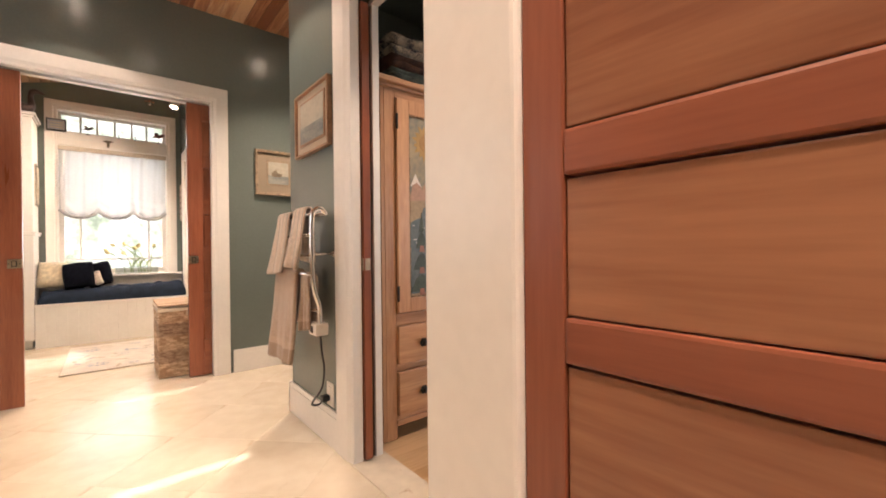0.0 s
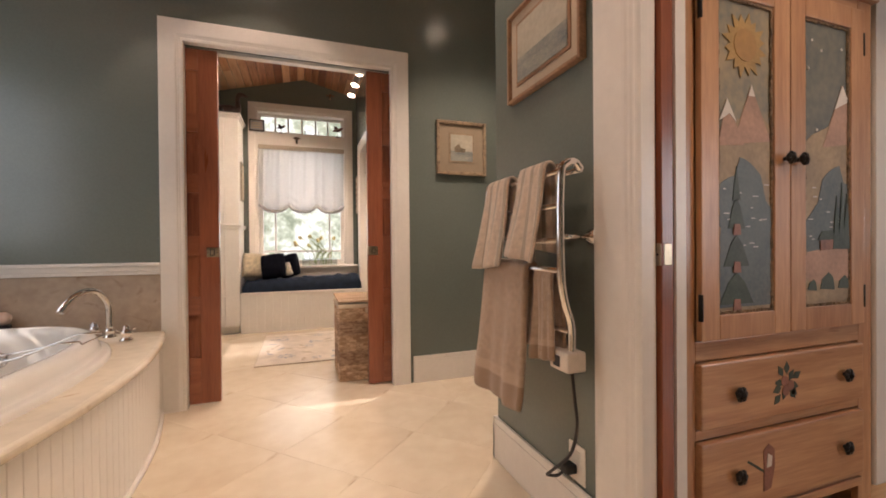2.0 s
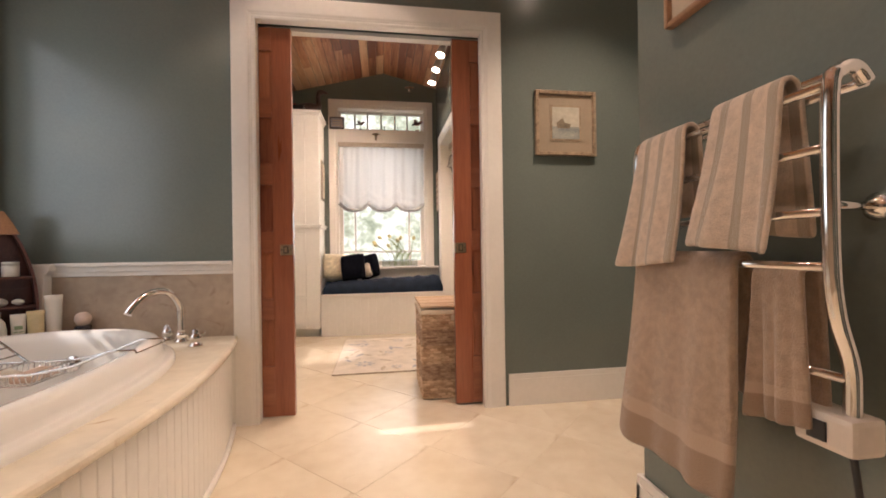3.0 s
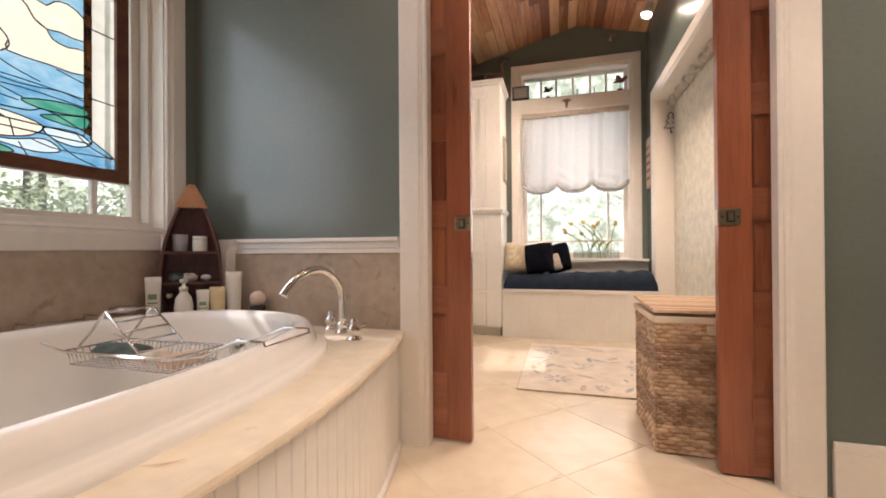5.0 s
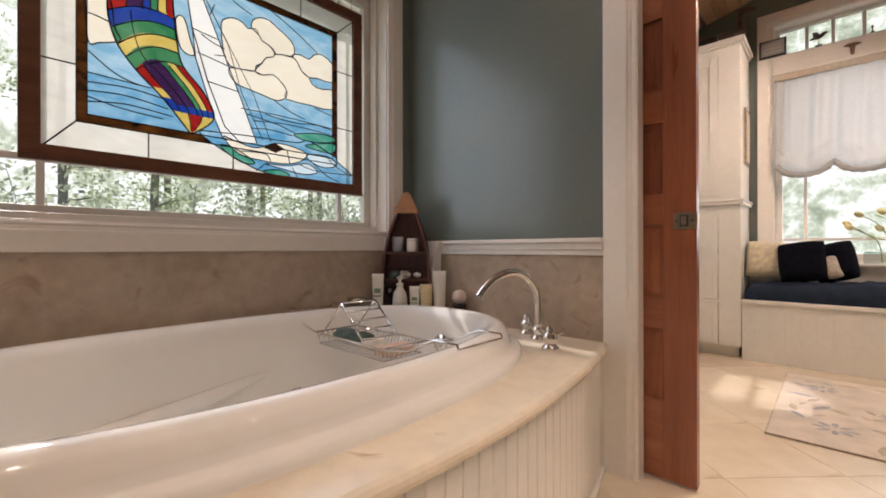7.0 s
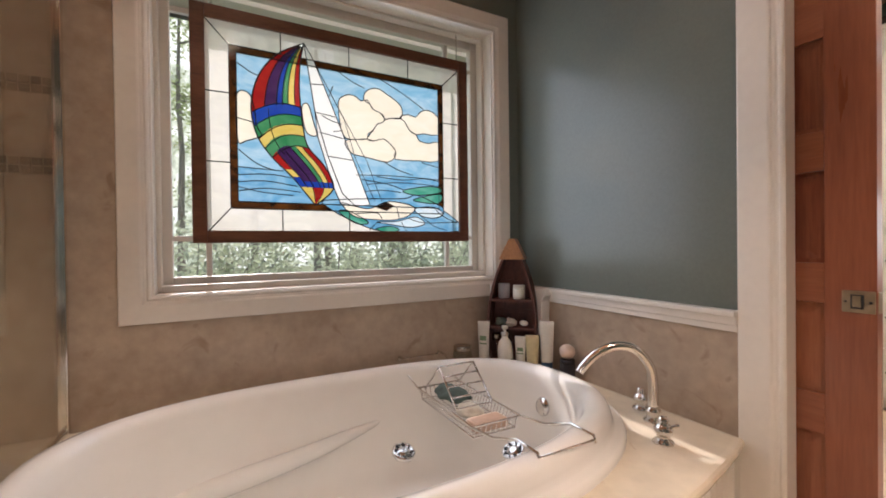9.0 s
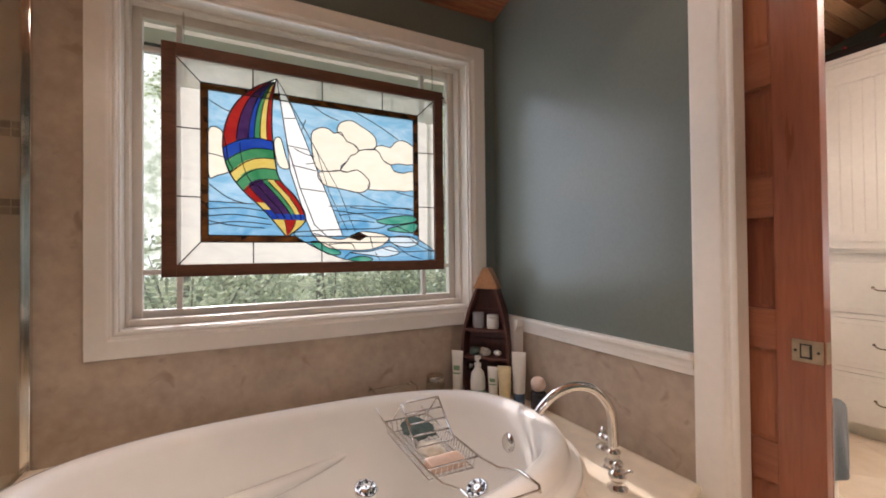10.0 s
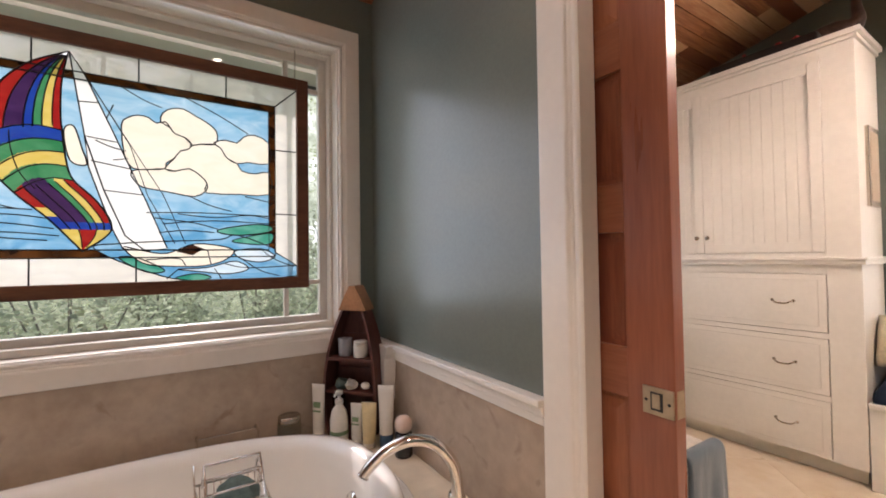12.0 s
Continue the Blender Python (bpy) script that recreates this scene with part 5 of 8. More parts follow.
LRAIL = material("cherry_rail", (0.34, 0.105, 0.042), 0.34, scale=3.0, stretch=(7, 0.5, 7), fine=7, var=0.16, bump=0.03, depth=0.002, dark=(0.19, 0.056, 0.030), light=(0.30, 0.10, 0.052))
z = 0.10
zs = [0.929 + 0.190 * k for k in range(-5, 7)]
for k, z in enumerate(zs):
    part("face_rail", boxes((LX + 0.0005, LX + 0.03, LY0 + 0.065, 0.287, z - 0.047, z), bevel=0.004), LRAIL, linen)
    if k < len(zs) - 1:
        part("drawer_front", boxes((LX + 0.004, LX + 0.028, LY0 + 0.0665, 0.2855, z + 0.0015, z + 0.143 - 0.003), bevel=0.002), LPANEL, linen)

# ---- armoire in the vestibule ----
arm = thing("armoire", "honey pine armoire with hand-painted mountain and lake doors", "wardrobe")
AX0, AX1, AY, AYB, AT = 1.262, 2.232, 1.862, 2.44, 1.83
part("body", boxes((AX0 + 0.02, AX1 - 0.02, AY + 0.02, AYB, 0.10, AT)), PINE, arm)
part("side_panel", boxes((AX0, AX0 + 0.02, AY, AYB, 0.0, AT), bevel=0.003), PINE, arm)
part("side_panel", boxes((AX1 - 0.02, AX1, AY, AYB, 0.0, AT), bevel=0.003), PINE, arm)
part("face_stile", boxes((AX0 + 0.02, AX0 + 0.085, AY - 0.002, AY + 0.02, 0.0, AT), bevel=0.003), PINE, arm)
part("face_stile", boxes((AX1 - 0.085, AX1 - 0.02, AY - 0.002, AY + 0.02, 0.0, AT), bevel=0.003), PINE, arm)
for z0, z1 in ((0.595, 0.655), (0.355, 0.385), (0.075, 0.115), (1.785, AT)):
    part("face_rail", boxes((AX0 + 0.085, AX1 - 0.085, AY - 0.002, AY + 0.02, z0, z1), bevel=0.003), PINE_X, arm)
part("plinth_edge", boxes((AX0 + 0.08, AX1 - 0.08, AY - 0.012, AY - 0.002, 0.07, 0.10), bevel=0.004), PINE_X, arm)
part("cornice", boxes((AX0 - 0.012, AX1 + 0.012, AY - 0.02, AYB, AT, AT + 0.018), (AX0 - 0.035, AX1 + 0.035, AY - 0.045, AYB, AT + 0.018, AT + 0.045), bevel=0.006), PINE_X, arm)
ROUGH_TRIM = material("bark_beading", (0.12, 0.065, 0.035), 0.8, var=0.4, scale=60, bump=0.5, light=(0.45, 0.30, 0.17))
P_SKY = material("painted_dusk_sky", (0.30, 0.26, 0.17), 0.5, var=0.2, scale=4, light=(0.38, 0.30, 0.18), dark=(0.15, 0.165, 0.145), ramp=(0.35, 0.62))
P_NIGHT = material("painted_night_sky", (0.10, 0.115, 0.105), 0.5, var=0.3, scale=4, light=(0.20, 0.19, 0.14), dark=(0.055, 0.075, 0.08))
P_LAKE = material("painted_lake", (0.10, 0.16, 0.17), 0.45, var=0.25, scale=9, dark=(0.055, 0.080, 0.085), light=(0.15, 0.165, 0.15))
P_HILL = material("painted_hill", (0.37, 0.27, 0.155), 0.5, var=0.2, scale=6)
P_PINK = material("painted_mountain", (0.46, 0.275, 0.185), 0.5, var=0.15, scale=8)
P_SNOW = material("painted_snow", (0.72, 0.66, 0.58), 0.5, var=0.08)
P_SUN = material("painted_sun", (0.45, 0.28, 0.095), 0.5, var=0.15, scale=14)
P_FIR = material("painted_fir", (0.05, 0.07, 0.045), 0.5, var=0.3, scale=14)
P_RED = material("painted_red_brown", (0.30, 0.13, 0.085), 0.5, var=0.2, scale=14)


def flat(name, pts, mat, parent, y, t=0.002):
    """A raised painted shape on a panel facing -y."""
    bm = bmesh.new()
    prism(bm, [(x, y, z) for x, z in pts], (0, 1, 0), t)
    return part(name, bm, mat, parent)


def painted_door(x0, x1, hinge_left):
    z0, z1, st = 0.66, 1.782, 0.075
    d = part("door", boxes((x0, x0 + st, AY - 0.022, AY - 0.002, z0, z1), (x1 - st, x1, AY - 0.022, AY - 0.002, z0, z1), (x0 + st, x1 - st, AY - 0.022, AY - 0.002, z0, z0 + st), (x0 + st, x1 - st, AY - 0.022, AY - 0.002, z1 - st, z1), bevel=0.004), PINE, arm)
    a, b, c, e = x0 + st, x1 - st, z0 + st, z1 - st
    y = AY - 0.010
    W, H = b - a, e - c

    def Q(u, v):
        return (a + u * W, c + v * H)

    part("painted_panel", boxes((a - 0.004, b + 0.004, y, AY - 0.003, c - 0.004, e + 0.004)), P_SKY if hinge_left else P_NIGHT, d)
    bm = bmesh.new()
    rnd = random.Random(5 + hinge_left)
    for u0, v0, u1, v1 in ((a, c, a, e), (b, c, b, e), (a, c, b, c), (a, e, b, e)):
        n = int((abs(u1 - u0) + abs(v1 - v0)) / 0.012)
        for k in range(n):
            q, w = u0 + (u1 - u0) * (k + 0.5) / n, v0 + (v1 - v0) * (k + 0.5) / n
            s = rnd.uniform(0.006, 0.010)
            box(bm, q - s, q + s, y - rnd.uniform(0.004, 0.008), y - 0.0005, w - s, w + s)
    part("bark_beading", bm, ROUGH_TRIM, d, "rough bark beading round the painted panel", kind="stuff")
    hump = 0.34 if hinge_left else 0.36
    flat("hill", [Q(0, 0), Q(1, 0), Q(1, 0.60), Q(0.75, 0.66), Q(0.5, 0.63), Q(0.2, 0.60), Q(0, 0.56)], P_HILL, d, y - 0.002)
    if hinge_left:
        flat("mountain", [Q(0.28, 0.54), Q(0.98, 0.56), Q(0.62, 0.735)], P_PINK, d, y - 0.003)
        flat("mountain", [Q(0.02, 0.53), Q(0.48, 0.54), Q(0.18, 0.68)], P_PINK, d, y - 0.0035)
        flat("snow_cap", [Q(0.56, 0.70), Q(0.62, 0.737), Q(0.68, 0.70)], P_SNOW, d, y - 0.004)
        flat("snow_cap", [Q(0.05, 0.61), Q(0.18, 0.682), Q(0.34, 0.61), Q(0.22, 0.635)], P_SNOW, d, y - 0.0045)
        sunp = []
        for k in range(32):
            t, r = 2 * math.pi * k / 32, (0.105 if k % 2 else 0.075) * (1.0 if (k // 2) % 2 else 0.9)
            sunp.append((a + 0.50 * W + r * math.cos(t) * 0.95, c + 0.86 * H + r * math.sin(t)))
        flat("sun", sunp, P_SUN, d, y - 0.004)
        flat("sun_face", [(a + 0.5 * W + 0.05 * math.cos(2 * math.pi * k / 20), c + 0.86 * H + 0.05 * math.sin(2 * math.pi * k / 20)) for k in range(20)], material("painted_sun_face", (0.41, 0.23, 0.075), 0.5, var=0.1), d, y - 0.006)
    else:
        flat("mountain", [Q(0.42, 0.56), Q(1, 0.58), Q(1, 0.74), Q(0.86, 0.79)], P_PINK, d, y - 0.003)
        flat("snow_cap", [Q(0.68, 0.70), Q(0.86, 0.79), Q(1, 0.735), Q(0.86, 0.72)], P_SNOW, d, y - 0.004)
        for u, v in ((0.12, 0.83), (0.4, 0.90), (0.85, 0.92), (0.30, 0.62), (0.2, 0.93)):
            flat("star", [(a + u * W + 0.005 * math.cos(t), c + v * H + 0.005 * math.sin(t)) for t in np.linspace(0, 6.283, 8)[:-1]], P_SNOW, d, y - 0.003)
    lake = [Q(0.03, 0.02)] + [Q(0.03 + 0.94 * k / 10, 0.34 + 0.10 * math.sin(math.pi * (k + (3 if hinge_left else -2)) / 13) + (0.06 if 3 < k < 9 else 0)) for k in range(11)] + [Q(0.97, 0.02)]
    flat("lake", lake, P_LAKE, d, y - 0.004)
    bm = bmesh.new()
    for k in range(16):
        u, v = rnd.uniform(0.1, 0.85), rnd.uniform(0.2, 0.42)
        box(bm, a + u * W, a + u * W + rnd.uniform(0.01, 0.025), y - 0.005, y - 0.004, c + v * H, c + v * H + 0.003)
    part("ripples", bm, P_SNOW, d, kind="stuff")
    tx = 0.33
    for k in range(3 if hinge_left else 0):
        v = 0.03 + 0.12 * k
        s = 1 - 0.25 * k
        flat("fir_bough", [Q(tx - 0.30 * s, v), Q(tx + 0.30 * s, v), Q(tx + 0.14 * s, v + 0.07), Q(tx, v + 0.10), Q(tx - 0.14 * s, v + 0.07)], P_FIR, d, y - 0.006)
        flat("fir_trunk", [Q(tx - 0.07, v - 0.02), Q(tx + 0.07, v - 0.02), Q(tx + 0.05, v + 0.015), Q(tx - 0.05, v + 0.015)], P_RED, d, y - 0.008)
    if hinge_left:
        flat("fir_top", [Q(tx - 0.07, 0.36), Q(tx + 0.07, 0.36), Q(tx, 0.47)], P_FIR, d, y - 0.006)
    else:
        flat("meadow", [Q(0.03, 0.10), Q(0.25, 0.075), Q(0.6, 0.09), Q(0.97, 0.08), Q(0.97, 0.20), Q(0.55, 0.205), Q(0.03, 0.19)], P_PINK, d, y - 0.0055)
        flat("shore", [Q(0.03, 0.02), Q(0.97, 0.02), Q(0.97, 0.08), Q(0.6, 0.09), Q(0.25, 0.075), Q(0.03, 0.10)], P_HILL, d, y - 0.0052)
        flat("cabin", [Q(0.34, 0.195), Q(0.66, 0.20), Q(0.66, 0.235), Q(0.34, 0.232)], P_RED, d, y - 0.0065)
        flat("cabin_roof", [Q(0.29, 0.232), Q(0.70, 0.235), Q(0.60, 0.268), Q(0.38, 0.265)], P_FIR, d, y - 0.0068)
        for fx, fz in ((0.70, 0.39), (0.82, 0.44), (0.93, 0.40)):
            flat("fir", [Q(fx - 0.09, 0.20), Q(fx + 0.07, 0.20), Q(fx + 0.04, 0.30), Q(fx, fz), Q(fx - 0.05, 0.29)], P_FIR, d, y - 0.007 - 0.0004 * fx)
        for fx, fs in ((0.17, 0.7), (0.50, 1.15), (0.86, 0.9)):
            flat("bush", [Q(fx - 0.14 * fs, 0.06), Q(fx + 0.13 * fs, 0.055), Q(fx + 0.10 * fs, 0.06 + 0.035 * fs), Q(fx + 0.02, 0.06 + 0.05 * fs), Q(fx - 0.11 * fs, 0.06 + 0.03 * fs)], P_FIR, d, y - 0.0072)
    kx = x1 - 0.03 if hinge_left else x0 + 0.03
    bm = bmesh.new()
    for k in range(7):
        t = 2 * math.pi * k / 7
        lathe(bm, [(0.0, -0.030), (0.009, -0.026), (0.010, -0.02), (0.004, -0.014)], (kx + 0.012 * math.cos(t), AY - 0.022, 1.225 + 0.012 * math.sin(t)), "y", 8)
    lathe(bm, [(0.007, 0), (0.007, -0.02), (0.012, -0.03), (0.0, -0.034)], (kx, AY - 0.022, 1.225), "y", 10)
    part("knob", bm, IRON, d, "dark flower-shaped iron knob")
    hx = x0 + 0.002 if hinge_left else x1 - 0.002
    for z in (0.76, 1.66):
        bm = bmesh.new()
        lathe(bm, [(0.007, -0.04), (0.007, 0.04)], (hx, AY - 0.018, z), "z", 8)
        part("hinge", bm, IRON, d)


AM = (AX0 + AX1) / 2
painted_door(AX0 + 0.087, AM - 0.002, True)
painted_door(AM + 0.002, AX1 - 0.087, False)
for i, (z0, z1) in enumerate(((0.388, 0.592), (0.118, 0.352))):
    d = part("drawer", boxes((AX0 + 0.088, AX1 - 0.088, AY - 0.020, AY + 0.01, z0 + 0.002, z1 - 0.002), bevel=0.006), PINE_X, arm)
    for x in (AX0 + 0.235, AX1 - 0.235 + 0.03):
        bm = bmesh.new()
        for k in range(6):
            t = 2 * math.pi * k / 6
            lathe(bm, [(0.0, -0.022), (0.010, -0.019), (0.011, -0.014), (0.004, -0.010)], (x + 0.014 * math.cos(t), AY - 0.02, (z0 + z1) / 2 + 0.014 * math.sin(t)), "y", 8)
        lathe(bm, [(0.007, 0), (0.007, -0.016), (0.013, -0.024), (0.0, -0.03)], (x, AY - 0.02, (z0 + z1) / 2), "y", 10)
        part("knob", bm, IRON, d)
    zc, xc = (z0 + z1) / 2, AM - 0.02
    if i == 0:
        spray = random.Random(31)
        for k in range(11):
            t = 2 * math.pi * k / 11 + spray.uniform(-0.25, 0.25)
            r = spray.uniform(0.03, 0.06)
            px, pz = xc + r * math.cos(t) * 1.1, zc + r * math.sin(t)
            flat("leaf", [(px + 0.022 * math.cos(t), pz + 0.022 * math.sin(t)), (px - 0.014 * math.sin(t), pz + 0.014 * math.cos(t)), (px - 0.02 * math.cos(t), pz - 0.02 * math.sin(t)), (px + 0.014 * math.sin(t), pz - 0.014 * math.cos(t))], P_FIR, d, AY - 0.0215)
        for px, pz in ((xc - 0.012, zc + 0.012), (xc + 0.016, zc - 0.004), (xc - 0.006, zc - 0.02)):
            flat("berry", [(px + 0.017 * math.cos(t), pz + 0.017 * math.sin(t)) for t in np.linspace(0, 6.283, 12)[:-1]], P_RED, d, AY - 0.023)
    else:
        xb = xc - 0.10
        flat("bird", [(xb - 0.012, zc - 0.075), (xb + 0.022, zc - 0.07), (xb + 0.04, zc), (xb + 0.038, zc + 0.055), (xb + 0.012, zc + 0.075), (xb - 0.012, zc + 0.055), (xb - 0.01, zc)], P_RED, d, AY - 0.022)
        flat("bird_breast", [(xb + 0.0, zc + 0.0), (xb + 0.022, zc + 0.002), (xb + 0.026, zc + 0.034), (xb + 0.006, zc + 0.045)], P_SNOW, d, AY - 0.0235)
        flat("branch", [(xb - 0.085, zc + 0.03), (xb - 0.08, zc + 0.036), (xb + 0.03, zc - 0.03), (xb + 0.03, zc - 0.04)], P_FIR, d, AY - 0.0215)


# ---- tub fittings ----
def jet(x, y, z, n, name="jet"):
    """A whirlpool jet with a ring and slots, facing n."""
    q = Vector(n).to_track_quat("Z", "Y").to_matrix().to_4x4()
    bm = bmesh.new()
    lathe(bm, [(0.032, -0.004), (0.034, 0.004), (0.030, 0.008), (0.024, 0.006), (0.020, 0.004), (0.016, 0.008), (0.006, 0.010), (0.0, 0.008)], sides=20)
    ob = part(name, bm, CHROME, tub, "chrome whirlpool jet")
    ob.matrix_basis = Matrix.Translation((x, y, z)) @ q @ Matrix.Scale(1.35, 4)
    bm = bmesh.new()
    for k in range(8):
        a = 2 * math.pi * k / 8
        tube(bm, [(0.018 * math.cos(a), 0.018 * math.sin(a), 0.0075), (0.027 * math.cos(a + 0.3), 0.027 * math.sin(a + 0.3), 0.0085)], 0.0022, 5)
    part("slot", bm, BLACK, ob, kind="stuff")


jet(-1.255, 2.87, 0.315, (0.3, 0.1, 0.9))
jet(-1.085, 3.25, 0.300, (0.1, -0.4, 0.9))
bm = bmesh.new()
lathe(bm, [(0.036, 0.0), (0.037, 0.006), (0.031, 0.014), (0.012, 0.017), (0.0, 0.017)], sides=24)
ov = part("overflow_plate", bm, CHROME, tub, "round chrome overflow plate")
ov.matrix_basis = Matrix.Translation((-1.09, 3.405, 0.44)) @ Vector((0, -0.97, 0.2)).to_track_quat("Z", "Y").to_matrix().to_4x4()
bm = bmesh.new()
lathe(bm, [(0.020, 0.0), (0.020, 0.003), (0.013, 0.004), (0.0, 0.004)], sides=20)
bd = part("maker_badge", bm, NICKEL, tub, "small oval badge")
bd.matrix_basis = Matrix.Translation((-1.463, 2.86, 0.475)) @ Vector((0.97, 0, 0.2)).to_track_quat("Z", "Y").to_matrix().to_4x4() @ Matrix.Diagonal((0.6, 1, 1, 1))

faucet = thing("tub_faucet", "polished chrome gooseneck tub faucet with two lever handles", "faucet")
bx, by = -0.727, 3.565
bm = bmesh.new()
lathe(bm, [(0.030, DZ), (0.030, DZ + 0.006), (0.022, DZ + 0.012), (0.020, DZ + 0.03), (0.024, DZ + 0.034), (0.024, DZ + 0.040), (0.017, DZ + 0.046), (0.014, DZ + 0.06)], (bx, by, 0), "z", 20)
part("base", bm, CHROME, faucet)
dx, dy = -0.43, -0.90
arcp = [(bx, by, DZ + 0.05), (bx, by, DZ + 0.13), (bx + dx * 0.012, by + dy * 0.012, DZ + 0.19), (bx + dx * 0.06, by + dy * 0.06, DZ + 0.245), (bx + dx * 0.125, by + dy * 0.125, DZ + 0.258), (bx + dx * 0.19, by + dy * 0.19, DZ + 0.235), (bx + dx * 0.235, by + dy * 0.235, DZ + 0.195), (bx + dx * 0.252, by + dy * 0.252, DZ + 0.172)]
cp = curve_points(arcp, 6)
bm = bmesh.new()
tube(bm, cp, [0.0175 - 0.0035 * i / len(cp) for i in range(len(cp))], 18)
tube(bm, [cp[-2], cp[-1]], 0.0165, 16)
part("spout", bm, CHROME, faucet)
for hx, hy, a in ((-0.616, 3.454, 0.6), (-0.814, 3.622, 2.4)):
    bm = bmesh.new()
    lathe(bm, [(0.030, DZ), (0.030, DZ + 0.006), (0.021, DZ + 0.013), (0.018, DZ + 0.024), (0.025, DZ + 0.030), (0.027, DZ + 0.042), (0.021, DZ + 0.054), (0.013, DZ + 0.058), (0.016, DZ + 0.068), (0.011, DZ + 0.078), (0, DZ + 0.081)], (hx, hy, 0), "z", 18)
    h = part("handle", bm, CHROME, faucet)
    bm = bmesh.new()
    for k in (0, math.pi):
        tube(bm, curve_points([(hx, hy, DZ + 0.046), (hx + 0.02 * math.cos(a + k), hy + 0.02 * math.sin(a + k), DZ + 0.050), (hx + 0.042 * math.cos(a + k), hy + 0.042 * math.sin(a + k), DZ + 0.060)], 3), [0.006, 0.005, 0.005, 0.004, 0.005, 0.006, 0.005], 8)
    part("lever", bm, CHROME, h)

# ---- bath caddy ----
caddy = thing("bath_caddy", "chrome wire bath caddy with a book rest across the tub", "bath caddy")


def wire(name, pts, r=0.0028, parent=None, closed=False, smooth=False, mat=CHROME):
    bm = bmesh.new()
    tube(bm, curve_points(pts, 4, closed) if smooth else pts, r, 6, closed)
    return part(name, bm, mat, parent or caddy)


ty0, ty1, tx0, tx1, tz = 2.972, 3.162, -1.345, -0.930, 0.512
for y, ya in ((ty0, 2.985), (ty1, 3.185)):
    wire("arm", [(-1.585, ya, 0.562), (-1.578, ya, 0.583), (-1.50, ya, 0.583), (-1.44, y, 0.535), (tx0, y, tz), (tx1, y, tz), (-0.80, y - 0.01, 0.535), (-0.68, y - 0.02, 0.583), (-0.60, y - 0.02, 0.583), (-0.595, y - 0.02, 0.565)], 0.0042)
wire("end_bar", [(-1.582, 2.985, 0.569), (-1.582, 3.185, 0.569)], 0.003)
wire("end_bar", [(-0.598, ty0 - 0.02, 0.572), (-0.598, ty1 - 0.02, 0.572)], 0.003)
wire("tray_rim", [(tx0, ty0, tz), (tx1, ty0, tz), (tx1, ty1, tz), (tx0, ty1, tz)], 0.0042, closed=True)
wire("tray_base_rim", [(tx0 + 0.012, ty0 + 0.012, tz - 0.042), (tx1 - 0.012, ty0 + 0.012, tz - 0.042), (tx1 - 0.012, ty1 - 0.012, tz - 0.042), (tx0 + 0.012, ty1 - 0.012, tz - 0.042)], 0.0022, closed=True)
bm = bmesh.new()
for i in range(22):
    x = tx0 + 0.018 + i * (tx1 - tx0 - 0.036) / 21
    tube(bm, [(x, ty0, tz), (x, ty0 + 0.012, tz - 0.042), (x, ty1 - 0.012, tz - 0.042), (x, ty1, tz)], 0.0017, 5)
for j in range(9):
    y = ty0 + 0.014 + j * (ty1 - ty0 - 0.028) / 8
    tube(bm, [(tx0, y, tz), (tx0 + 0.012, y, tz - 0.042), (tx1 - 0.012, y, tz - 0.042), (tx1, y, tz)], 0.0017, 5)
part("wire_basket", bm, CHROME, caddy, kind="stuff")
rt = [(-1.195, ty0 + 0.02, 0.632), (-1.195, ty1 - 0.02, 0.632)]
rb = [(-1.065, ty0 + 0.02, 0.518), (-1.065, ty1 - 0.02, 0.518)]
wire("book_rest", [rt[0], rt[1], rb[1], rb[0]], 0.0044, closed=True)
for k in range(1, 4):
    wire("rest_bar", [tuple(Vector(rt[0]).lerp(Vector(rb[0]), k / 4)), tuple(Vector(rt[1]).lerp(Vector(rb[1]), k / 4))], 0.0034)
for y in (ty0 + 0.02, ty1 - 0.02):
    wire("prop", [(-1.195, y, 0.632), (-1.315, y, 0.516)], 0.0038)
SOAP = material("soap_bar", (0.62, 0.42, 0.30), 0.5, var=0.1)
WASH = material("green_washcloth", (0.10, 0.14, 0.12), 0.9, var=0.3, scale=30, bump=0.3)
CLOTH_W = material("pale_sponge", (0.66, 0.60, 0.50), 0.9, var=0.15, scale=40, bump=0.4)


def lump(name, c, size, mat, seed, amp=0.25, label="", cat="", parent=None, sub=3):
    bm = bmesh.new()
    bmesh.ops.create_icosphere(bm, subdivisions=sub, radius=1.0)
    for v in bm.verts:
        n = v.co.normalized()
        k = 1 + amp * noise.noise(n * 1.7 + Vector((seed, seed * 1.3, 0)))
        v.co = Vector((n.x * size[0] * k, n.y * size[1] * k, n.z * size[2] * k)) + Vector(c)
    smooth_all(bm)
    ob = part(name, bm, mat, parent)
    return tagged(ob, label, cat)


lump("washcloth", (-1.26, 3.085, 0.497), (0.085, 0.06, 0.022), WASH, 3, 0.4, "crumpled dark green washcloth in the bath caddy", "washcloth")
lump("sponge", (-1.09, 3.06, 0.493), (0.055, 0.045, 0.020), CLOTH_W, 4, 0.3, "pale bath sponge in the bath caddy", "sponge")
tagged(part("soap_bar", boxes((-1.02, -0.95, 3.0, 3.13, 0.474, 0.505), bevel=0.011), SOAP), "pinkish beige soap bar in the bath caddy", "soap")

# ---- boat-shaped shelf in the corner ----
MAHOG = material("red_stained_wood", (0.085, 0.025, 0.018), 0.5, var=0.3, scale=8, stretch=(3, 3, 0.6), bump=0.08, dark=(0.045, 0.013, 0.010), light=(0.14, 0.045, 0.03))
NATURAL = material("varnished_bow_wood", (0.36, 0.17, 0.075), 0.4, var=0.2, scale=9, bump=0.05)
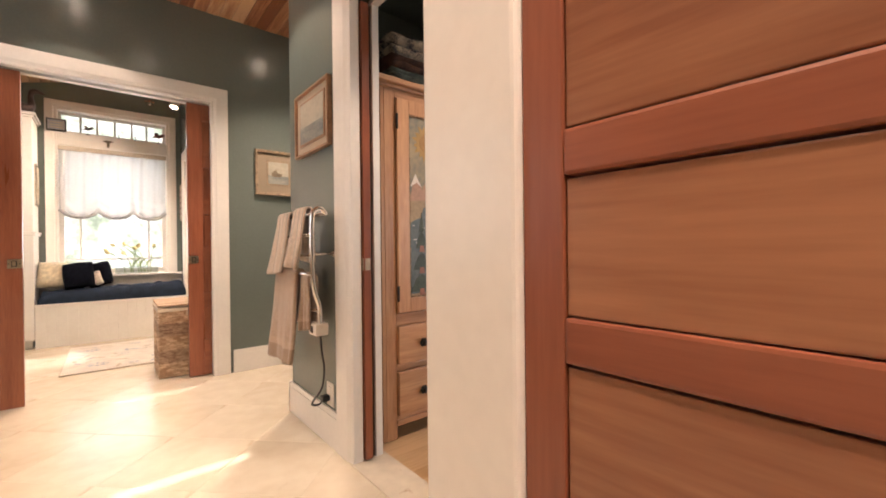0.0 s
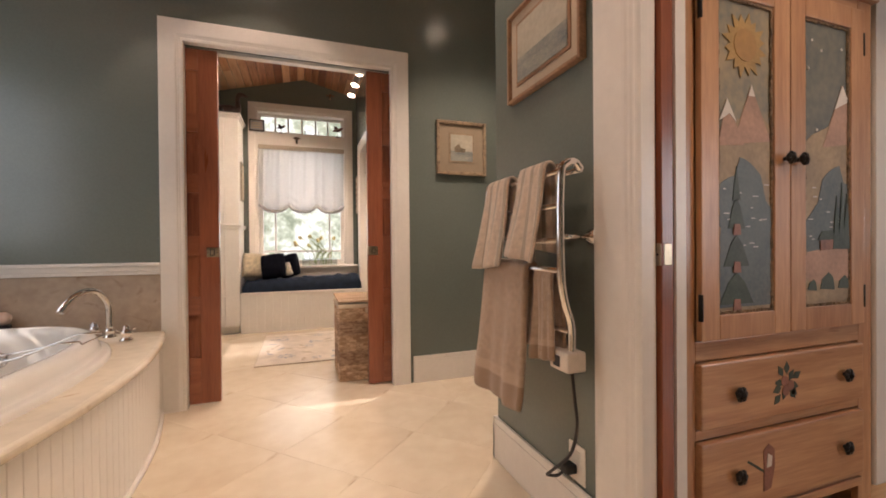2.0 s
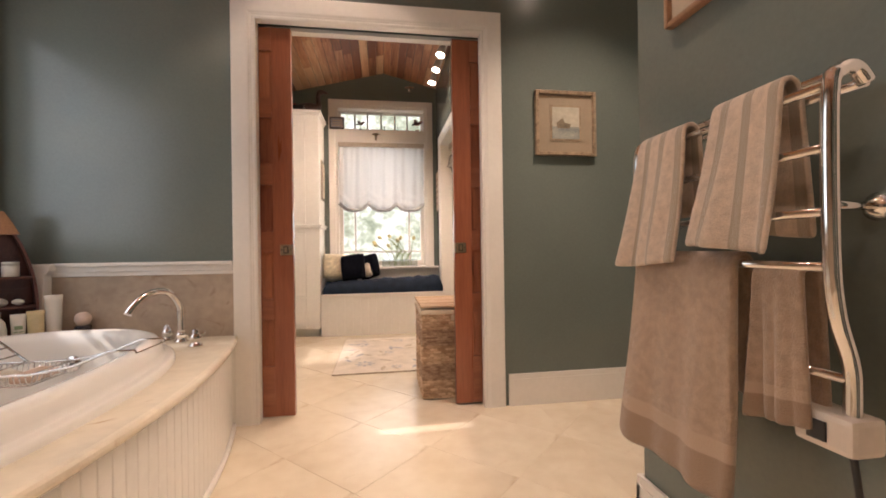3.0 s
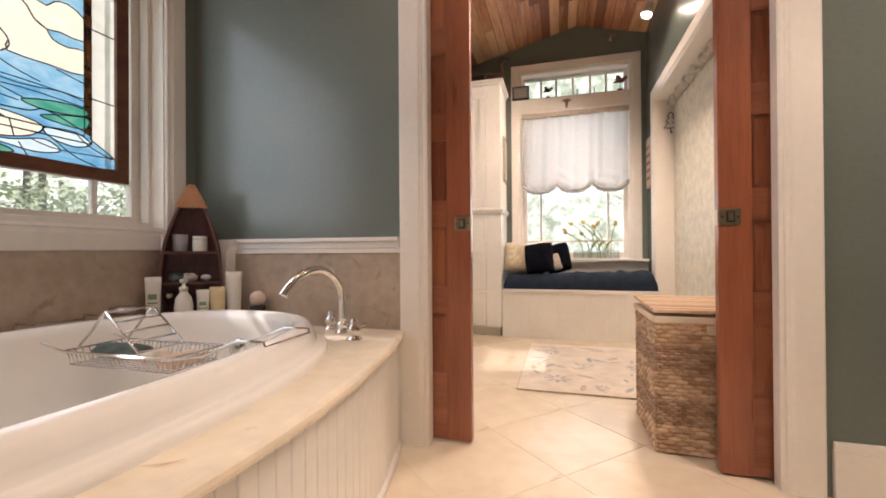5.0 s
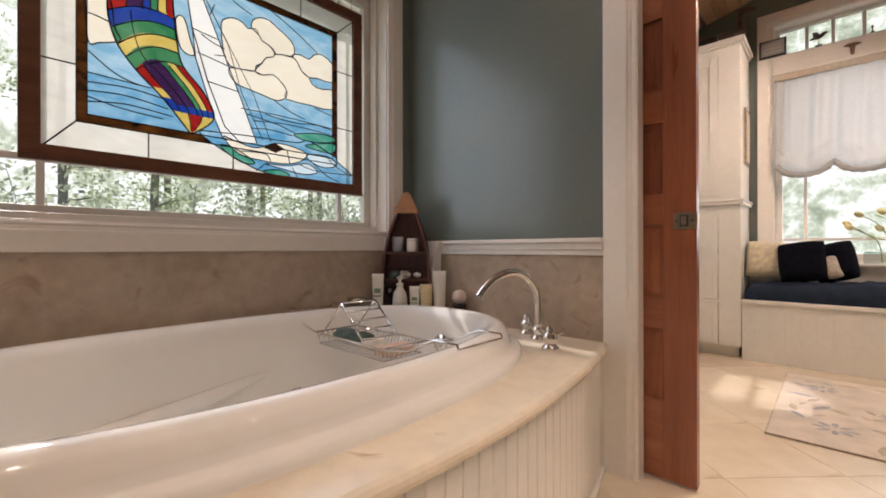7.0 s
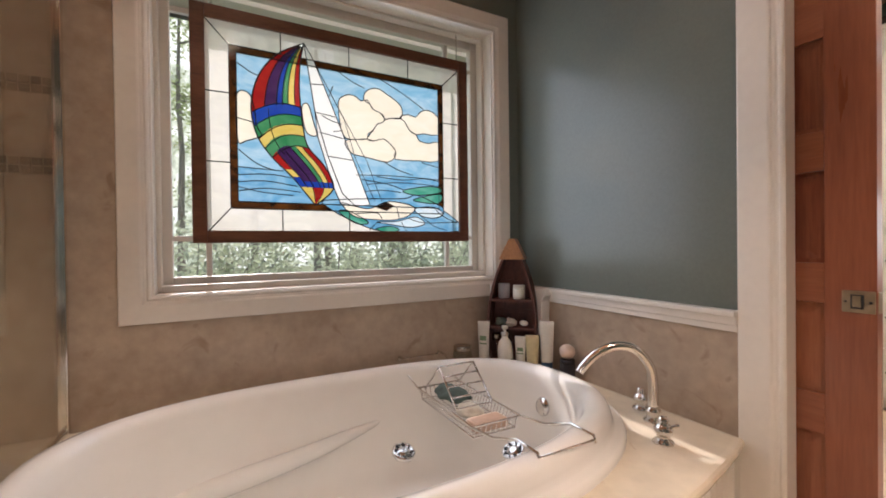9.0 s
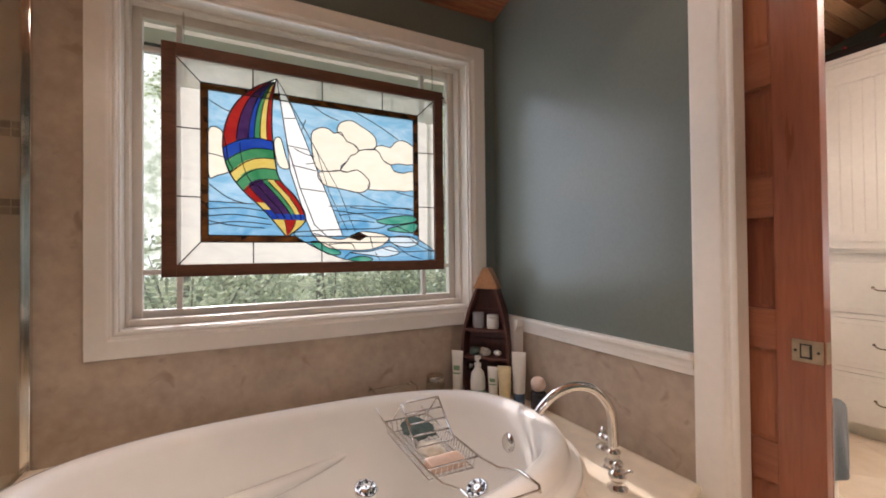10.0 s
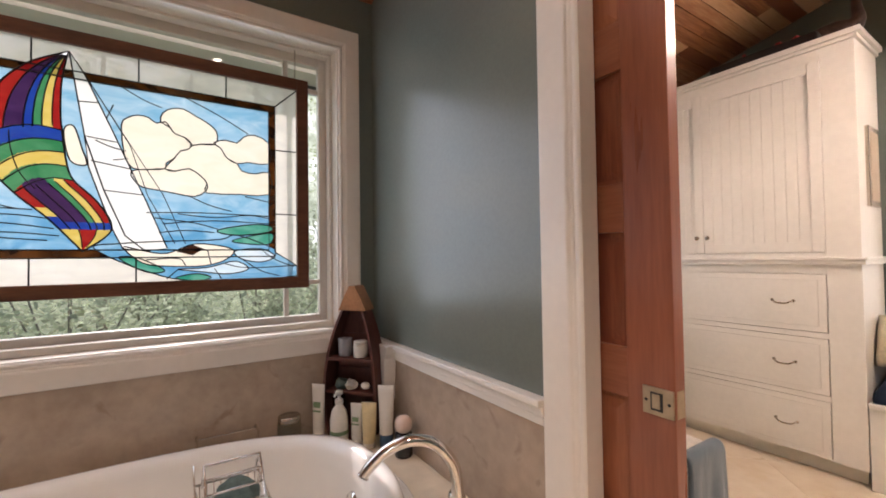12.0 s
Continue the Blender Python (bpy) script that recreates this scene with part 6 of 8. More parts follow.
boat = thing("boat_shelf", "small boat-shaped shelf in dark red stained wood", "shelf", at=(-1.505, 3.585, DZ))
boat.rotation_euler = (0, 0, radians(41))


def hull_w(z):
    return 0.122 * max(0.0, 1 - (max(0.0, z - 0.18) / 0.455) ** 2.1) if z > 0.18 else 0.122 - 0.03 * ((0.18 - z) / 0.18) ** 2


zs = np.linspace(0, 0.632, 26)
prof_l = [(-hull_w(z), z) for z in zs]
bm = bmesh.new()
prism(bm, [(x, 0.020, z) for x, z in prof_l] + [(-x, 0.020, z) for x, z in reversed(prof_l[:-1])], (0, 1, 0), 0.010)
part("back", bm, MAHOG, boat)
for s in (-1, 1):
    bm = bmesh.new()
    for (x0, z0), (x1, z1) in zip(prof_l, prof_l[1:]):
        for q in ((s * x0, s * x1),):
            a, b = q
            t = 0.011 * s
            vs = [bm.verts.new(p) for p in ((a, -0.085 + 0.06 * (z0 / 0.632) ** 3, z0), (b, -0.085 + 0.06 * (z1 / 0.632) ** 3, z1), (b, 0.030, z1), (a, 0.030, z0))]
            vo = [bm.verts.new(p) for p in ((a - t * -1, -0.085 + 0.06 * (z0 / 0.632) ** 3, z0), (b - t * -1, -0.085 + 0.06 * (z1 / 0.632) ** 3, z1), (b + t, 0.030, z1), (a + t, 0.030, z0))]
            bm.faces.new(vs)
            bm.faces.new(list(reversed(vo)))
            bm.faces.new((vs[0], vo[0], vo[1], vs[1]))
            bm.faces.new((vs[2], vo[2], vo[3], vs[3]))
    bmesh.ops.remove_doubles(bm, verts=bm.verts, dist=0.0005)
    part("side", bm, MAHOG, boat)
for z in (0.0, 0.185, 0.322):
    w = hull_w(z) - 0.002
    part("shelf_board", boxes((-w, w, -0.078, 0.020, z, z + 0.012), bevel=0.002), MAHOG, boat)
part("slat", boxes((-0.075, 0.075, 0.012, 0.020, 0.40, 0.425), bevel=0.002), MAHOG, boat)
part("slat", boxes((-0.10, 0.10, 0.012, 0.020, 0.255, 0.275), bevel=0.002), MAHOG, boat)
bm = bmesh.new()
zt = np.linspace(0.53, 0.634, 8)
prism(bm, [(-hull_w(z) - 0.012, -0.05, z) for z in zt] + [(hull_w(z) + 0.012, -0.05, z) for z in reversed(zt)], (0, 1, 0), 0.082)
part("bow", bm, NATURAL, boat, "varnished bow tip")

# ---- toiletries on the deck and in the shelf ----
PLAST = material("white_plastic", (0.74, 0.70, 0.62), 0.32, var=0.04, bump=0.0)
GREENL = material("green_label", (0.20, 0.30, 0.16), 0.4, var=0.1)
YELL = material("amber_lotion", (0.66, 0.54, 0.30), 0.3, var=0.1)
CLEARP = glass_material("clear_plastic", (0.88, 0.90, 0.88), 0.1)
GREYC = material("grey_ceramic", (0.32, 0.32, 0.34), 0.3, var=0.1)
PINKC = material("rose_candle_wax", (0.72, 0.56, 0.47), 0.5, var=0.08)
BLUEL = material("blue_lid", (0.05, 0.10, 0.17), 0.35, var=0.1)
DARKJ = material("dark_glass_jar", (0.03, 0.025, 0.03), 0.2, var=0.1)


def squeeze_tube(x, y, z0, h, w, cap_h, mat, capmat, label, turn=0.6, lab=None):
    t = thing("squeeze_tube", label, "toiletry", "bottles on the tub deck", at=(x, y, z0))
    t.rotation_euler = (0, 0, turn)
    bm = bmesh.new()
    lathe(bm, [(w * 0.42, 0), (w * 0.42, cap_h)], sides=16)
    part("cap", bm, capmat, t)
    bm = bmesh.new()
    rings = []
    for k in range(8):
        f = k / 7
        rw, rd = w * (0.44 + 0.12 * f), w * 0.40 * (1 - f) + 0.003
        rings.append([(rw * math.cos(a), rd * math.sin(a), cap_h + (h - cap_h) * f) for a in np.linspace(0, 2 * math.pi, 17)[:-1]])
    loft(bm, rings, True)
    part("body", bm, mat, t)
    if lab:
        part("label", boxes((-w * 0.33, w * 0.33, -w * 0.30, -w * 0.10, h * 0.50, h * 0.53), (-w * 0.28, w * 0.28, -w * 0.27, -w * 0.10, h * 0.58, h * 0.68)), lab, t)
    return t


squeeze_tube(-1.545, 3.425, DZ, 0.225, 0.055, 0.03, PLAST, PLAST, "white squeeze tube with a green label on the tub deck", 0.7, GREENL)
squeeze_tube(-1.395, 3.535, DZ, 0.165, 0.048, 0.03, PLAST, PLAST, "short white squeeze tube on the tub deck", 0.7, GREENL)
squeeze_tube(-1.350, 3.570, DZ, 0.175, 0.058, 0.02, YELL, PLAST, "translucent yellow squeeze tube on the tub deck", 0.8)
squeeze_tube(-1.318, 3.630, DZ, 0.240, 0.062, 0.05, PLAST, BLUEL, "tall white squeeze tube standing on a blue cap", 0.8)
pump = thing("pump_bottle", "white pump lotion bottle on the tub deck", "toiletry", "bottles on the tub deck", at=(-1.44, 3.478, DZ))
bm = bmesh.new()
lathe(bm, [(0.032, 0), (0.036, 0.01), (0.036, 0.10), (0.030, 0.135), (0.016, 0.155), (0.014, 0.165)], sides=20)
part("body", bm, PLAST, pump)
bm = bmesh.new()
lathe(bm, [(0.017, 0.165), (0.017, 0.180), (0.007, 0.182), (0.007, 0.198), (0.015, 0.200), (0.015, 0.214), (0.0, 0.216)], sides=16)
tube(bm, [(0, 0, 0.208), (0.02, -0.02, 0.209), (0.028, -0.028, 0.202)], 0.005, 8)
part("pump_head", bm, PLAST, pump)
bm = bmesh.new()
lathe(bm, [(0.0364, 0.045), (0.0366, 0.05), (0.0366, 0.055), (0.0364, 0.06)], sides=20)
part("label", bm, GREENL, pump)


def jar(x, y, z0, r, h, body, lid, label, top=True):
    j = thing("jar", label, "jar", "jars by the tub", at=(x, y, z0))
    bm = bmesh.new()
    lathe(bm, [(r * 0.92, 0), (r, 0.004), (r, h * 0.72), (r * 0.9, h * 0.78)], sides=20)
    part("body", bm, body, j)
    if top:
        bm = bmesh.new()
        lathe(bm, [(r * 0.98, h * 0.78), (r * 0.98, h * 0.97), (r * 0.9, h), (0, h)], sides=20)
        part("lid", bm, lid, j)
    return j


jar(-1.56, 3.31, DZ, 0.045, 0.115, CLEARP, NICKEL, "clear glass jar with a metal lid on the tub deck")
jar(-1.575, 3.52, DZ, 0.030, 0.15, CLEARP, NICKEL, "tall clear glass jar behind the tubes")
jar(-1.205, 3.649, DZ, 0.034, 0.085, DARKJ, DARKJ, "low dark jar under a candle")
cm = boat.matrix_basis = Matrix.Translation((-1.505, 3.585, DZ)) @ pose(0, 0, 0, 0, 0, 41)
for lx, lz, r, h, lab in ((0.032, 0.334, 0.030, 0.068, "white cream jar on the boat shelf"),):
    p = cm @ Vector((lx, -0.035, lz))
    jar(p.x, p.y, p.z, r, h, PLAST, PLAST, lab)
p = cm @ Vector((-0.045, -0.03, 0.334))
mug = thing("cup", "grey ceramic cup on the boat shelf", "cup", at=tuple(p))
bm = bmesh.new()
lathe(bm, [(0.022, 0), (0.027, 0.004), (0.030, 0.075), (0.027, 0.075), (0.022, 0.008), (0, 0.008)], sides=20)
part("body", bm, GREYC, mug)
tagged(part("toothbrush_box", boxes((p.x - 0.052, p.x - 0.038, p.y - 0.052, p.y - 0.038, p.z, p.z + 0.07), bevel=0.002), PLAST), "thin white box beside the cup", "box")
for k, (lx, lm) in enumerate(((-0.06, WASH), (-0.01, CLOTH_W), (0.055, PLAST))):
    p = cm @ Vector((lx, -0.04, 0.197 + 0.018))
    lump("seashell" if k < 2 else "soap_pebble", tuple(p), (0.030, 0.026, 0.022) if k < 2 else (0.024, 0.018, 0.014), lm, 7 + k, 0.5 if k < 2 else 0.1, ("dark spiny seashell", "pale seashell", "small white soap")[k] + " on the boat shelf", "shell" if k < 2 else "soap")
lump("ball_candle", (-1.205, 3.649, DZ + 0.085 + 0.033), (0.034, 0.034, 0.034), PINKC, 11, 0.03, "round rose-coloured ball candle on a jar", "candle")


# ---- towel warmer ----
warmer = thing("towel_warmer", "chrome wall-mounted electric towel warmer", "towel rail")
wy0, wy1 = 1.94, 2.42
for y in (wy0, wy1):
    bm = bmesh.new()
    tube(bm, curve_points([(1.000, y, 1.170), (0.978, y, 1.192), (0.950, y, 1.185), (0.932, y, 1.145), (0.930, y, 0.90), (0.94, y, 0.80), (0.964, y, 0.72), (0.965, y, 0.64), (0.965, y, 0.60)], 5), 0.012, 12)
    part("upright", bm, CHROME, warmer)
for x, z in ((1.000, 1.170), (0.970, 1.190), (0.938, 1.165), (0.930, 1.065), (0.930, 0.965), (0.931, 0.878), (0.962, 0.70)):
    bm = bmesh.new()
    tube(bm, [(x, wy0, z), (x, wy1, z)], 0.008, 10)
    part("crossbar", bm, CHROME, warmer)
for y in (wy0, wy1):
    bm = bmesh.new()
    tube(bm, [(0.930, y, 0.975), (XT - 0.012, y + 0.022, 0.975)], 0.007, 10)
    lathe(bm, [(0.024, 0.0), (0.024, -0.006), (0.014, -0.014), (0.009, -0.022)], (XT, y + 0.024, 0.975), "x", 16)
    part("bracket", bm, CHROME, warmer)
BOXP = material("cream_switch_box", (0.72, 0.64, 0.55), 0.35, var=0.05)
sb = part("switch_box", boxes((0.935, 1.0, 1.918, 2.01, 0.585, 0.645), bevel=0.01), BOXP, warmer, "cream plastic switch box")
part("rocker_switch", boxes((0.931, 0.936, 1.955, 1.985, 0.598, 0.630), bevel=0.002), BLACK, sb)
bm = bmesh.new()
tube(bm, curve_points([(0.965, 1.94, 0.58), (0.97, 1.935, 0.50), (0.985, 1.945, 0.42), (0.99, 1.985, 0.32), (0.975, 2.06, 0.235), (0.985, 2.10, 0.20), (1.015, 2.085, 0.20), (XT - 0.025, 2.06, 0.235)], 6), 0.005, 8)
part("cord", bm, BLACK, warmer, "black power cord")
part("plug", boxes((XT - 0.045, XT - 0.006, 2.035, 2.075, 0.222, 0.25), bevel=0.006), BLACK, warmer)
outlet = thing("wall_outlet", "white wall outlet above the baseboard", "outlet")
part("plate", boxes((XT - 0.006, XT, 2.00, 2.08, 0.195, 0.315), bevel=0.003), PLAST, outlet)
part("socket", boxes((XT - 0.009, XT - 0.005, 2.022, 2.058, 0.262, 0.295), bevel=0.003), PLAST, outlet)


# ---- towels: a sheet folded over a bar ----
def terry(name, color, stripe=None):
    m = material(name, color, 0.95, var=0.12, scale=60, sheen=0.4, bump=0.6, depth=0.006, fine=6)
    if stripe:
        nt = m.node_tree
        b = nt.nodes["Principled BSDF"]
        src = b.inputs["Base Color"].links[0].from_socket
        tc = nt.nodes.new("ShaderNodeUVMap")
        sx = nt.nodes.new("ShaderNodeSeparateXYZ")
        nt.links.new(tc.outputs["UV"], sx.inputs[0])
        mu = nt.nodes.new("ShaderNodeMath")
        mu.operation = "MULTIPLY"
        mu.inputs[1].default_value = stripe[0] * 2 * math.pi
        nt.links.new(sx.outputs[0], mu.inputs[0])
        si = nt.nodes.new("ShaderNodeMath")
        si.operation = "SINE"
        nt.links.new(mu.outputs[0], si.inputs[0])
        rp = nt.nodes.new("ShaderNodeValToRGB")
        rp.color_ramp.elements[0].position, rp.color_ramp.elements[1].position = 0.30, 0.5
        nt.links.new(si.outputs[0], rp.inputs["Fac"])
        mx = nt.nodes.new("ShaderNodeMix")
        mx.data_type = "RGBA"
        nt.links.new(rp.outputs["Color"], mx.inputs[0])
        nt.links.new(src, mx.inputs[6])
        mx.inputs[7].default_value = (*stripe[1], 1)
        nt.links.new(mx.outputs[2], b.inputs["Base Color"])
    return m


def banded(m, bands):
    """Woven bands across a towel: (from, to, colour) along its length."""
    nt = m.node_tree
    b = nt.nodes["Principled BSDF"]
    uvn, sx = nt.nodes.new("ShaderNodeUVMap"), nt.nodes.new("ShaderNodeSeparateXYZ")
    nt.links.new(uvn.outputs["UV"], sx.inputs[0])
    for lo, hi, col in bands:
        src = b.inputs["Base Color"].links[0].from_socket
        g, l, mu = (nt.nodes.new("ShaderNodeMath") for _ in range(3))
        g.operation, l.operation, mu.operation = "GREATER_THAN", "LESS_THAN", "MULTIPLY"
        g.inputs[1].default_value, l.inputs[1].default_value = lo, hi
        nt.links.new(sx.outputs[1], g.inputs[0])
        nt.links.new(sx.outputs[1], l.inputs[0])
        nt.links.new(g.outputs[0], mu.inputs[0])
        nt.links.new(l.outputs[0], mu.inputs[1])
        mx = nt.nodes.new("ShaderNodeMix")
        mx.data_type = "RGBA"
        nt.links.new(mu.outputs[0], mx.inputs[0])
        nt.links.new(src, mx.inputs[6])
        mx.inputs[7].default_value = (*col, 1)
        nt.links.new(mx.outputs[2], b.inputs["Base Color"])
    return m


def draped_towel(name, label, y0, y1, x, ztop, zfront, zback, mat, lean=0.05, seed=1, thick=0.012, flare=0.05, bands=()):
    """A towel hung over a bar along y: front fall towards -x, back fall towards +x."""
    rnd = random.Random(seed)
    bm = bmesh.new()
    uv = bm.loops.layers.uv.new("UVMap")
    path = []
    n = 26
    for k in range(n + 1):
        f = k / n
        if f < 0.52:
            z = zfront + (ztop - zfront) * (f / 0.52)
            dep = -0.020 - lean * (1 - f / 0.52) ** 1.2
        elif f < 0.62:
            a = (f - 0.52) / 0.10 * math.pi
            z, dep = ztop + 0.018 * math.sin(a), -0.020 * math.cos(a)
        else:
            z = ztop - (ztop - zback) * ((f - 0.62) / 0.38)
            dep = 0.020
        path.append((dep, z))
    m = 22
    grid = []
    for k, (dep, z) in enumerate(path):
        row = []
        fall = min(1.0, max(0.0, (ztop - z) / max(0.05, ztop - zfront)))
        for j in range(m + 1):
            g = j / m
            wave = 0.010 * fall * math.sin(g * 9 + seed) + 0.006 * fall * math.sin(g * 21 + 2 * seed)
            wav2 = 0.012 * fall * noise.noise(Vector((g * 3 + seed * 5, z * 4, seed)))
            yy = y0 + (y1 - y0) * g + (g - 0.5) * flare * fall
            row.append(bm.verts.new((x + dep + (wave + wav2 if dep < 0 else -abs(wave) * 0.3), yy, z + 0.008 * fall * math.sin(g * 3 + seed))))
        grid.append(row)
    for k in range(len(grid) - 1):
        for j in range(m):
            f = bm.faces.new((grid[k][j], grid[k][j + 1], grid[k + 1][j + 1], grid[k + 1][j]))
            f.smooth = True
            for l, (a, b) in zip(f.loops, ((j, k), (j + 1, k), (j + 1, k + 1), (j, k + 1))):
                l[uv].uv = (a / m, b / n)
    me = mesh_of(name, bm, mat)
    ob = new(name, me)
    so = ob.modifiers.new("thickness", "SOLIDIFY")
    so.thickness, so.offset = thick, 0.0
    su = ob.modifiers.new("soft", "SUBSURF")
    su.levels = su.render_levels = 1
    return tagged(ob, label, "towel", "towels on the warmer")


STRIPED = terry("striped_terry", (0.64, 0.515, 0.40), (3.0, (0.37, 0.30, 0.22)))
TAUPE = banded(terry("taupe_terry", (0.45, 0.325, 0.23)), [(0.0, 0.09, (0.33, 0.225, 0.15)), (0.09, 0.13, (0.48, 0.35, 0.25))])
draped_towel("hand_towel", "beige and taupe striped hand towel over the warmer", 2.240, 2.400, 0.945, 1.180, 0.870, 0.98, STRIPED, 0.050, 2)
draped_towel("hand_towel", "beige and taupe striped hand towel over the warmer", 2.010, 2.160, 0.945, 1.190, 0.905, 0.93, STRIPED, 0.050, 5)
draped_towel("bath_towel", "thick taupe bath towel folded over the warmer", 2.095, 2.395, 0.931, 0.880, 0.425, 0.62, TAUPE, 0.040, 3, 0.022, 0.05)
draped_towel("bath_towel", "taupe bath towel hanging behind the folded one", 1.985, 2.075, 0.950, 0.865, 0.60, 0.62, TAUPE, 0.0, 8, 0.014, 0.02)


# ---- framed pictures ----
GOLD = material("gilt_frame", (0.36, 0.26, 0.165), 0.45, 0.15, var=0.25, scale=30, bump=0.2, depth=0.003)
WOODF = material("walnut_frame", (0.36, 0.20, 0.11), 0.4, var=0.2, scale=12)
MAT = material("cream_mount", (0.50, 0.405, 0.295), 0.8, var=0.04)
SEAP = material("watercolour_sea", (0.26, 0.27, 0.24), 0.6, var=0.3, scale=9, stretch=(1, 1, 3), dark=(0.13, 0.16, 0.17), light=(0.42, 0.40, 0.32))
SKYP = material("watercolour_sky", (0.46, 0.42, 0.33), 0.6, var=0.12, scale=5)
SHIP = material("watercolour_ship", (0.27, 0.21, 0.14), 0.6, var=0.3, scale=12)


def picture(name, label, axis, face, u0, u1, z0, z1, fw, mount, frame_mat, carved=False, ship=True, mount_mat=None):
    """A glazed picture on a wall that faces -x (axis x) or -y (axis y)."""
    pc = thing(name, label, "picture")

    def b(d0, d1, a0, a1, c0, c1, bev=0.0):
        return boxes((face - d1, face - d0, a0, a1, c0, c1), bevel=bev) if axis == "x" else boxes((a0, a1, face - d1, face - d0, c0, c1), bevel=bev)

    part("backing", b(0.002, 0.012, u0 + 0.005, u1 - 0.005, z0 + 0.005, z1 - 0.005), mount_mat or MAT, pc)
    for a in ((u0, u0 + fw, z0, z1), (u1 - fw, u1, z0, z1), (u0 + fw, u1 - fw, z0, z0 + fw), (u0 + fw, u1 - fw, z1 - fw, z1)):
        part("frame_side", b(0.0, 0.028, *a, bev=0.005), frame_mat, pc)
    part("inner_lip", b(0.012, 0.017, u0 + mount - 0.012, u1 - mount + 0.012, z0 + mount * 0.95 - 0.012, z1 - mount * 0.9 + 0.012), frame_mat, pc)
    part("sky_wash", b(0.016, 0.019, u0 + mount, u1 - mount, (z0 + z1) / 2 - 0.02, z1 - mount * 0.9), SKYP, pc)
    part("sea_wash", b(0.016, 0.0195, u0 + mount, u1 - mount, z0 + mount * 0.95, (z0 + z1) / 2 - 0.02), SEAP, pc)
    if ship:
        um, zm = u0 * 0.55 + u1 * 0.45, (z0 + z1) / 2
        bm = bmesh.new()
        pts = [(um - 0.035, zm - 0.03), (um + 0.04, zm - 0.03), (um + 0.05, zm - 0.005), (um + 0.01, zm + 0.005), (um, zm + 0.03), (um - 0.02, zm + 0.02), (um - 0.04, zm)]
        prism(bm, [((face - 0.0205, u, z) if axis == "x" else (u, face - 0.0205, z)) for u, z in pts], (1, 0, 0) if axis == "x" else (0, 1, 0), 0.002)
        part("painted_boat", bm, SHIP, pc)
    if carved:
        bm = bmesh.new()
        n = 34
        for k in range(n):
            u = u0 + (u1 - u0) * (k + 0.5) / n
            for z in (z0 + 0.004, z1 - 0.004):
                lathe(bm, [(0.0, -0.006), (0.005, -0.003), (0.005, 0.003), (0.0, 0.006)], (face - 0.026, u, z) if axis == "x" else (u, face - 0.026, z), "x" if axis == "y" else "y", 6)
        part("beading", bm, frame_mat, pc, kind="stuff")
    return pc


picture("framed_seascape", "narrow walnut frame with a pale seascape watercolour", "x", XT, 1.985, 2.445, 1.522, 1.875, 0.014, 0.072, WOODF, ship=False)
picture("framed_boat_picture", "carved gilt frame with a small boat picture", "y", HN, 1.145, 1.525, 1.462, 1.845, 0.022, 0.105, GOLD, True, mount_mat=material("tan_mount", (0.33, 0.26, 0.18), 0.8, var=0.05))

# recessed can trims in the bathroom ceiling
LAMPG = material("lit_lamp_glass", (0.9, 0.85, 0.75), 0.4, var=0.02, bump=0, emit=(1.0, 0.82, 0.60, 60.0))
# the last of these, at (-0.70, 0.35), is a made-up fitting
for cx, cy, cz, watts in CANS:
    can = thing("recessed_light", "white recessed downlight, lit", "light", "ceiling downlights", at=(cx, cy, cz))
    bm = bmesh.new()
    lathe(bm, [(0.062, 0.004), (0.062, -0.004), (0.052, -0.008), (0.046, 0.0), (0.044, 0.02)], sides=24)
    part("trim_ring", bm, TRIM, can)
    bm = bmesh.new()
    lathe(bm, [(0.0, -0.002), (0.030, -0.002), (0.030, 0.004), (0.0, 0.004)], sides=20)
    part("bulb", bm, LAMPG, can).visible_shadow = False


# ---- closet things ----
def pillow(name, label, c, size, rot, mat, seed, cat="pillow", group=""):
    bm = bmesh.new()
    n = 16
    grid = []
    for s in (1, -1):
        g = []
        for i in range(n + 1):
            row = []
            for j in range(n + 1):
                u, v = i / n * 2 - 1, j / n * 2 - 1
                k = max(0.0, (1 - u ** 4) * (1 - v ** 4)) ** 0.45
                pin = 1 - 0.10 * (1 - abs(u) ** 2) * abs(v) ** 6 - 0.0
                pin2 = 1 - 0.10 * (1 - abs(v) ** 2) * abs(u) ** 6
                w = 0.10 * noise.noise(Vector((u * 2 + seed, v * 2, s)))
                cr = (1 - 0.11 * u * u * v * v)
                row.append(bm.verts.new((u * size[0] * pin2 * cr, s * size[2] * (k * (1 + w) + 0.02), v * size[1] * pin * cr)))
            g.append(row)
        grid.append(g)
    for q, g in enumerate(grid):
        for i in range(n):
            for j in range(n):
                f = (g[i][j], g[i + 1][j], g[i + 1][j + 1], g[i][j + 1])
                bm.faces.new(f if q else tuple(reversed(f))).smooth = True
    bmesh.ops.remove_doubles(bm, verts=bm.verts, dist=0.012)
    ob = part(name, bm, mat)
    ob.matrix_basis = pose(*c, *rot)
    return tagged(ob, label, cat, group)


# seat cushion with soft tufted folds
bm = bmesh.new()
n, m = 46, 16
rows = []
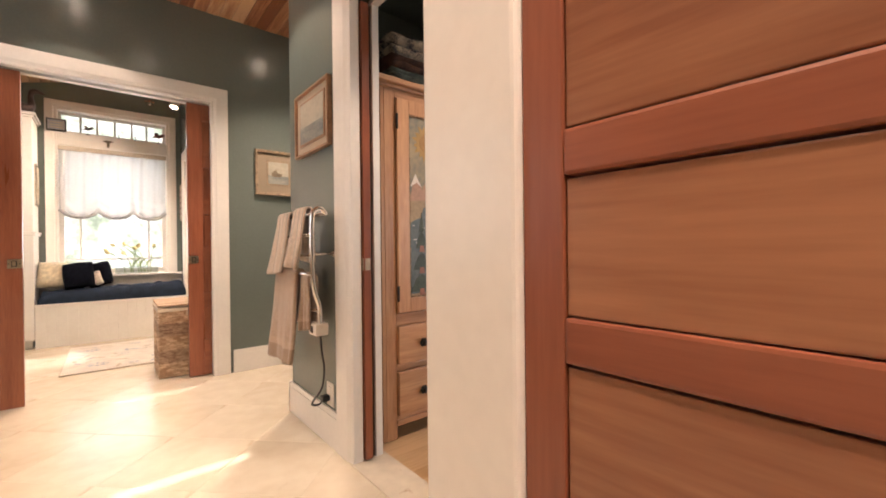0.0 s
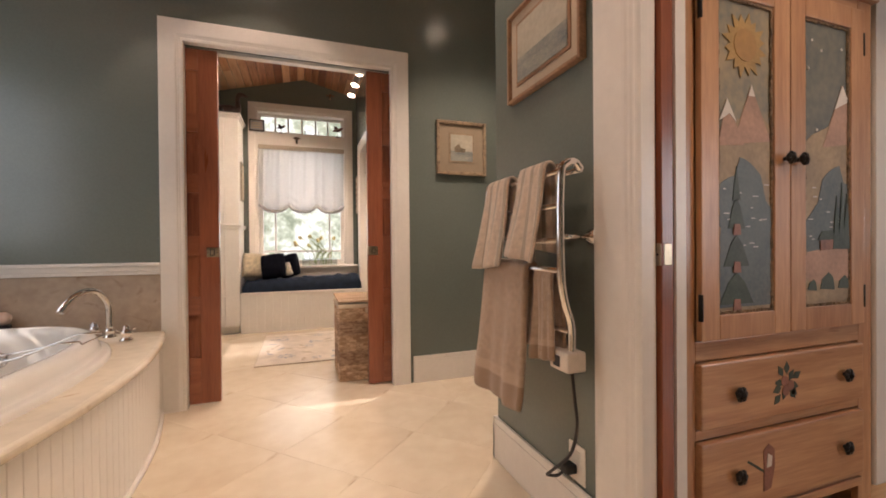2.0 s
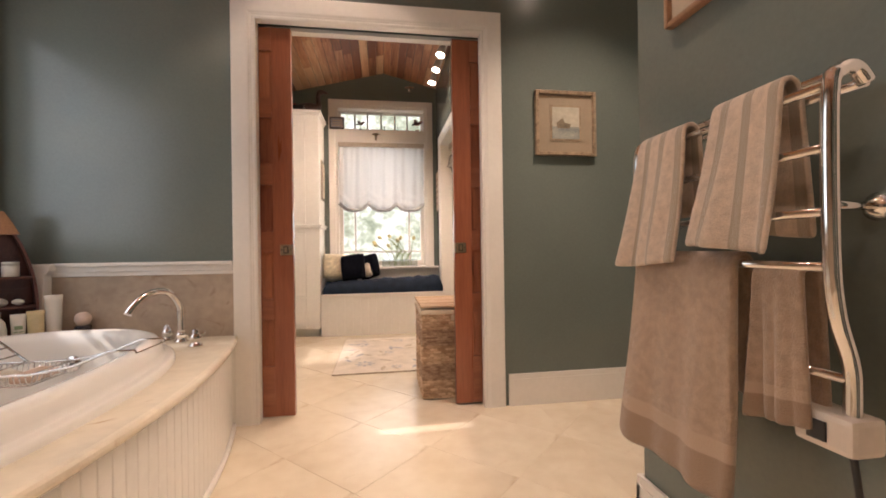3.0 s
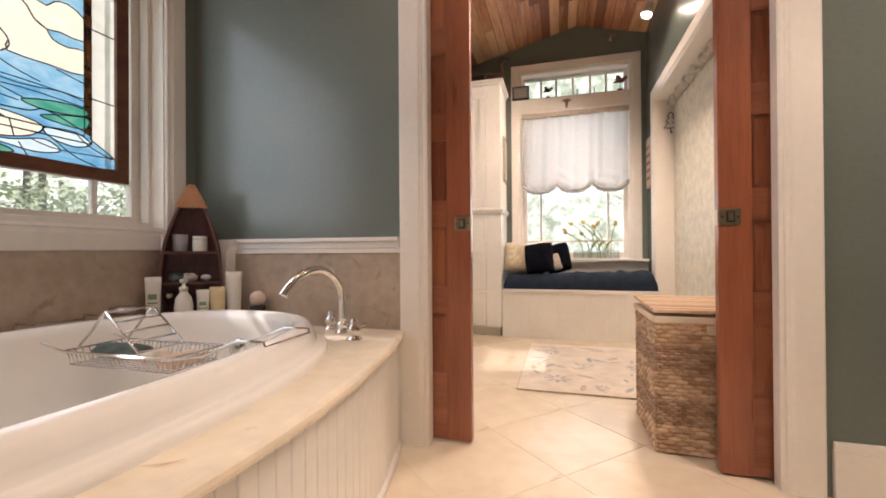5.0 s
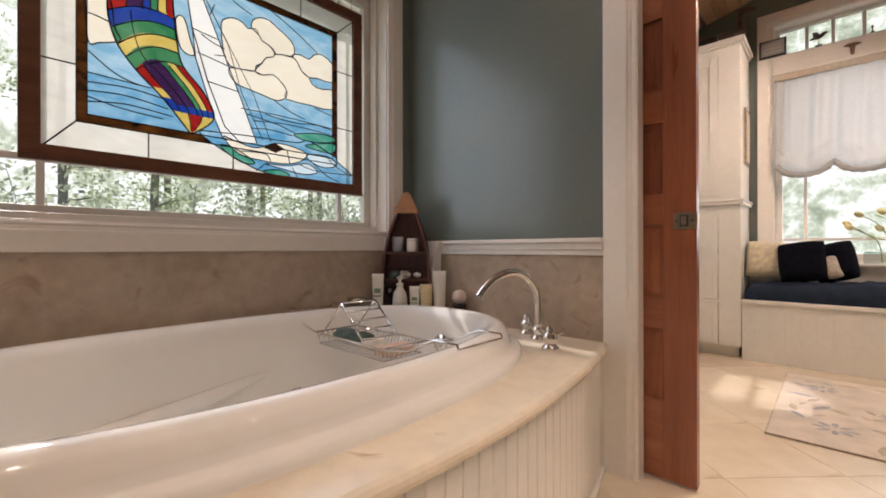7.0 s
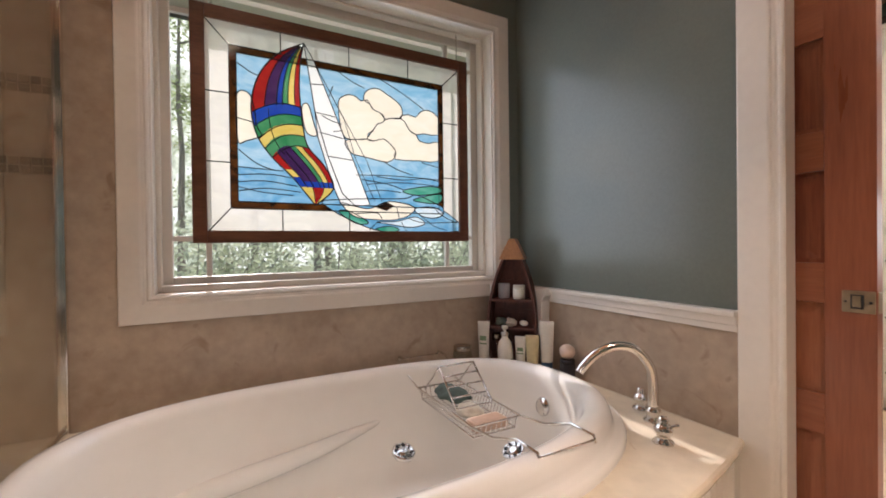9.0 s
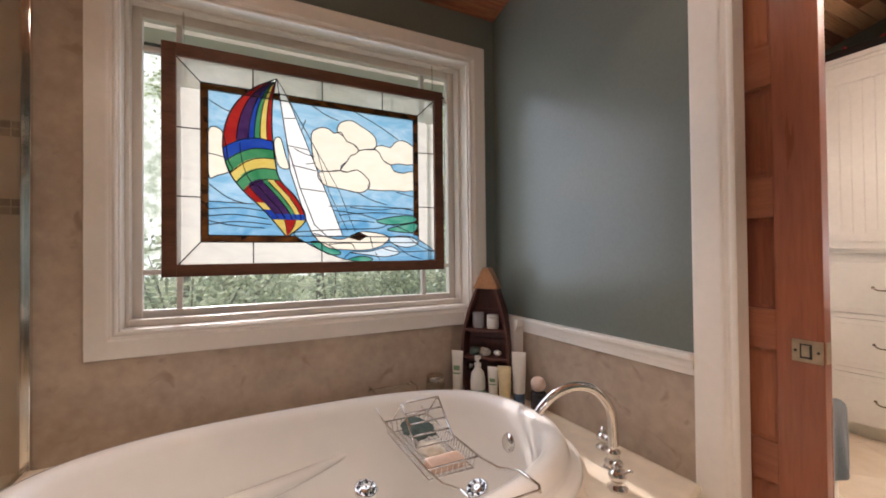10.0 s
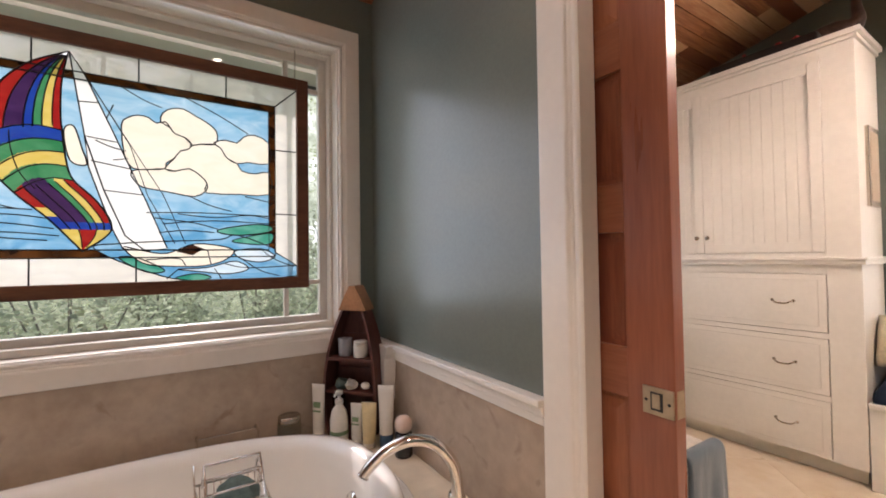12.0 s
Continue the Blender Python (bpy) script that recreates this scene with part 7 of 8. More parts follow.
for i in range(n + 1):
    row = []
    for j in range(m + 1):
        u, v = i / n, j / m
        x, y = -0.385 + u * (CX1 - 0.01 + 0.385), CY - 0.002 + v * (CN - 0.125 - CY + 0.03)
        edge = min(1, (min(u, 1 - u) / 0.03 + 0.2)) * min(1, (min(v, 1 - v) / 0.12 + 0.15))
        h = 0.112 + 0.045 * u
        z = 0.455 + h * (edge ** 0.5) + 0.024 * noise.noise(Vector((u * 7, v * 3, 2))) * edge + 0.022 * noise.noise(Vector((u * 20 + v * 4, v * 5, 5))) * edge
        row.append(bm.verts.new((x, y - 0.012 * math.sin(math.pi * min(1, edge)) * (1 if v < 0.2 else 0), z)))
    rows.append(row)
low = [[bm.verts.new((r[j].co.x, r[j].co.y, 0.454)) for j in range(m + 1)] for r in rows]
for i in range(n):
    for j in range(m):
        bm.faces.new((rows[i][j], rows[i + 1][j], rows[i + 1][j + 1], rows[i][j + 1])).smooth = True
for i in range(n):
    for j in (0, m):
        bm.faces.new((rows[i][j], rows[i + 1][j], low[i + 1][j], low[i][j])).smooth = True
for j in range(m):
    for i in (0, n):
        bm.faces.new((rows[i][j], rows[i][j + 1], low[i][j + 1], low[i][j])).smooth = True
tagged(part("seat_cushion", bm, NAVY), "dark navy seat cushion on the window seat", "cushion")
FLEECE = material("cream_fleece", (0.78, 0.68, 0.48), 0.95, var=0.18, scale=40, bump=0.8, depth=0.012, sheen=0.5)
NAVYP = material("navy_pillow_fabric", (0.006, 0.007, 0.012), 0.95, var=0.3, scale=40, bump=0.3, ior=1.15)
PATCH = material("pale_pillow_patch", (0.52, 0.46, 0.38), 0.85, var=0.2, scale=40)
pillow("throw_pillow", "fluffy cream pillow on the window seat", (-0.245, 6.15, 0.742), (0.175, 0.155, 0.085), (-14, 4, 8), FLEECE, 2)
pillow("throw_pillow", "dark navy pillow leaning on the cream pillow", (-0.065, 6.05, 0.735), (0.145, 0.155, 0.085), (-16, -8, -10), NAVYP, 6)
pillow("throw_pillow", "dark navy pillow with a pale patch", (0.105, 6.13, 0.735), (0.125, 0.15, 0.07), (-18, -16, -20), NAVYP, 9)
pillow("pillow_patch", "pale knitted patch pillow between navy pillows", (0.095, 6.055, 0.70), (0.045, 0.085, 0.045), (-18, -22, -20), PATCH, 12)

# balloon shade of the closet window
LINEN_M = bpy.data.materials.new("sheer_linen")
LINEN_M.use_nodes = True
nt = LINEN_M.node_tree
nt.nodes.remove(nt.nodes["Principled BSDF"])
tcn, nz = nt.nodes.new("ShaderNodeTexCoord"), nt.nodes.new("ShaderNodeTexNoise")
nz.inputs["Scale"].default_value, nz.inputs["Detail"].default_value = 60, 3
nt.links.new(tcn.outputs["Object"], nz.inputs["Vector"])
rp = nt.nodes.new("ShaderNodeValToRGB")
rp.color_ramp.elements[0].color, rp.color_ramp.elements[1].color = (0.50, 0.49, 0.475, 1), (0.585, 0.575, 0.56, 1)
nt.links.new(nz.outputs["Fac"], rp.inputs["Fac"])
tl, df = nt.nodes.new("ShaderNodeBsdfTranslucent"), nt.nodes.new("ShaderNodeBsdfDiffuse")
mx = nt.nodes.new("ShaderNodeMixShader")
mx.inputs[0].default_value = 0.55
for s in (tl, df):
    nt.links.new(rp.outputs["Color"], s.inputs["Color"])
nt.links.new(tl.outputs[0], mx.inputs[1])
nt.links.new(df.outputs[0], mx.inputs[2])
nt.links.new(mx.outputs[0], nt.nodes["Material Output"].inputs["Surface"])


HEADER_M = material("doubled_linen", (0.52, 0.44, 0.345), 0.9, var=0.12, scale=40, bump=0.3)


def balloon_shade(label, axis, face, u0, u1, ztop, zbot, swags, seed, group=""):
    """A gathered shade whose hem is drawn up in swags; hangs in front of face towards the room (-)."""
    sh = thing("balloon_shade", label, "window shade", group)
    bm = bmesh.new()
    n, m = 72, 30
    rows = []
    for i in range(n + 1):
        u = i / n
        s = u * swags
        scallop = abs(math.sin(math.pi * s))
        hem = zbot + 0.085 * (1 - scallop) ** 1.5
        row = []
        for j in range(m + 1):
            v = j / m
            z = ztop + (hem - ztop) * v
            fold = 0.017 * math.sin(u * 47 + seed + 1.4 * math.sin(u * 9)) * (0.5 + 0.5 * v) + 0.011 * math.sin(u * 23 + 2 * seed) + 0.006 * math.sin(u * 83 + v * 2)
            puff = 0.065 * math.exp(-((v - 0.93) / 0.06) ** 2) * (0.35 + 0.65 * scallop) + (0.026 + 0.012 * math.sin(u * 31)) * math.exp(-((v - 0.83 - 0.03 * math.sin(u * 14)) / 0.035) ** 2)
            d = face - 0.02 - fold - puff
            w = u0 + (u1 - u0) * u + 0.012 * v * (0.5 - u)
            row.append(bm.verts.new((d, w, z) if axis == "x" else (w, d, z)))
        rows.append(row)
    for i in range(n):
        for j in range(m):
            bm.faces.new((rows[i][j], rows[i + 1][j], rows[i + 1][j + 1], rows[i][j + 1])).smooth = True
    part("cloth", bm, LINEN_M, sh, "sheer white linen")
    bm = bmesh.new()
    pts = []
    for i in range(n + 1):
        u = i / n
        sc = abs(math.sin(math.pi * u * swags))
        z = zbot + 0.085 * (1 - sc) ** 1.5 + 0.004
        d = face - 0.045 - 0.02 * sc
        w = u0 + (u1 - u0) * u + 0.012 * (0.5 - u)
        pts.append((d, w, z) if axis == "x" else (w, d, z))
    tube(bm, pts, [0.016 + 0.008 * abs(math.sin(i * 0.9 + seed)) for i in range(n + 1)], 8)
    part("gathered_hem", bm, LINEN_M, sh)
    rod = boxes((face - 0.035, face - 0.015, u0 - 0.005, u1 + 0.005, ztop - 0.045, ztop + 0.006), bevel=0.003) if axis == "x" else boxes((u0 - 0.005, u1 + 0.005, face - 0.050, face - 0.015, ztop - 0.045, ztop + 0.006), bevel=0.006)
    part("header", rod, HEADER_M, sh, "doubled tan header tape")
    return sh


west_shade = balloon_shade("sheer white balloon shade on the small closet window", "x", 0.0, 0.0, 0.66, 2.03, 1.30, 2, 0.6)
west_shade.matrix_basis = pose(XW - 0.045, 5.47, 0, 0, 0, 180)
balloon_shade("sheer white balloon shade half drawn over the closet window", "y", CN - 0.005, -0.235, 0.765, 2.19, 1.385, 3, 1.3)

# woven hamper
WEAVE_L = material("pale_water_hyacinth", (0.52, 0.35, 0.21), 0.7, var=0.25, scale=30, bump=0.4, random=0.5, dark=(0.44, 0.27, 0.155), light=(0.76, 0.57, 0.38))
LINER = material("cream_liner_cloth", (0.72, 0.62, 0.48), 0.85, var=0.06)
hamper = thing("laundry_hamper", "woven seagrass laundry hamper with a cloth liner and lid", "hamper")
hx0, hx1, hy0, hy1, hh = 0.478, 0.86, 3.885, 4.31, 0.525
part("core", boxes((hx0 + 0.014, hx1 - 0.014, hy0 + 0.014, hy1 - 0.014, 0.004, hh)), material("hamper_core", (0.36, 0.23, 0.135), 0.9, var=0.2), hamper)
WEAVE_D = material("dark_water_hyacinth", (0.34, 0.215, 0.135), 0.75, var=0.25, scale=30, bump=0.4, random=0.4, dark=(0.30, 0.18, 0.11), light=(0.56, 0.40, 0.27))
# bands of thick pale ropes and of thin darker ones, from the bottom up: band height, row pitch, strand length, thin or not
BANDS = [(0.112, 0.016, 0.046, False), (0.098, 0.0109, 0.032, True), (0.112, 0.016, 0.046, False), (0.098, 0.0109, 0.032, True), (0.100, 0.0167, 0.046, False)]
for side in range(4):
    L = (hx1 - hx0) if side % 2 == 0 else (hy1 - hy0)
    meshes = {False: bmesh.new(), True: bmesh.new()}
    z0, r = 0.004, 0
    wob = random.Random(40 + side)
    for height, pitch, strand, thin in BANDS:
        bm = meshes[thin]
        for q in range(round(height / pitch)):
            z = z0 + (q + 0.5) * pitch
            n = round(L / strand)
            for k in range(n + 1):
                a = (k + (0.5 if r % 2 else 0.0)) * L / n
                if a > L:
                    continue
                w, h, o = L / n * 0.60, pitch * 0.60, wob.uniform(0.0, 0.003)
                dz = wob.uniform(-0.1, 0.1) * pitch
                outer = []
                for t in range(8):
                    ang = 2 * math.pi * t / 8
                    p, zz = min(max(a + w * math.cos(ang), 0.0), L), z + dz + h * math.sin(ang)
                    outer.append(bm.verts.new({0: (hx0 + p, hy0 + 0.007, zz), 1: (hx1 - 0.007, hy0 + p, zz), 2: (hx0 + p, hy1 - 0.007, zz), 3: (hx0 + 0.007, hy0 + p, zz)}[side]))
                tops = []
                for f in (-0.5, 0.5):
                    p = min(max(a + f * w, 0.0), L)
                    tops.append(bm.verts.new({0: (hx0 + p, hy0 - o, z + dz), 1: (hx1 + o, hy0 + p, z + dz), 2: (hx0 + p, hy1 + o, z + dz), 3: (hx0 - o, hy0 + p, z + dz)}[side]))
                for t in range(8):
                    c = tops[1] if t in (0, 1, 6, 7) else tops[0]
                    bm.faces.new((outer[t], outer[(t + 1) % 8], c)).smooth = True
                bm.faces.new((outer[2], tops[0], tops[1]))
                bm.faces.new((outer[6], tops[1], tops[0]))
            r += 1
        z0 += height
    part("woven_side", meshes[False], WEAVE_L, hamper, kind="stuff")
    part("woven_band", meshes[True], WEAVE_D, hamper, "thin darker woven bands", kind="stuff")
bm = boxes((hx0 - 0.006, hx1 + 0.006, hy0 - 0.006, hy1 + 0.006, hh - 0.006, hh + 0.022), bevel=0.006)
part("liner_rim", bm, LINER, hamper, "folded cream cloth liner")
n = 34
for k in range(n):
    w = (hy1 - hy0 + 0.02) / n
    y0 = hy0 - 0.004 + k * w
    zt = hh + 0.034 + 0.012 * (k / n)
    part("lid_slat", boxes((hx0 - 0.004, hx1 + 0.010, y0 + 0.001, y0 + w - 0.001, zt, zt + 0.014), bevel=0.003), WEAVE_L, hamper)
part("handle_slot", boxes((0.66, 0.76, hy0 - 0.007, hy0 - 0.003, hh - 0.045, hh - 0.010), bevel=0.003), LINER, hamper)

# rug
RUGM = material("pale_rug_wool", (0.68, 0.60, 0.51), 0.95, var=0.10, scale=9, bump=0.3, depth=0.004, fine=20)
RUGF = material("grey_rug_motif", (0.42, 0.42, 0.45), 0.95, var=0.2, scale=30, bump=0.3)
RUGT = material("tan_rug_motif", (0.54, 0.45, 0.34), 0.95, var=0.2, scale=30, bump=0.3)
rug = thing("area_rug", "pale wool rug with grey flowers and tan leaves", "rug")
RX0, RX1, RY0, RY1 = -0.125, 0.80, 4.50, 5.70
part("field", boxes((RX0, RX1, RY0, RY1, 0.001, 0.010), bevel=0.003), RUGM, rug)
part("binding", boxes((RX0 - 0.004, RX1 + 0.004, RY0 - 0.006, RY0, 0.001, 0.009), (RX0 - 0.004, RX1 + 0.004, RY1, RY1 + 0.006, 0.001, 0.009), (RX0 - 0.006, RX0, RY0, RY1, 0.001, 0.009), (RX1, RX1 + 0.006, RY0, RY1, 0.001, 0.009)), RUGT, rug)
rnd = random.Random(12)
for fx, fy, fr in ((0.10, 4.74, 0.085), (0.05, 5.42, 0.075), (0.62, 5.10, 0.085), (0.40, 5.55, 0.06), (0.35, 4.62, 0.05), (0.70, 4.70, 0.06), (0.30, 5.08, 0.05)):
    bm = bmesh.new()
    for k in range(8):
        a = 2 * math.pi * k / 8
        c = Vector((fx + 0.6 * fr * math.cos(a), fy + 0.6 * fr * math.sin(a), 0.0112))
        d, e = Vector((math.cos(a), math.sin(a), 0)) * fr * 0.36, Vector((-math.sin(a), math.cos(a), 0)) * fr * 0.17
        bm.faces.new([bm.verts.new(c + q) for q in (-d, e * 0.9 - d * 0.2, d * 0.8 + e * 0.6, d, d * 0.8 - e * 0.6, -e * 0.9 - d * 0.2)])
    part("flower", bm, RUGF, rug)
for k in range(34):
    x, y, a, l = rnd.uniform(RX0 + 0.06, RX1 - 0.06), rnd.uniform(RY0 + 0.06, RY1 - 0.06), rnd.uniform(0, 6.28), rnd.uniform(0.03, 0.07)
    bm = bmesh.new()
    c, d, e = Vector((x, y, 0.0108)), Vector((math.cos(a), math.sin(a), 0)) * l, Vector((-math.sin(a), math.cos(a), 0)) * l * 0.28
    bm.faces.new([bm.verts.new(c + q) for q in (-d, -0.3 * d + e, 0.4 * d + 0.8 * e, d, 0.3 * d - e, -0.4 * d - 0.8 * e)])
    part("leaf_motif", bm, RUGT if k % 3 else RUGF, rug)

# track lights
track = thing("track_light", "white ceiling track with three lit spot heads", "track light")
part("track", boxes((0.845, 0.875, 4.55, 5.72, 2.80, 2.822), bevel=0.004), TRIM, track)
for tx, ty in TRACK:
    bm = bmesh.new()
    tube(bm, [(0.85, ty, 2.80), (0.82, ty, 2.72), (0.79, ty, 2.66)], 0.008, 8)
    part("arm", bm, TRIM, track)
    d = (Vector((0.1, ty - 0.5, 0.3)) - Vector((0.79, ty, 2.66))).normalized()
    bm = bmesh.new()
    lathe(bm, [(0.012, -0.05), (0.026, -0.045), (0.030, -0.01), (0.042, 0.03), (0.046, 0.055), (0.040, 0.055), (0.036, 0.03)], sides=20)
    hd = part("head", bm, TRIM, track)
    hd.matrix_basis = Matrix.Translation((0.79, ty, 2.66)) @ d.to_track_quat("Z", "Y").to_matrix().to_4x4()
    bm = bmesh.new()
    lathe(bm, [(0.0, 0.046), (0.033, 0.044), (0.033, 0.040), (0.0, 0.040)], sides=18)
    part("bulb", bm, LAMPG, hd, "glowing halogen bulb").visible_shadow = False

# gathered cloth under the head of the niche
bm = bmesh.new()
fold_rnd = random.Random(17)
vp = [(CX1 + 0.112 + 0.006 * math.sin(k * 1.7), 4.40 + k * 0.0257, 2.068 + 0.010 * math.sin(k * 0.9)) for k in range(62)]
tube(bm, vp, [0.030 + fold_rnd.uniform(0.0, 0.004) for k in vp], 10)
tagged(part("niche_valance", bm, material("grey_gathered_cloth", (0.50, 0.46, 0.39), 0.9, var=0.3, scale=20, bump=0.4)), "grey gathered cloth under the head of the papered niche", "valance")

# small things round the closet window
BRONZE = material("dark_bronze", (0.10, 0.07, 0.06), 0.5, 0.5, var=0.3, scale=30)
RUST = material("dull_red_metal", (0.22, 0.09, 0.07), 0.5, 0.3, var=0.3)


def bird_figure(name, label, x, y, z, s, mat):
    b = thing(name, label, "figurine", at=(x, y, z))
    bm = bmesh.new()
    tube(bm, curve_points([(-0.5 * s, 0, 0.55 * s), (-0.2 * s, 0, 0.62 * s), (0.1 * s, 0, 0.66 * s), (0.35 * s, 0, 0.85 * s), (0.5 * s, 0, 0.82 * s)], 4), [0.02 * s + 0.13 * s * math.sin(math.pi * (i + 0.6) / 18) for i in range(17)], 8)
    part("body", bm, mat, b)
    for q in (-1, 1):
        bm = bmesh.new()
        prism(bm, [(-0.25 * s, 0.05 * q * s, 0.66 * s), (0.15 * s, 0.05 * q * s, 0.68 * s), (-0.1 * s, 0.30 * q * s, 0.92 * s), (-0.35 * s, 0.34 * q * s, 0.92 * s)], (0, 0, 1), 0.03 * s)
        part("wing", bm, mat, b)
    bm = bmesh.new()
    tube(bm, [(0, 0, 0.55 * s), (0, 0, 0.04 * s)], 0.02 * s, 6)
    lathe(bm, [(0.22 * s, 0), (0.22 * s, 0.03 * s), (0.05 * s, 0.06 * s)], sides=12)
    part("stand", bm, mat, b)
    return b


bird_figure("bird_figurine", "dark bronze bird figurine on the transom ledge", 0.02, 6.345, 2.352, 0.10, BRONZE)
bird_figure("bird_figurine", "reddish metal bird figurine on the transom ledge", 0.695, 6.345, 2.352, 0.13, RUST)
for x in (0.30, 0.46):
    s = thing("ornament", "tiny metal ornament on the transom ledge", "ornament", at=(x, 6.345, 2.352))
    bm = bmesh.new()
    lathe(bm, [(0.012, 0), (0.012, 0.004), (0.003, 0.008), (0.003, 0.03), (0.009, 0.04), (0.0, 0.05)], sides=10)
    part("figure", bm, BRONZE, s)
hookb = thing("wall_hook", "small pewter hook on the window crosspiece", "hook", at=(0.20, CN - 0.022, 2.28))
bm = bmesh.new()
prism(bm, [(-0.05, 0, 0.02), (-0.02, 0, 0.035), (0.02, 0, 0.035), (0.05, 0, 0.02), (0.015, 0, 0.008), (0.01, 0, -0.05), (-0.01, 0, -0.05), (-0.015, 0, 0.008)], (0, -1, 0), 0.008)
part("plate", bm, NICKEL, hookb)
fan = thing("hanging_ornament", "small pale metal angel hanging from the ceiling", "ornament", at=(0.60, 6.25, 2.86))
bm = bmesh.new()
tube(bm, [(0, 0, 0.10), (0, 0, 0.0)], 0.0015, 5)
lathe(bm, [(0.0, 0.0), (0.012, -0.01), (0.008, -0.025), (0.022, -0.07), (0.0, -0.072)], sides=10)
for q in (-1, 1):
    prism(bm, [(0, 0, -0.02), (0.05 * q, 0.01, -0.01), (0.045 * q, 0.01, -0.035)], (0, 1, 0), 0.003)
part("figure", bm, NICKEL, fan)

# tulips in a narrow glass trough on the sill
vase = thing("flower_trough", "narrow glass trough of pale yellow tulips on the sill", "flowers", at=(0.46, 6.318, 0.723))
GLASSV = glass_material("trough_glass", (0.80, 0.84, 0.84), 0.05)
part("trough", boxes((-0.21, 0.21, -0.03, 0.03, 0.0, 0.085), bevel=0.006), GLASSV, vase)
STEM = material("tulip_green", (0.26, 0.33, 0.10), 0.5, var=0.2)
PETAL = material("yellow_petal", (0.74, 0.66, 0.30), 0.5, var=0.15, scale=20)
rnd = random.Random(4)
for k in range(11):
    x0 = rnd.uniform(-0.12, 0.18)
    tip = (x0 + rnd.uniform(-0.24, 0.06), rnd.uniform(-0.07, 0.0), rnd.uniform(0.22, 0.37))
    bm = bmesh.new()
    cp = curve_points([(x0, 0, 0.01), (x0 * 0.9 + tip[0] * 0.1, 0, 0.14), ((x0 + tip[0]) / 2, tip[1] * 0.6, tip[2] - 0.06), tip], 4)
    tube(bm, cp, 0.0035, 6)
    part("stem", bm, STEM, vase)
    if k < 8:
        d = (Vector(cp[-1]) - Vector(cp[-3])).normalized()
        bm = bmesh.new()
        lathe(bm, [(0.004, 0), (0.018, 0.010), (0.022, 0.028), (0.014, 0.050), (0.0, 0.058)], sides=10)
        fl = part("bloom", bm, PETAL, vase)
        fl.matrix_basis = Matrix.Translation(tip) @ d.to_track_quat("Z", "Y").to_matrix().to_4x4()
    if k % 3:
        continue
    bm = bmesh.new()
    l = rnd.uniform(0.10, 0.17)
    a = rnd.choice((-1, 1))
    c = [(x0, 0.004, 0.08), (x0 + a * 0.03, 0.0, 0.08 + l * 0.6), (x0 + a * 0.08, -0.01, 0.08 + l)]
    p = curve_points(c, 4)
    vs = [(bm.verts.new((q.x - 0.010 * math.sin(math.pi * i / 8), q.y, q.z)), bm.verts.new((q.x + 0.010 * math.sin(math.pi * i / 8) + 0.001, q.y + 0.004, q.z))) for i, q in enumerate(p)]
    for (q, w), (e, r) in zip(vs, vs[1:]):
        bm.faces.new((q, w, r, e)).smooth = True
    part("leaf", bm, STEM, vase)

# tree-shaped hook on the niche jamb, picture on the alcove wall
hook = thing("tree_hook", "black wire fir-tree hook on the white jamb", "hook")
zc, xc, yh = 1.90, 1.045, 5.992
out = []
for s in (1, -1):
    pts = [(0.006, 0.085), (0.028, 0.045), (0.012, 0.045), (0.040, 0.0), (0.018, 0.0), (0.052, -0.05), (0.006, -0.05)]
    pts = pts if s == 1 else [(-x, z) for x, z in reversed(pts)]
    out += pts
bm = bmesh.new()
tube(bm, [(xc + x, yh, zc + z) for x, z in out], 0.004, 6, True)
tube(bm, [(xc, yh, zc - 0.05), (xc, yh, zc - 0.085), (xc, yh - 0.02, zc - 0.10), (xc, yh - 0.03, zc - 0.085)], 0.004, 6)
part("wire", bm, IRON, hook)
pst = thing("small_poster", "narrow framed poster with dull red bars", "picture")
part("frame", boxes((CX1 - 0.015, CX1, 6.13, 6.34, 1.38, 1.84), bevel=0.003), GOLD, pst)
part("sheet", boxes((CX1 - 0.018, CX1 - 0.0155, 6.15, 6.32, 1.40, 1.82)), MAT, pst)
for k in range(5):
    part("bar", boxes((CX1 - 0.0195, CX1 - 0.0182, 6.17, 6.30, 1.45 + k * 0.07, 1.48 + k * 0.07)), RUST, pst)
sp = thing("side_picture", "slim grey-framed picture on the cabinet side", "picture")
part("frame", boxes((KX1, KX1 + 0.018, 6.06, 6.26, 1.48, 1.92), bevel=0.004), NICKEL, sp)
part("sheet", boxes((KX1 + 0.018, KX1 + 0.020, 6.085, 6.235, 1.51, 1.89)), MAT, sp)

# things on top of the cabinet
KTOP = KT + 0.001
tray = thing("serving_tray", "long dark tray with red berries on the cabinet top", "tray")
part("tray_body", boxes((-1.10, -0.55, CY - 0.01, CY + 0.22, KTOP, KTOP + 0.055), bevel=0.012), material("dark_lacquer", (0.015, 0.013, 0.013), 0.4, var=0.3), tray)
rnd = random.Random(3)
bm = bmesh.new()
for k in range(30):
    x = rnd.uniform(-0.92, -0.60)
    bmesh.ops.create_icosphere(bm, subdivisions=1, radius=rnd.uniform(0.008, 0.015), matrix=Matrix.Translation((x, CY + rnd.uniform(0.0, 0.16), KTOP + 0.062)))
part("berries", bm, material("red_berry", (0.32, 0.03, 0.03), 0.4, var=0.2), tray, kind="stuff")
goose = thing("decoy_goose", "dark wooden decoy goose on the cabinet top", "figurine", at=(-0.50, 6.12, KTOP))
bm = bmesh.new()
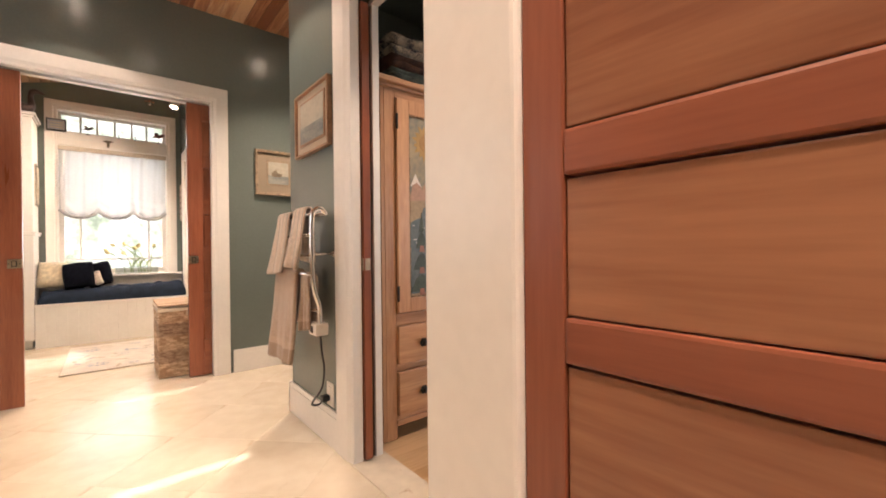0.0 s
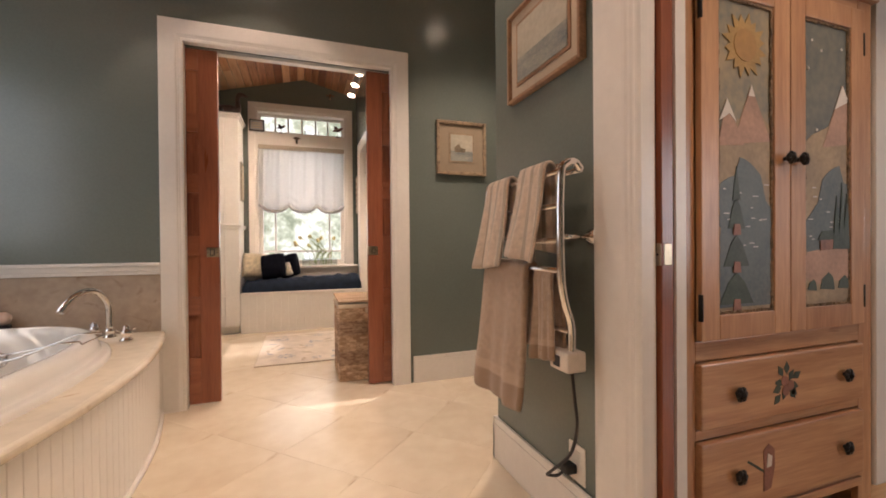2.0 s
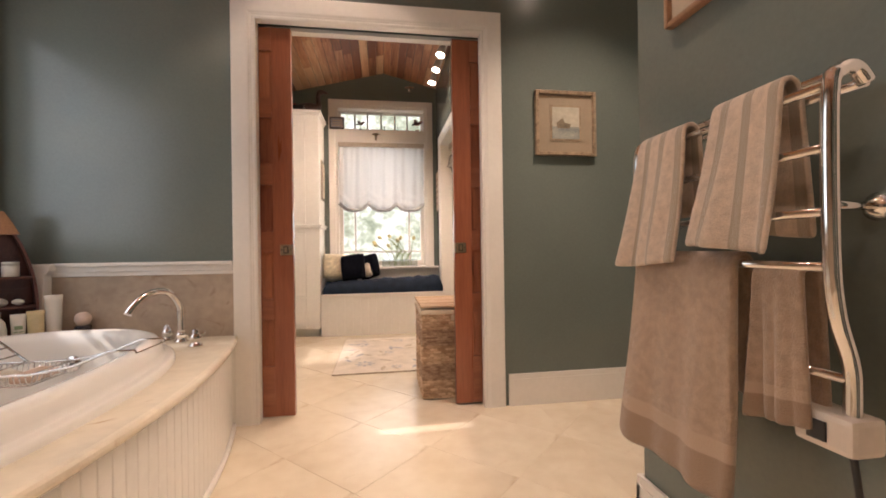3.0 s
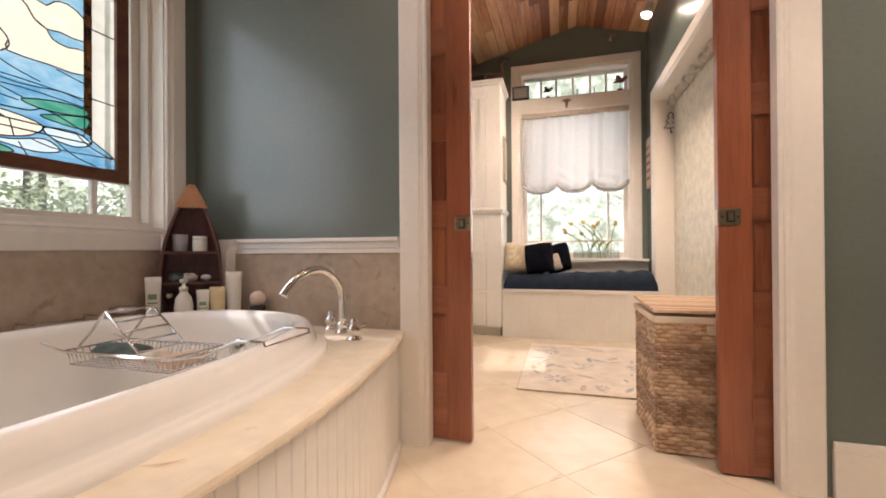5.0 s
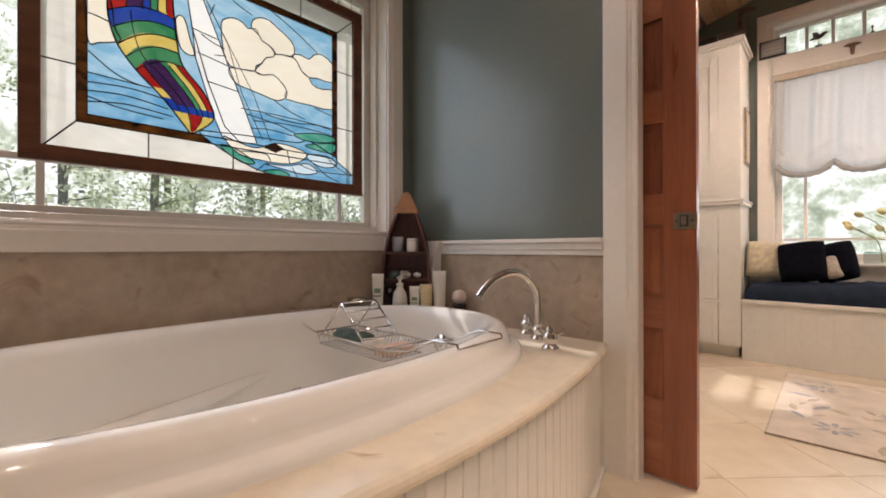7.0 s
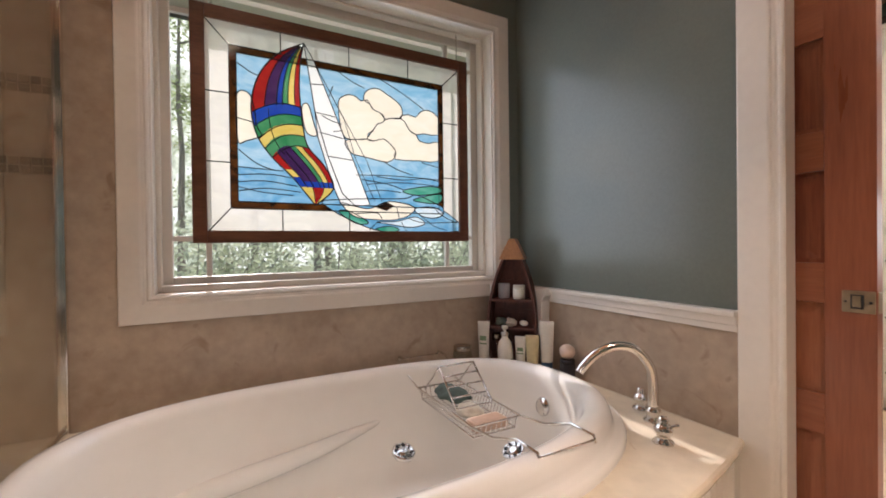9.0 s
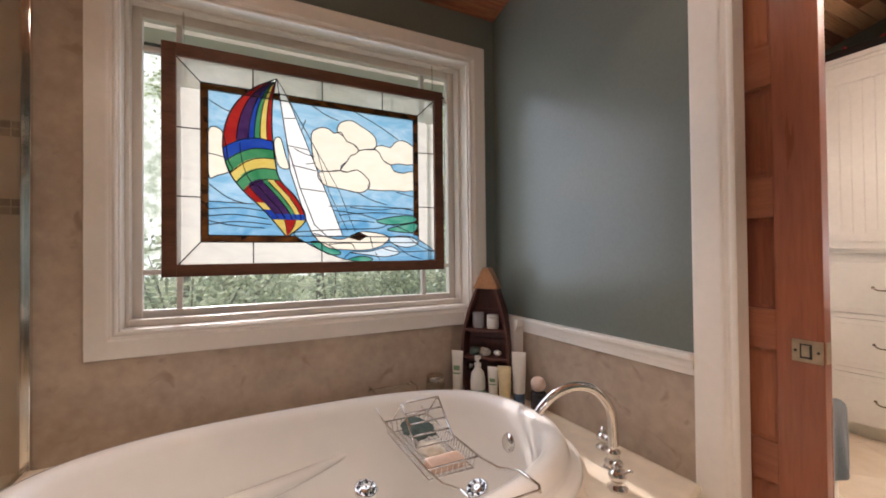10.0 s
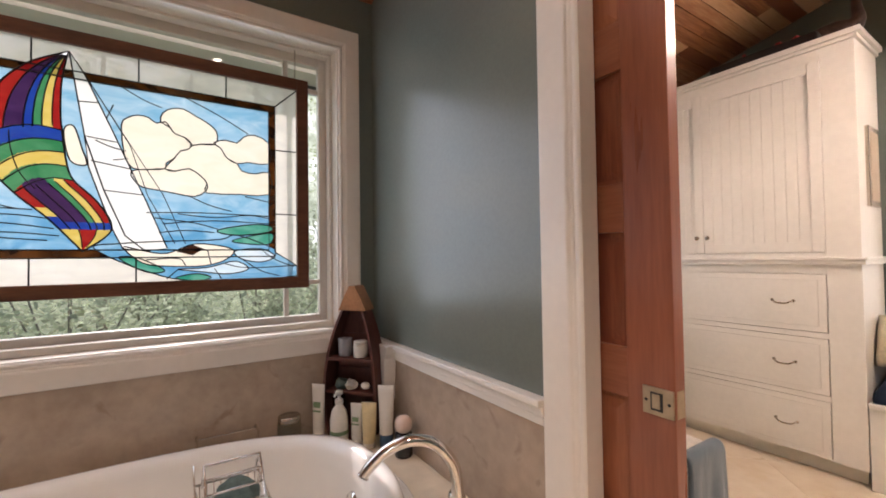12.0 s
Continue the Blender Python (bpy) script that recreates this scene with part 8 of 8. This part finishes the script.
cp = curve_points([(-0.20, 0, 0.07), (-0.10, 0, 0.085), (0.02, 0, 0.09), (0.075, 0, 0.13), (0.07, 0, 0.22), (0.085, 0, 0.275), (0.13, 0, 0.285), (0.18, 0, 0.265)], 4)
rr = [0.01, 0.03, 0.045, 0.055, 0.062, 0.068, 0.07, 0.07, 0.066, 0.06, 0.052, 0.044, 0.036, 0.030, 0.026, 0.024, 0.023, 0.022, 0.023, 0.026, 0.028, 0.028, 0.026, 0.022, 0.018, 0.014, 0.011, 0.008, 0.004]
tube(bm, cp, (rr + [0.004] * 10)[:len(cp)], 12)
part("figure", bm, BRONZE, goose)
goose.location.z = KTOP - 0.015
sign = thing("small_sign", "small dark framed sign on the window crosspiece", "sign")
part("frame", boxes((-0.335, -0.165, CN - 0.045, CN - 0.022, 2.352, 2.49), bevel=0.004), IRON, sign)
part("face", boxes((-0.322, -0.178, CN - 0.047, CN - 0.0452, 2.366, 2.476)), GREYC, sign)
for k in range(3):
    part("text_bar", boxes((-0.305, -0.195, CN - 0.0482, CN - 0.0471, 2.385 + k * 0.028, 2.396 + k * 0.028)), MAT, sign)

# white stool with towels behind the closet door
stool = thing("towel_stool", "white painted stool stacked with bath towels", "stool")
part("seat", boxes((-0.72, -0.40, 3.97, 4.32, 0.53, 0.56), bevel=0.008), WHITE, stool)
for x in (-0.70, -0.44):
    for y in (3.99, 4.28):
        part("leg", boxes((x, x + 0.03, y, y + 0.03, 0.0, 0.53), bevel=0.004), WHITE, stool)
BLUET = terry("blue_grey_terry", (0.085, 0.125, 0.155))
WHITET = terry("white_terry", (0.66, 0.60, 0.52))


def folded(name, label, x0, x1, y0, y1, z0, h, mat, seed, layers=3, group=""):
    """A folded cloth: soft stacked layers that round over at one edge, one mesh."""
    bm = bmesh.new()
    rnd = random.Random(seed)
    n = 10
    for k in range(layers):
        za, zb = z0 + h * k / layers, z0 + h * (k + 1) / layers - 0.001
        e = 0.010 * rnd.random()
        top, bot = [], []
        for i in range(n + 1):
            u = i / n
            ra, rb = [], []
            for j in range(n + 1):
                v = j / n
                r = min(1.0, (min(u, 1 - u, v, 1 - v) / 0.07) + 0.02) ** 0.5
                w = 0.013 * noise.noise(Vector((u * 3.5 + seed, v * 3.5, k)))
                x, y, c = x0 + e + (x1 - x0 - 2 * e) * u, y0 + e + (y1 - y0 - 2 * e) * v, (za + zb) / 2
                ra.append(bm.verts.new((x, y, c + (zb - za) / 2 * r + w)))
                rb.append(bm.verts.new((x, y, c - (zb - za) / 2 * r + w)))
            top.append(ra)
            bot.append(rb)
        for i in range(n):
            for j in range(n):
                bm.faces.new((top[i][j], top[i + 1][j], top[i + 1][j + 1], top[i][j + 1])).smooth = True
                bm.faces.new((bot[i][j + 1], bot[i + 1][j + 1], bot[i + 1][j], bot[i][j])).smooth = True
        for a, b in ((lambda t: (t, 0), 0), (lambda t: (t, n), 0), (lambda t: (0, t), 0), (lambda t: (n, t), 0)):
            for t in range(n):
                (i0, j0), (i1, j1) = a(t), a(t + 1)
                bm.faces.new((top[i0][j0], top[i1][j1], bot[i1][j1], bot[i0][j0])).smooth = True
    ob = part(name, bm, mat)
    return tagged(ob, label, "cloth", group)


folded("folded_towel", "folded white towel on the stool", -0.71, -0.41, 3.98, 4.31, 0.562, 0.10, WHITET, 3)
tw = draped_towel("bath_towel", "blue-grey towel hanging over the stool edge", 4.10, 4.30, -0.405, 0.655, 0.42, 0.60, BLUET, 0.0, 4, 0.014, 0.04)
tw.matrix_basis = Matrix.Translation((-0.81, 0, 0)) @ Matrix.Diagonal((-1, 1, 1, 1))

# ---- on the armoire ----
TEALB = material("teal_blanket", (0.10, 0.14, 0.13), 0.9, var=0.4, scale=18, bump=0.4, light=(0.24, 0.27, 0.22))
BROWNB = material("brown_blanket", (0.12, 0.055, 0.035), 0.9, var=0.4, scale=16, bump=0.4)
PATB = material("patterned_quilt", (0.30, 0.22, 0.16), 0.9, var=0.5, scale=16, bump=0.4, light=(0.52, 0.42, 0.30), dark=(0.04, 0.04, 0.05), ramp=(0.42, 0.58))
BRAID = material("cream_braided_rug", (0.52, 0.43, 0.31), 0.9, var=0.4, scale=50, bump=0.6)
AZ = AT + 0.046
folded("folded_blanket", "cream braided throw folded on the armoire", 1.32, 2.06, 1.85, 2.30, AZ, 0.035, BRAID, 1, 1, "blankets on the armoire")
folded("folded_blanket", "teal patterned blanket folded on the armoire", 1.33, 1.90, 1.86, 2.30, AZ + 0.038, 0.05, TEALB, 2, 2, "blankets on the armoire")
folded("folded_blanket", "dark brown blanket folded on the armoire", 1.33, 1.80, 1.86, 2.30, AZ + 0.092, 0.07, BROWNB, 3, 2, "blankets on the armoire")
folded("folded_blanket", "patterned quilt folded on the armoire", 1.34, 1.82, 1.87, 2.30, AZ + 0.166, 0.12, PATB, 4, 2, "blankets on the armoire")
basket = thing("wicker_basket", "black wicker basket on the armoire", "basket")
bm = bmesh.new()
for r in range(14):
    z = AZ + 0.006 + r * 0.018
    box(bm, 1.98, 2.21, 1.98, 2.01, z - 0.005, z + 0.012)
    for k in range(12):
        x = 1.98 + 0.019 * (k + (0.5 if r % 2 else 0))
        box(bm, x, x + 0.013, 1.970, 1.985, z - 0.004, z + 0.009, bevel=0.003)
part("woven_front", bm, IRON, basket, kind="stuff")
part("sides", boxes((1.98, 2.0, 2.01, 2.33, AZ, AZ + 0.26), (2.19, 2.21, 2.01, 2.33, AZ, AZ + 0.26), (2.0, 2.19, 2.31, 2.33, AZ, AZ + 0.26), (2.0, 2.19, 2.01, 2.31, AZ, AZ + 0.01)), IRON, basket)

# ---- bedroom things ----
for a, b in windows_b + [(5.39, 6.66)]:
    balloon_shade("sheer white balloon shade over the bedroom window", "x", BX - 0.004, a + 0.08, b - 0.08, 2.31, 1.36, 1.5 if b - a < 1 else 2.5, 0.7 + a, "bedroom shades")
balloon_shade("sheer white shade on the glazed bedroom door", "x", BX - 0.004, 2.19, 2.81, 2.12, 1.40, 1.5, 0.4, "bedroom shades")
for y, s in ((4.42, 0.10), (4.58, 0.15), (4.78, 0.12)):
    bird_figure("bird_figurine", "black bird figurine on the bedroom window ledge", BX - 0.03, y, 2.40, s, IRON)
structure("ledge_bedroom", boxes((BX - 0.07, BX, 3.05, 6.8, 2.385, 2.40), bevel=0.003), TRIM)
LOG = material("peeled_log", (0.52, 0.32, 0.16), 0.5, var=0.2, scale=4, stretch=(3, 3, 0.7), bump=0.1, dark=(0.36, 0.19, 0.09))
bed = thing("log_bed", "peeled log bed with a pale blanket", "bed")
for x, y, h in ((4.70, 3.08, 1.05), (4.70, 4.75, 1.05), (2.75, 3.08, 1.25), (2.75, 4.75, 1.25)):
    part("post", boxes((x - 0.07, x + 0.07, y - 0.07, y + 0.07, 0, h), bevel=0.02), LOG, bed)
for z, r in ((0.30, 0.05), (0.44, 0.045)):
    bm = bmesh.new()
    tube(bm, [(4.70, 3.1, z), (4.70, 4.75, z)], r, 12)
    part("foot_log", bm, LOG, bed)
    bm = bmesh.new()
    tube(bm, [(4.70, 3.08, z), (2.75, 3.08, z)], r, 12)
    part("side_log", bm, LOG, bed)
BLANK = material("pale_grey_blanket", (0.50, 0.47, 0.42), 0.9, var=0.15, scale=8, bump=0.3)
part("mattress", boxes((2.82, 4.60, 3.14, 4.72, 0.42, 0.72), bevel=0.05), BLANK, bed)
bl = draped_towel("bed_blanket", "pale grey blanket hanging over the bed's side", -0.75, 0.75, 0.0, 0.84, 0.46, 0.74, BLANK, 0.10, 6, 0.03, 0.05)
bl.matrix_basis = pose(3.78, 3.09, 0, 0, 0, 90)
tagged(bl, category="blanket", group="bedding")
stand = thing("plant_stand", "black iron plant stand with potted plants under the window", "plant stand")
part("top", boxes((7.45, 7.72, 4.22, 4.75, 0.62, 0.64), bevel=0.004), IRON, stand)
for x in (7.48, 7.69):
    for y in (4.26, 4.71):
        bm = bmesh.new()
        tube(bm, curve_points([(x, y, 0.62), (x + 0.03, y - 0.03, 0.40), (x - 0.03, y + 0.03, 0.2), (x, y, 0.0)], 4), 0.008, 6)
        part("leg", bm, IRON, stand)
part("lower_shelf", boxes((7.46, 7.71, 4.24, 4.73, 0.14, 0.155), bevel=0.004), IRON, stand)
for k in range(4):
    pt = thing("flower_pot", "small pale flower pot with a green plant", "plant", "pots on the stand", at=(7.58, 4.30 + k * 0.13, 0.641))
    bm = bmesh.new()
    lathe(bm, [(0.035, 0), (0.05, 0.09), (0.055, 0.09), (0.055, 0.105), (0.045, 0.105), (0.04, 0.09), (0, 0.09)], sides=14)
    part("pot", bm, PLAST, pt)
    bm = bmesh.new()
    rnd = random.Random(k)
    for q in range(20):
        a, l = rnd.uniform(0, 6.28), rnd.uniform(0.05, 0.13)
        c = Vector((0.01 * math.cos(a), 0.01 * math.sin(a), 0.095))
        t = c + Vector((l * 0.6 * math.cos(a), l * 0.6 * math.sin(a), l))
        w = Vector((-math.sin(a), math.cos(a), 0)) * 0.008
        bm.faces.new([bm.verts.new(p) for p in (c, c.lerp(t, 0.5) + w, t, c.lerp(t, 0.5) - w)])
    part("leaves", bm, STEM, pt, kind="stuff")
lump("cat_doorstop", (7.55, 4.45, 0.21), (0.09, 0.16, 0.055), IRON, 5, 0.3, "dark bundle on the stand's lower shelf", "bundle")
bout = thing("wall_outlet", "cream wall outlet under the bedroom window", "outlet")
part("plate", boxes((BX - 0.014, BX - 0.008, 3.42, 3.50, 0.34, 0.46), bevel=0.002), PLAST, bout)
door_knob = bpy.data.objects["door_bedroom"]
part("lock_plate", boxes((BX - 0.012, BX - 0.002, 2.965, 3.0, 0.95, 1.20), bevel=0.003), material("brass", (0.60, 0.42, 0.16), 0.3, 0.9, var=0.1), door_knob)
part("lever", boxes((BX - 0.05, BX - 0.035, 2.85, 2.99, 1.06, 1.075), (BX - 0.05, BX - 0.012, 2.972, 2.99, 1.06, 1.075), bevel=0.003), NICKEL, door_knob)
mat_r = thing("door_mat", "pale striped mat before the glazed door", "rug")
for k in range(9):
    part("stripe", boxes((6.75 + 0.1 * k, 6.85 + 0.1 * k, 2.2, 3.25, -0.005, 0.006), bevel=0.002), (RUGM, RUGF)[k % 2], mat_r)
# stone hearth with tools and basket
ROCK = material("brown_hearth_stone", (0.13, 0.085, 0.06), 0.75, var=0.4, scale=7, bump=0.5, depth=0.02, random=0.5, dark=(0.06, 0.036, 0.026), light=(0.24, 0.165, 0.12))
hearth = thing("stone_hearth", "rough brown stone hearth of stacked blocks", "hearth")
rnd = random.Random(8)
part("fill", boxes((3.92, 4.95, -0.55, 1.62, -0.005, 0.27)), ROCK, hearth)


def rock(name, x0, x1, y0, y1, z0, z1, parent):
    bm = bmesh.new()
    bmesh.ops.create_cube(bm, size=1.0)
    bmesh.ops.subdivide_edges(bm, edges=bm.edges[:], cuts=3, use_grid_fill=True)
    s = rnd.uniform(0, 50)
    for v in bm.verts:
        c = v.co.copy()
        r = max(abs(c.x), abs(c.y), abs(c.z))
        sph = c.normalized() * 0.62
        c = c.lerp(sph, 0.22) * (1 + 0.09 * noise.noise(c * 2.6 + Vector((s, 0, 0))))
        v.co = Vector(((x0 + x1) / 2 + c.x * (x1 - x0), (y0 + y1) / 2 + c.y * (y1 - y0), (z0 + z1) / 2 + c.z * (z1 - z0)))
    smooth_all(bm)
    return part(name, bm, ROCK, parent)


for course in range(2):
    z0, z1 = -0.004 + course * 0.15, 0.155 + course * 0.15
    y = 1.72 - course * 0.05
    while y > -0.4:
        w = rnd.uniform(0.2, 0.42)
        rock("stone", 3.80 + course * 0.03, 4.02, y - w, y, z0, z1, hearth)
        y -= w + 0.006
    x = 4.0
    while x < 4.9:
        w = rnd.uniform(0.22, 0.4)
        rock("stone", x, x + w, 1.52, 1.72 - course * 0.05, z0, z1, hearth)
        x += w + 0.006
for x, y in ((4.05, 1.35), (4.4, 1.3), (4.1, 0.9), (4.5, 0.8)):
    rock("slab", x - 0.2, x + 0.22, y - 0.25, y + 0.25, 0.285, 0.345, hearth)
kettle = thing("log_basket", "dark iron basket with firewood on the hearth", "basket", at=(4.12, 1.42, 0.345))
bm = bmesh.new()
lathe(bm, [(0.15, 0), (0.19, 0.03), (0.20, 0.10), (0.19, 0.12), (0.205, 0.13), (0.19, 0.135), (0.17, 0.10), (0.0, 0.08)], sides=20)
part("bowl", bm, IRON, kettle)
WOODL = material("firewood_bark", (0.09, 0.055, 0.04), 0.9, var=0.4, scale=12, bump=0.5)
for k in range(5):
    bm = bmesh.new()
    tube(bm, [(-0.10 + 0.05 * k, -0.10, 0.10), (0.02 + 0.05 * k, 0.06, 0.42 + 0.03 * (k % 3))], [0.045, 0.04], 8)
    part("log", bm, WOODL, kettle)
tools = thing("fire_tools", "black iron fire tool set on the hearth", "fire tools", at=(4.20, 1.40, 0.34))
bm = bmesh.new()
lathe(bm, [(0.11, 0), (0.11, 0.012), (0.02, 0.02), (0.010, 0.03), (0.010, 0.68), (0.02, 0.70), (0, 0.73)], sides=14)
part("stand", bm, IRON, tools)
for k in range(4):
    a = math.pi * k / 2 + 0.4
    x, y = 0.07 * math.cos(a), 0.07 * math.sin(a)
    bm = bmesh.new()
    tube(bm, [(x, y, 0.05), (x, y, 0.60), (x * 1.2, y * 1.2, 0.66), (x * 0.8, y * 0.8, 0.70)], 0.007, 6)
    box(bm, x - 0.03, x + 0.03, y - 0.01, y + 0.01, 0.03, 0.14, bevel=0.004)
    part("tool", bm, IRON, tools)
spk = thing("ceiling_speaker", "round white speaker in the sloped bedroom ceiling", "speaker")
bm = bmesh.new()
lathe(bm, [(0.11, 0.004), (0.11, -0.008), (0.10, -0.012), (0.0, -0.012)], sides=28)
g = part("grille", bm, TRIM, spk)
sx = 5.2
g.matrix_basis = Matrix.Translation((sx, 2.05, 2.90 + 0.25 * (BX - sx) - 0.002)) @ pose(0, 0, 0, 0, math.degrees(SL), 0)
structure("beam_bedroom", boxes((2.5, 4.2, 2.62, 2.80, 3.05, 3.25), bevel=0.01), CHERRY)


# ---- floor tiles and boards ----
def clip_poly(poly, x0, x1, y0, y1):
    for axis, lim, keep in ((0, x0, 1), (0, x1, -1), (1, y0, 1), (1, y1, -1)):
        out = []
        for i, p in enumerate(poly):
            q = poly[(i + 1) % len(poly)]
            a, b = (p[axis] - lim) * keep, (q[axis] - lim) * keep
            if a >= 0:
                out.append(p)
            if a * b < 0:
                t = a / (a - b)
                out.append((p[0] + (q[0] - p[0]) * t, p[1] + (q[1] - p[1]) * t))
        poly = out
        if not poly:
            return []
    return poly


TILE, JOINT = 0.455, 0.0016
c45 = math.sqrt(0.5)
half = (TILE - JOINT) / 2


def tile_mesh(poly):
    bm = bmesh.new()
    n = len(poly)
    cx, cy = sum(p[0] for p in poly) / n, sum(p[1] for p in poly) / n
    top = [bm.verts.new((cx + (x - cx) * 0.997, cy + (y - cy) * 0.997, 0.0)) for x, y in poly]
    mid = [bm.verts.new((x, y, -0.0008)) for x, y in poly]
    bot = [bm.verts.new((x, y, -0.006)) for x, y in poly]
    bm.faces.new(top)
    for a, b in ((top, mid), (mid, bot)):
        for i in range(n):
            bm.faces.new((a[i], b[i], b[(i + 1) % n], a[(i + 1) % n]))
    return mesh_of("tile", bm, MARBLE)


square = [(half * 2 * c45, 0), (0, half * 2 * c45), (-half * 2 * c45, 0), (0, -half * 2 * c45)]
whole = tile_mesh(square)
for owner, (x0, x1, y0, y1) in ((bpy.data.objects["floor"], (XW, XT + 0.07, -2.2, HN + 0.07)), (bpy.data.objects["floor"], (XT + 0.07, 2.42, 2.53, HN + 0.07)), (bpy.data.objects["floor_closet"], (XW, 1.1, HN + 0.07, CN))):
    for i in range(-16, 34):
        for j in range(-24, 24):
            cx, cy = 0.13 + (i - j) * TILE * c45, 3.30 + (i + j - 10) * TILE * c45
            poly = [(cx + x, cy + y) for x, y in square]
            if cx < x0 - 0.4 or cx > x1 + 0.4 or cy < y0 - 0.4 or cy > y1 + 0.4 or cx < -0.95 and cy < HN:
                continue
            cl = clip_poly(poly, x0, x1, y0, y1)
            if len(cl) < 3 or sum(cl[k][0] * cl[(k + 1) % len(cl)][1] - cl[(k + 1) % len(cl)][0] * cl[k][1] for k in range(len(cl))) < 0.004:
                continue
            if len(cl) == 4 and abs(cl[0][0] - poly[0][0]) < 1e-6 and abs(cl[2][0] - poly[2][0]) < 1e-6 and abs(cl[1][1] - poly[1][1]) < 1e-6 and abs(cl[3][1] - poly[3][1]) < 1e-6:
                piece("tile", whole, owner, Matrix.Translation((cx, cy, 0)))
            else:
                qx, qy = sum(p[0] for p in cl) / len(cl), sum(p[1] for p in cl) / len(cl)
                piece("tile", tile_mesh([(x - qx, y - qy) for x, y in cl]), owner, Matrix.Translation((qx, qy, 0)))
# maple boards: joined, past three hundred
rnd = random.Random(6)
bm = bmesh.new()
for row in range(118):
    y0 = -2.6 + row * 0.08
    x = (XT + 0.07 if y0 < 2.45 else 2.42) - rnd.uniform(0, 0.8)
    lo = XT + 0.07 if y0 < 2.45 else 2.55
    while x < BX:
        L = rnd.uniform(0.5, 1.5)
        a, b = max(x, lo), min(x + L, BX)
        if b - a > 0.02:
            vs = [bm.verts.new(p) for p in ((a + 0.0007, y0 + 0.0007, -0.005), (b - 0.0007, y0 + 0.0007, -0.005), (b - 0.0007, y0 + 0.0793, -0.005), (a + 0.0007, y0 + 0.0793, -0.005))]
            bm.faces.new(vs)
        x += L
me = bpy.data.meshes.new("floor_boards")
bm.to_mesh(me)
bm.free()
me.materials.append(MAPLE)
fb = new("floor_board", me)
fb.parent = bpy.data.objects["floor_bedroom"]
tagged(fb, "pale maple strip flooring", kind="stuff")
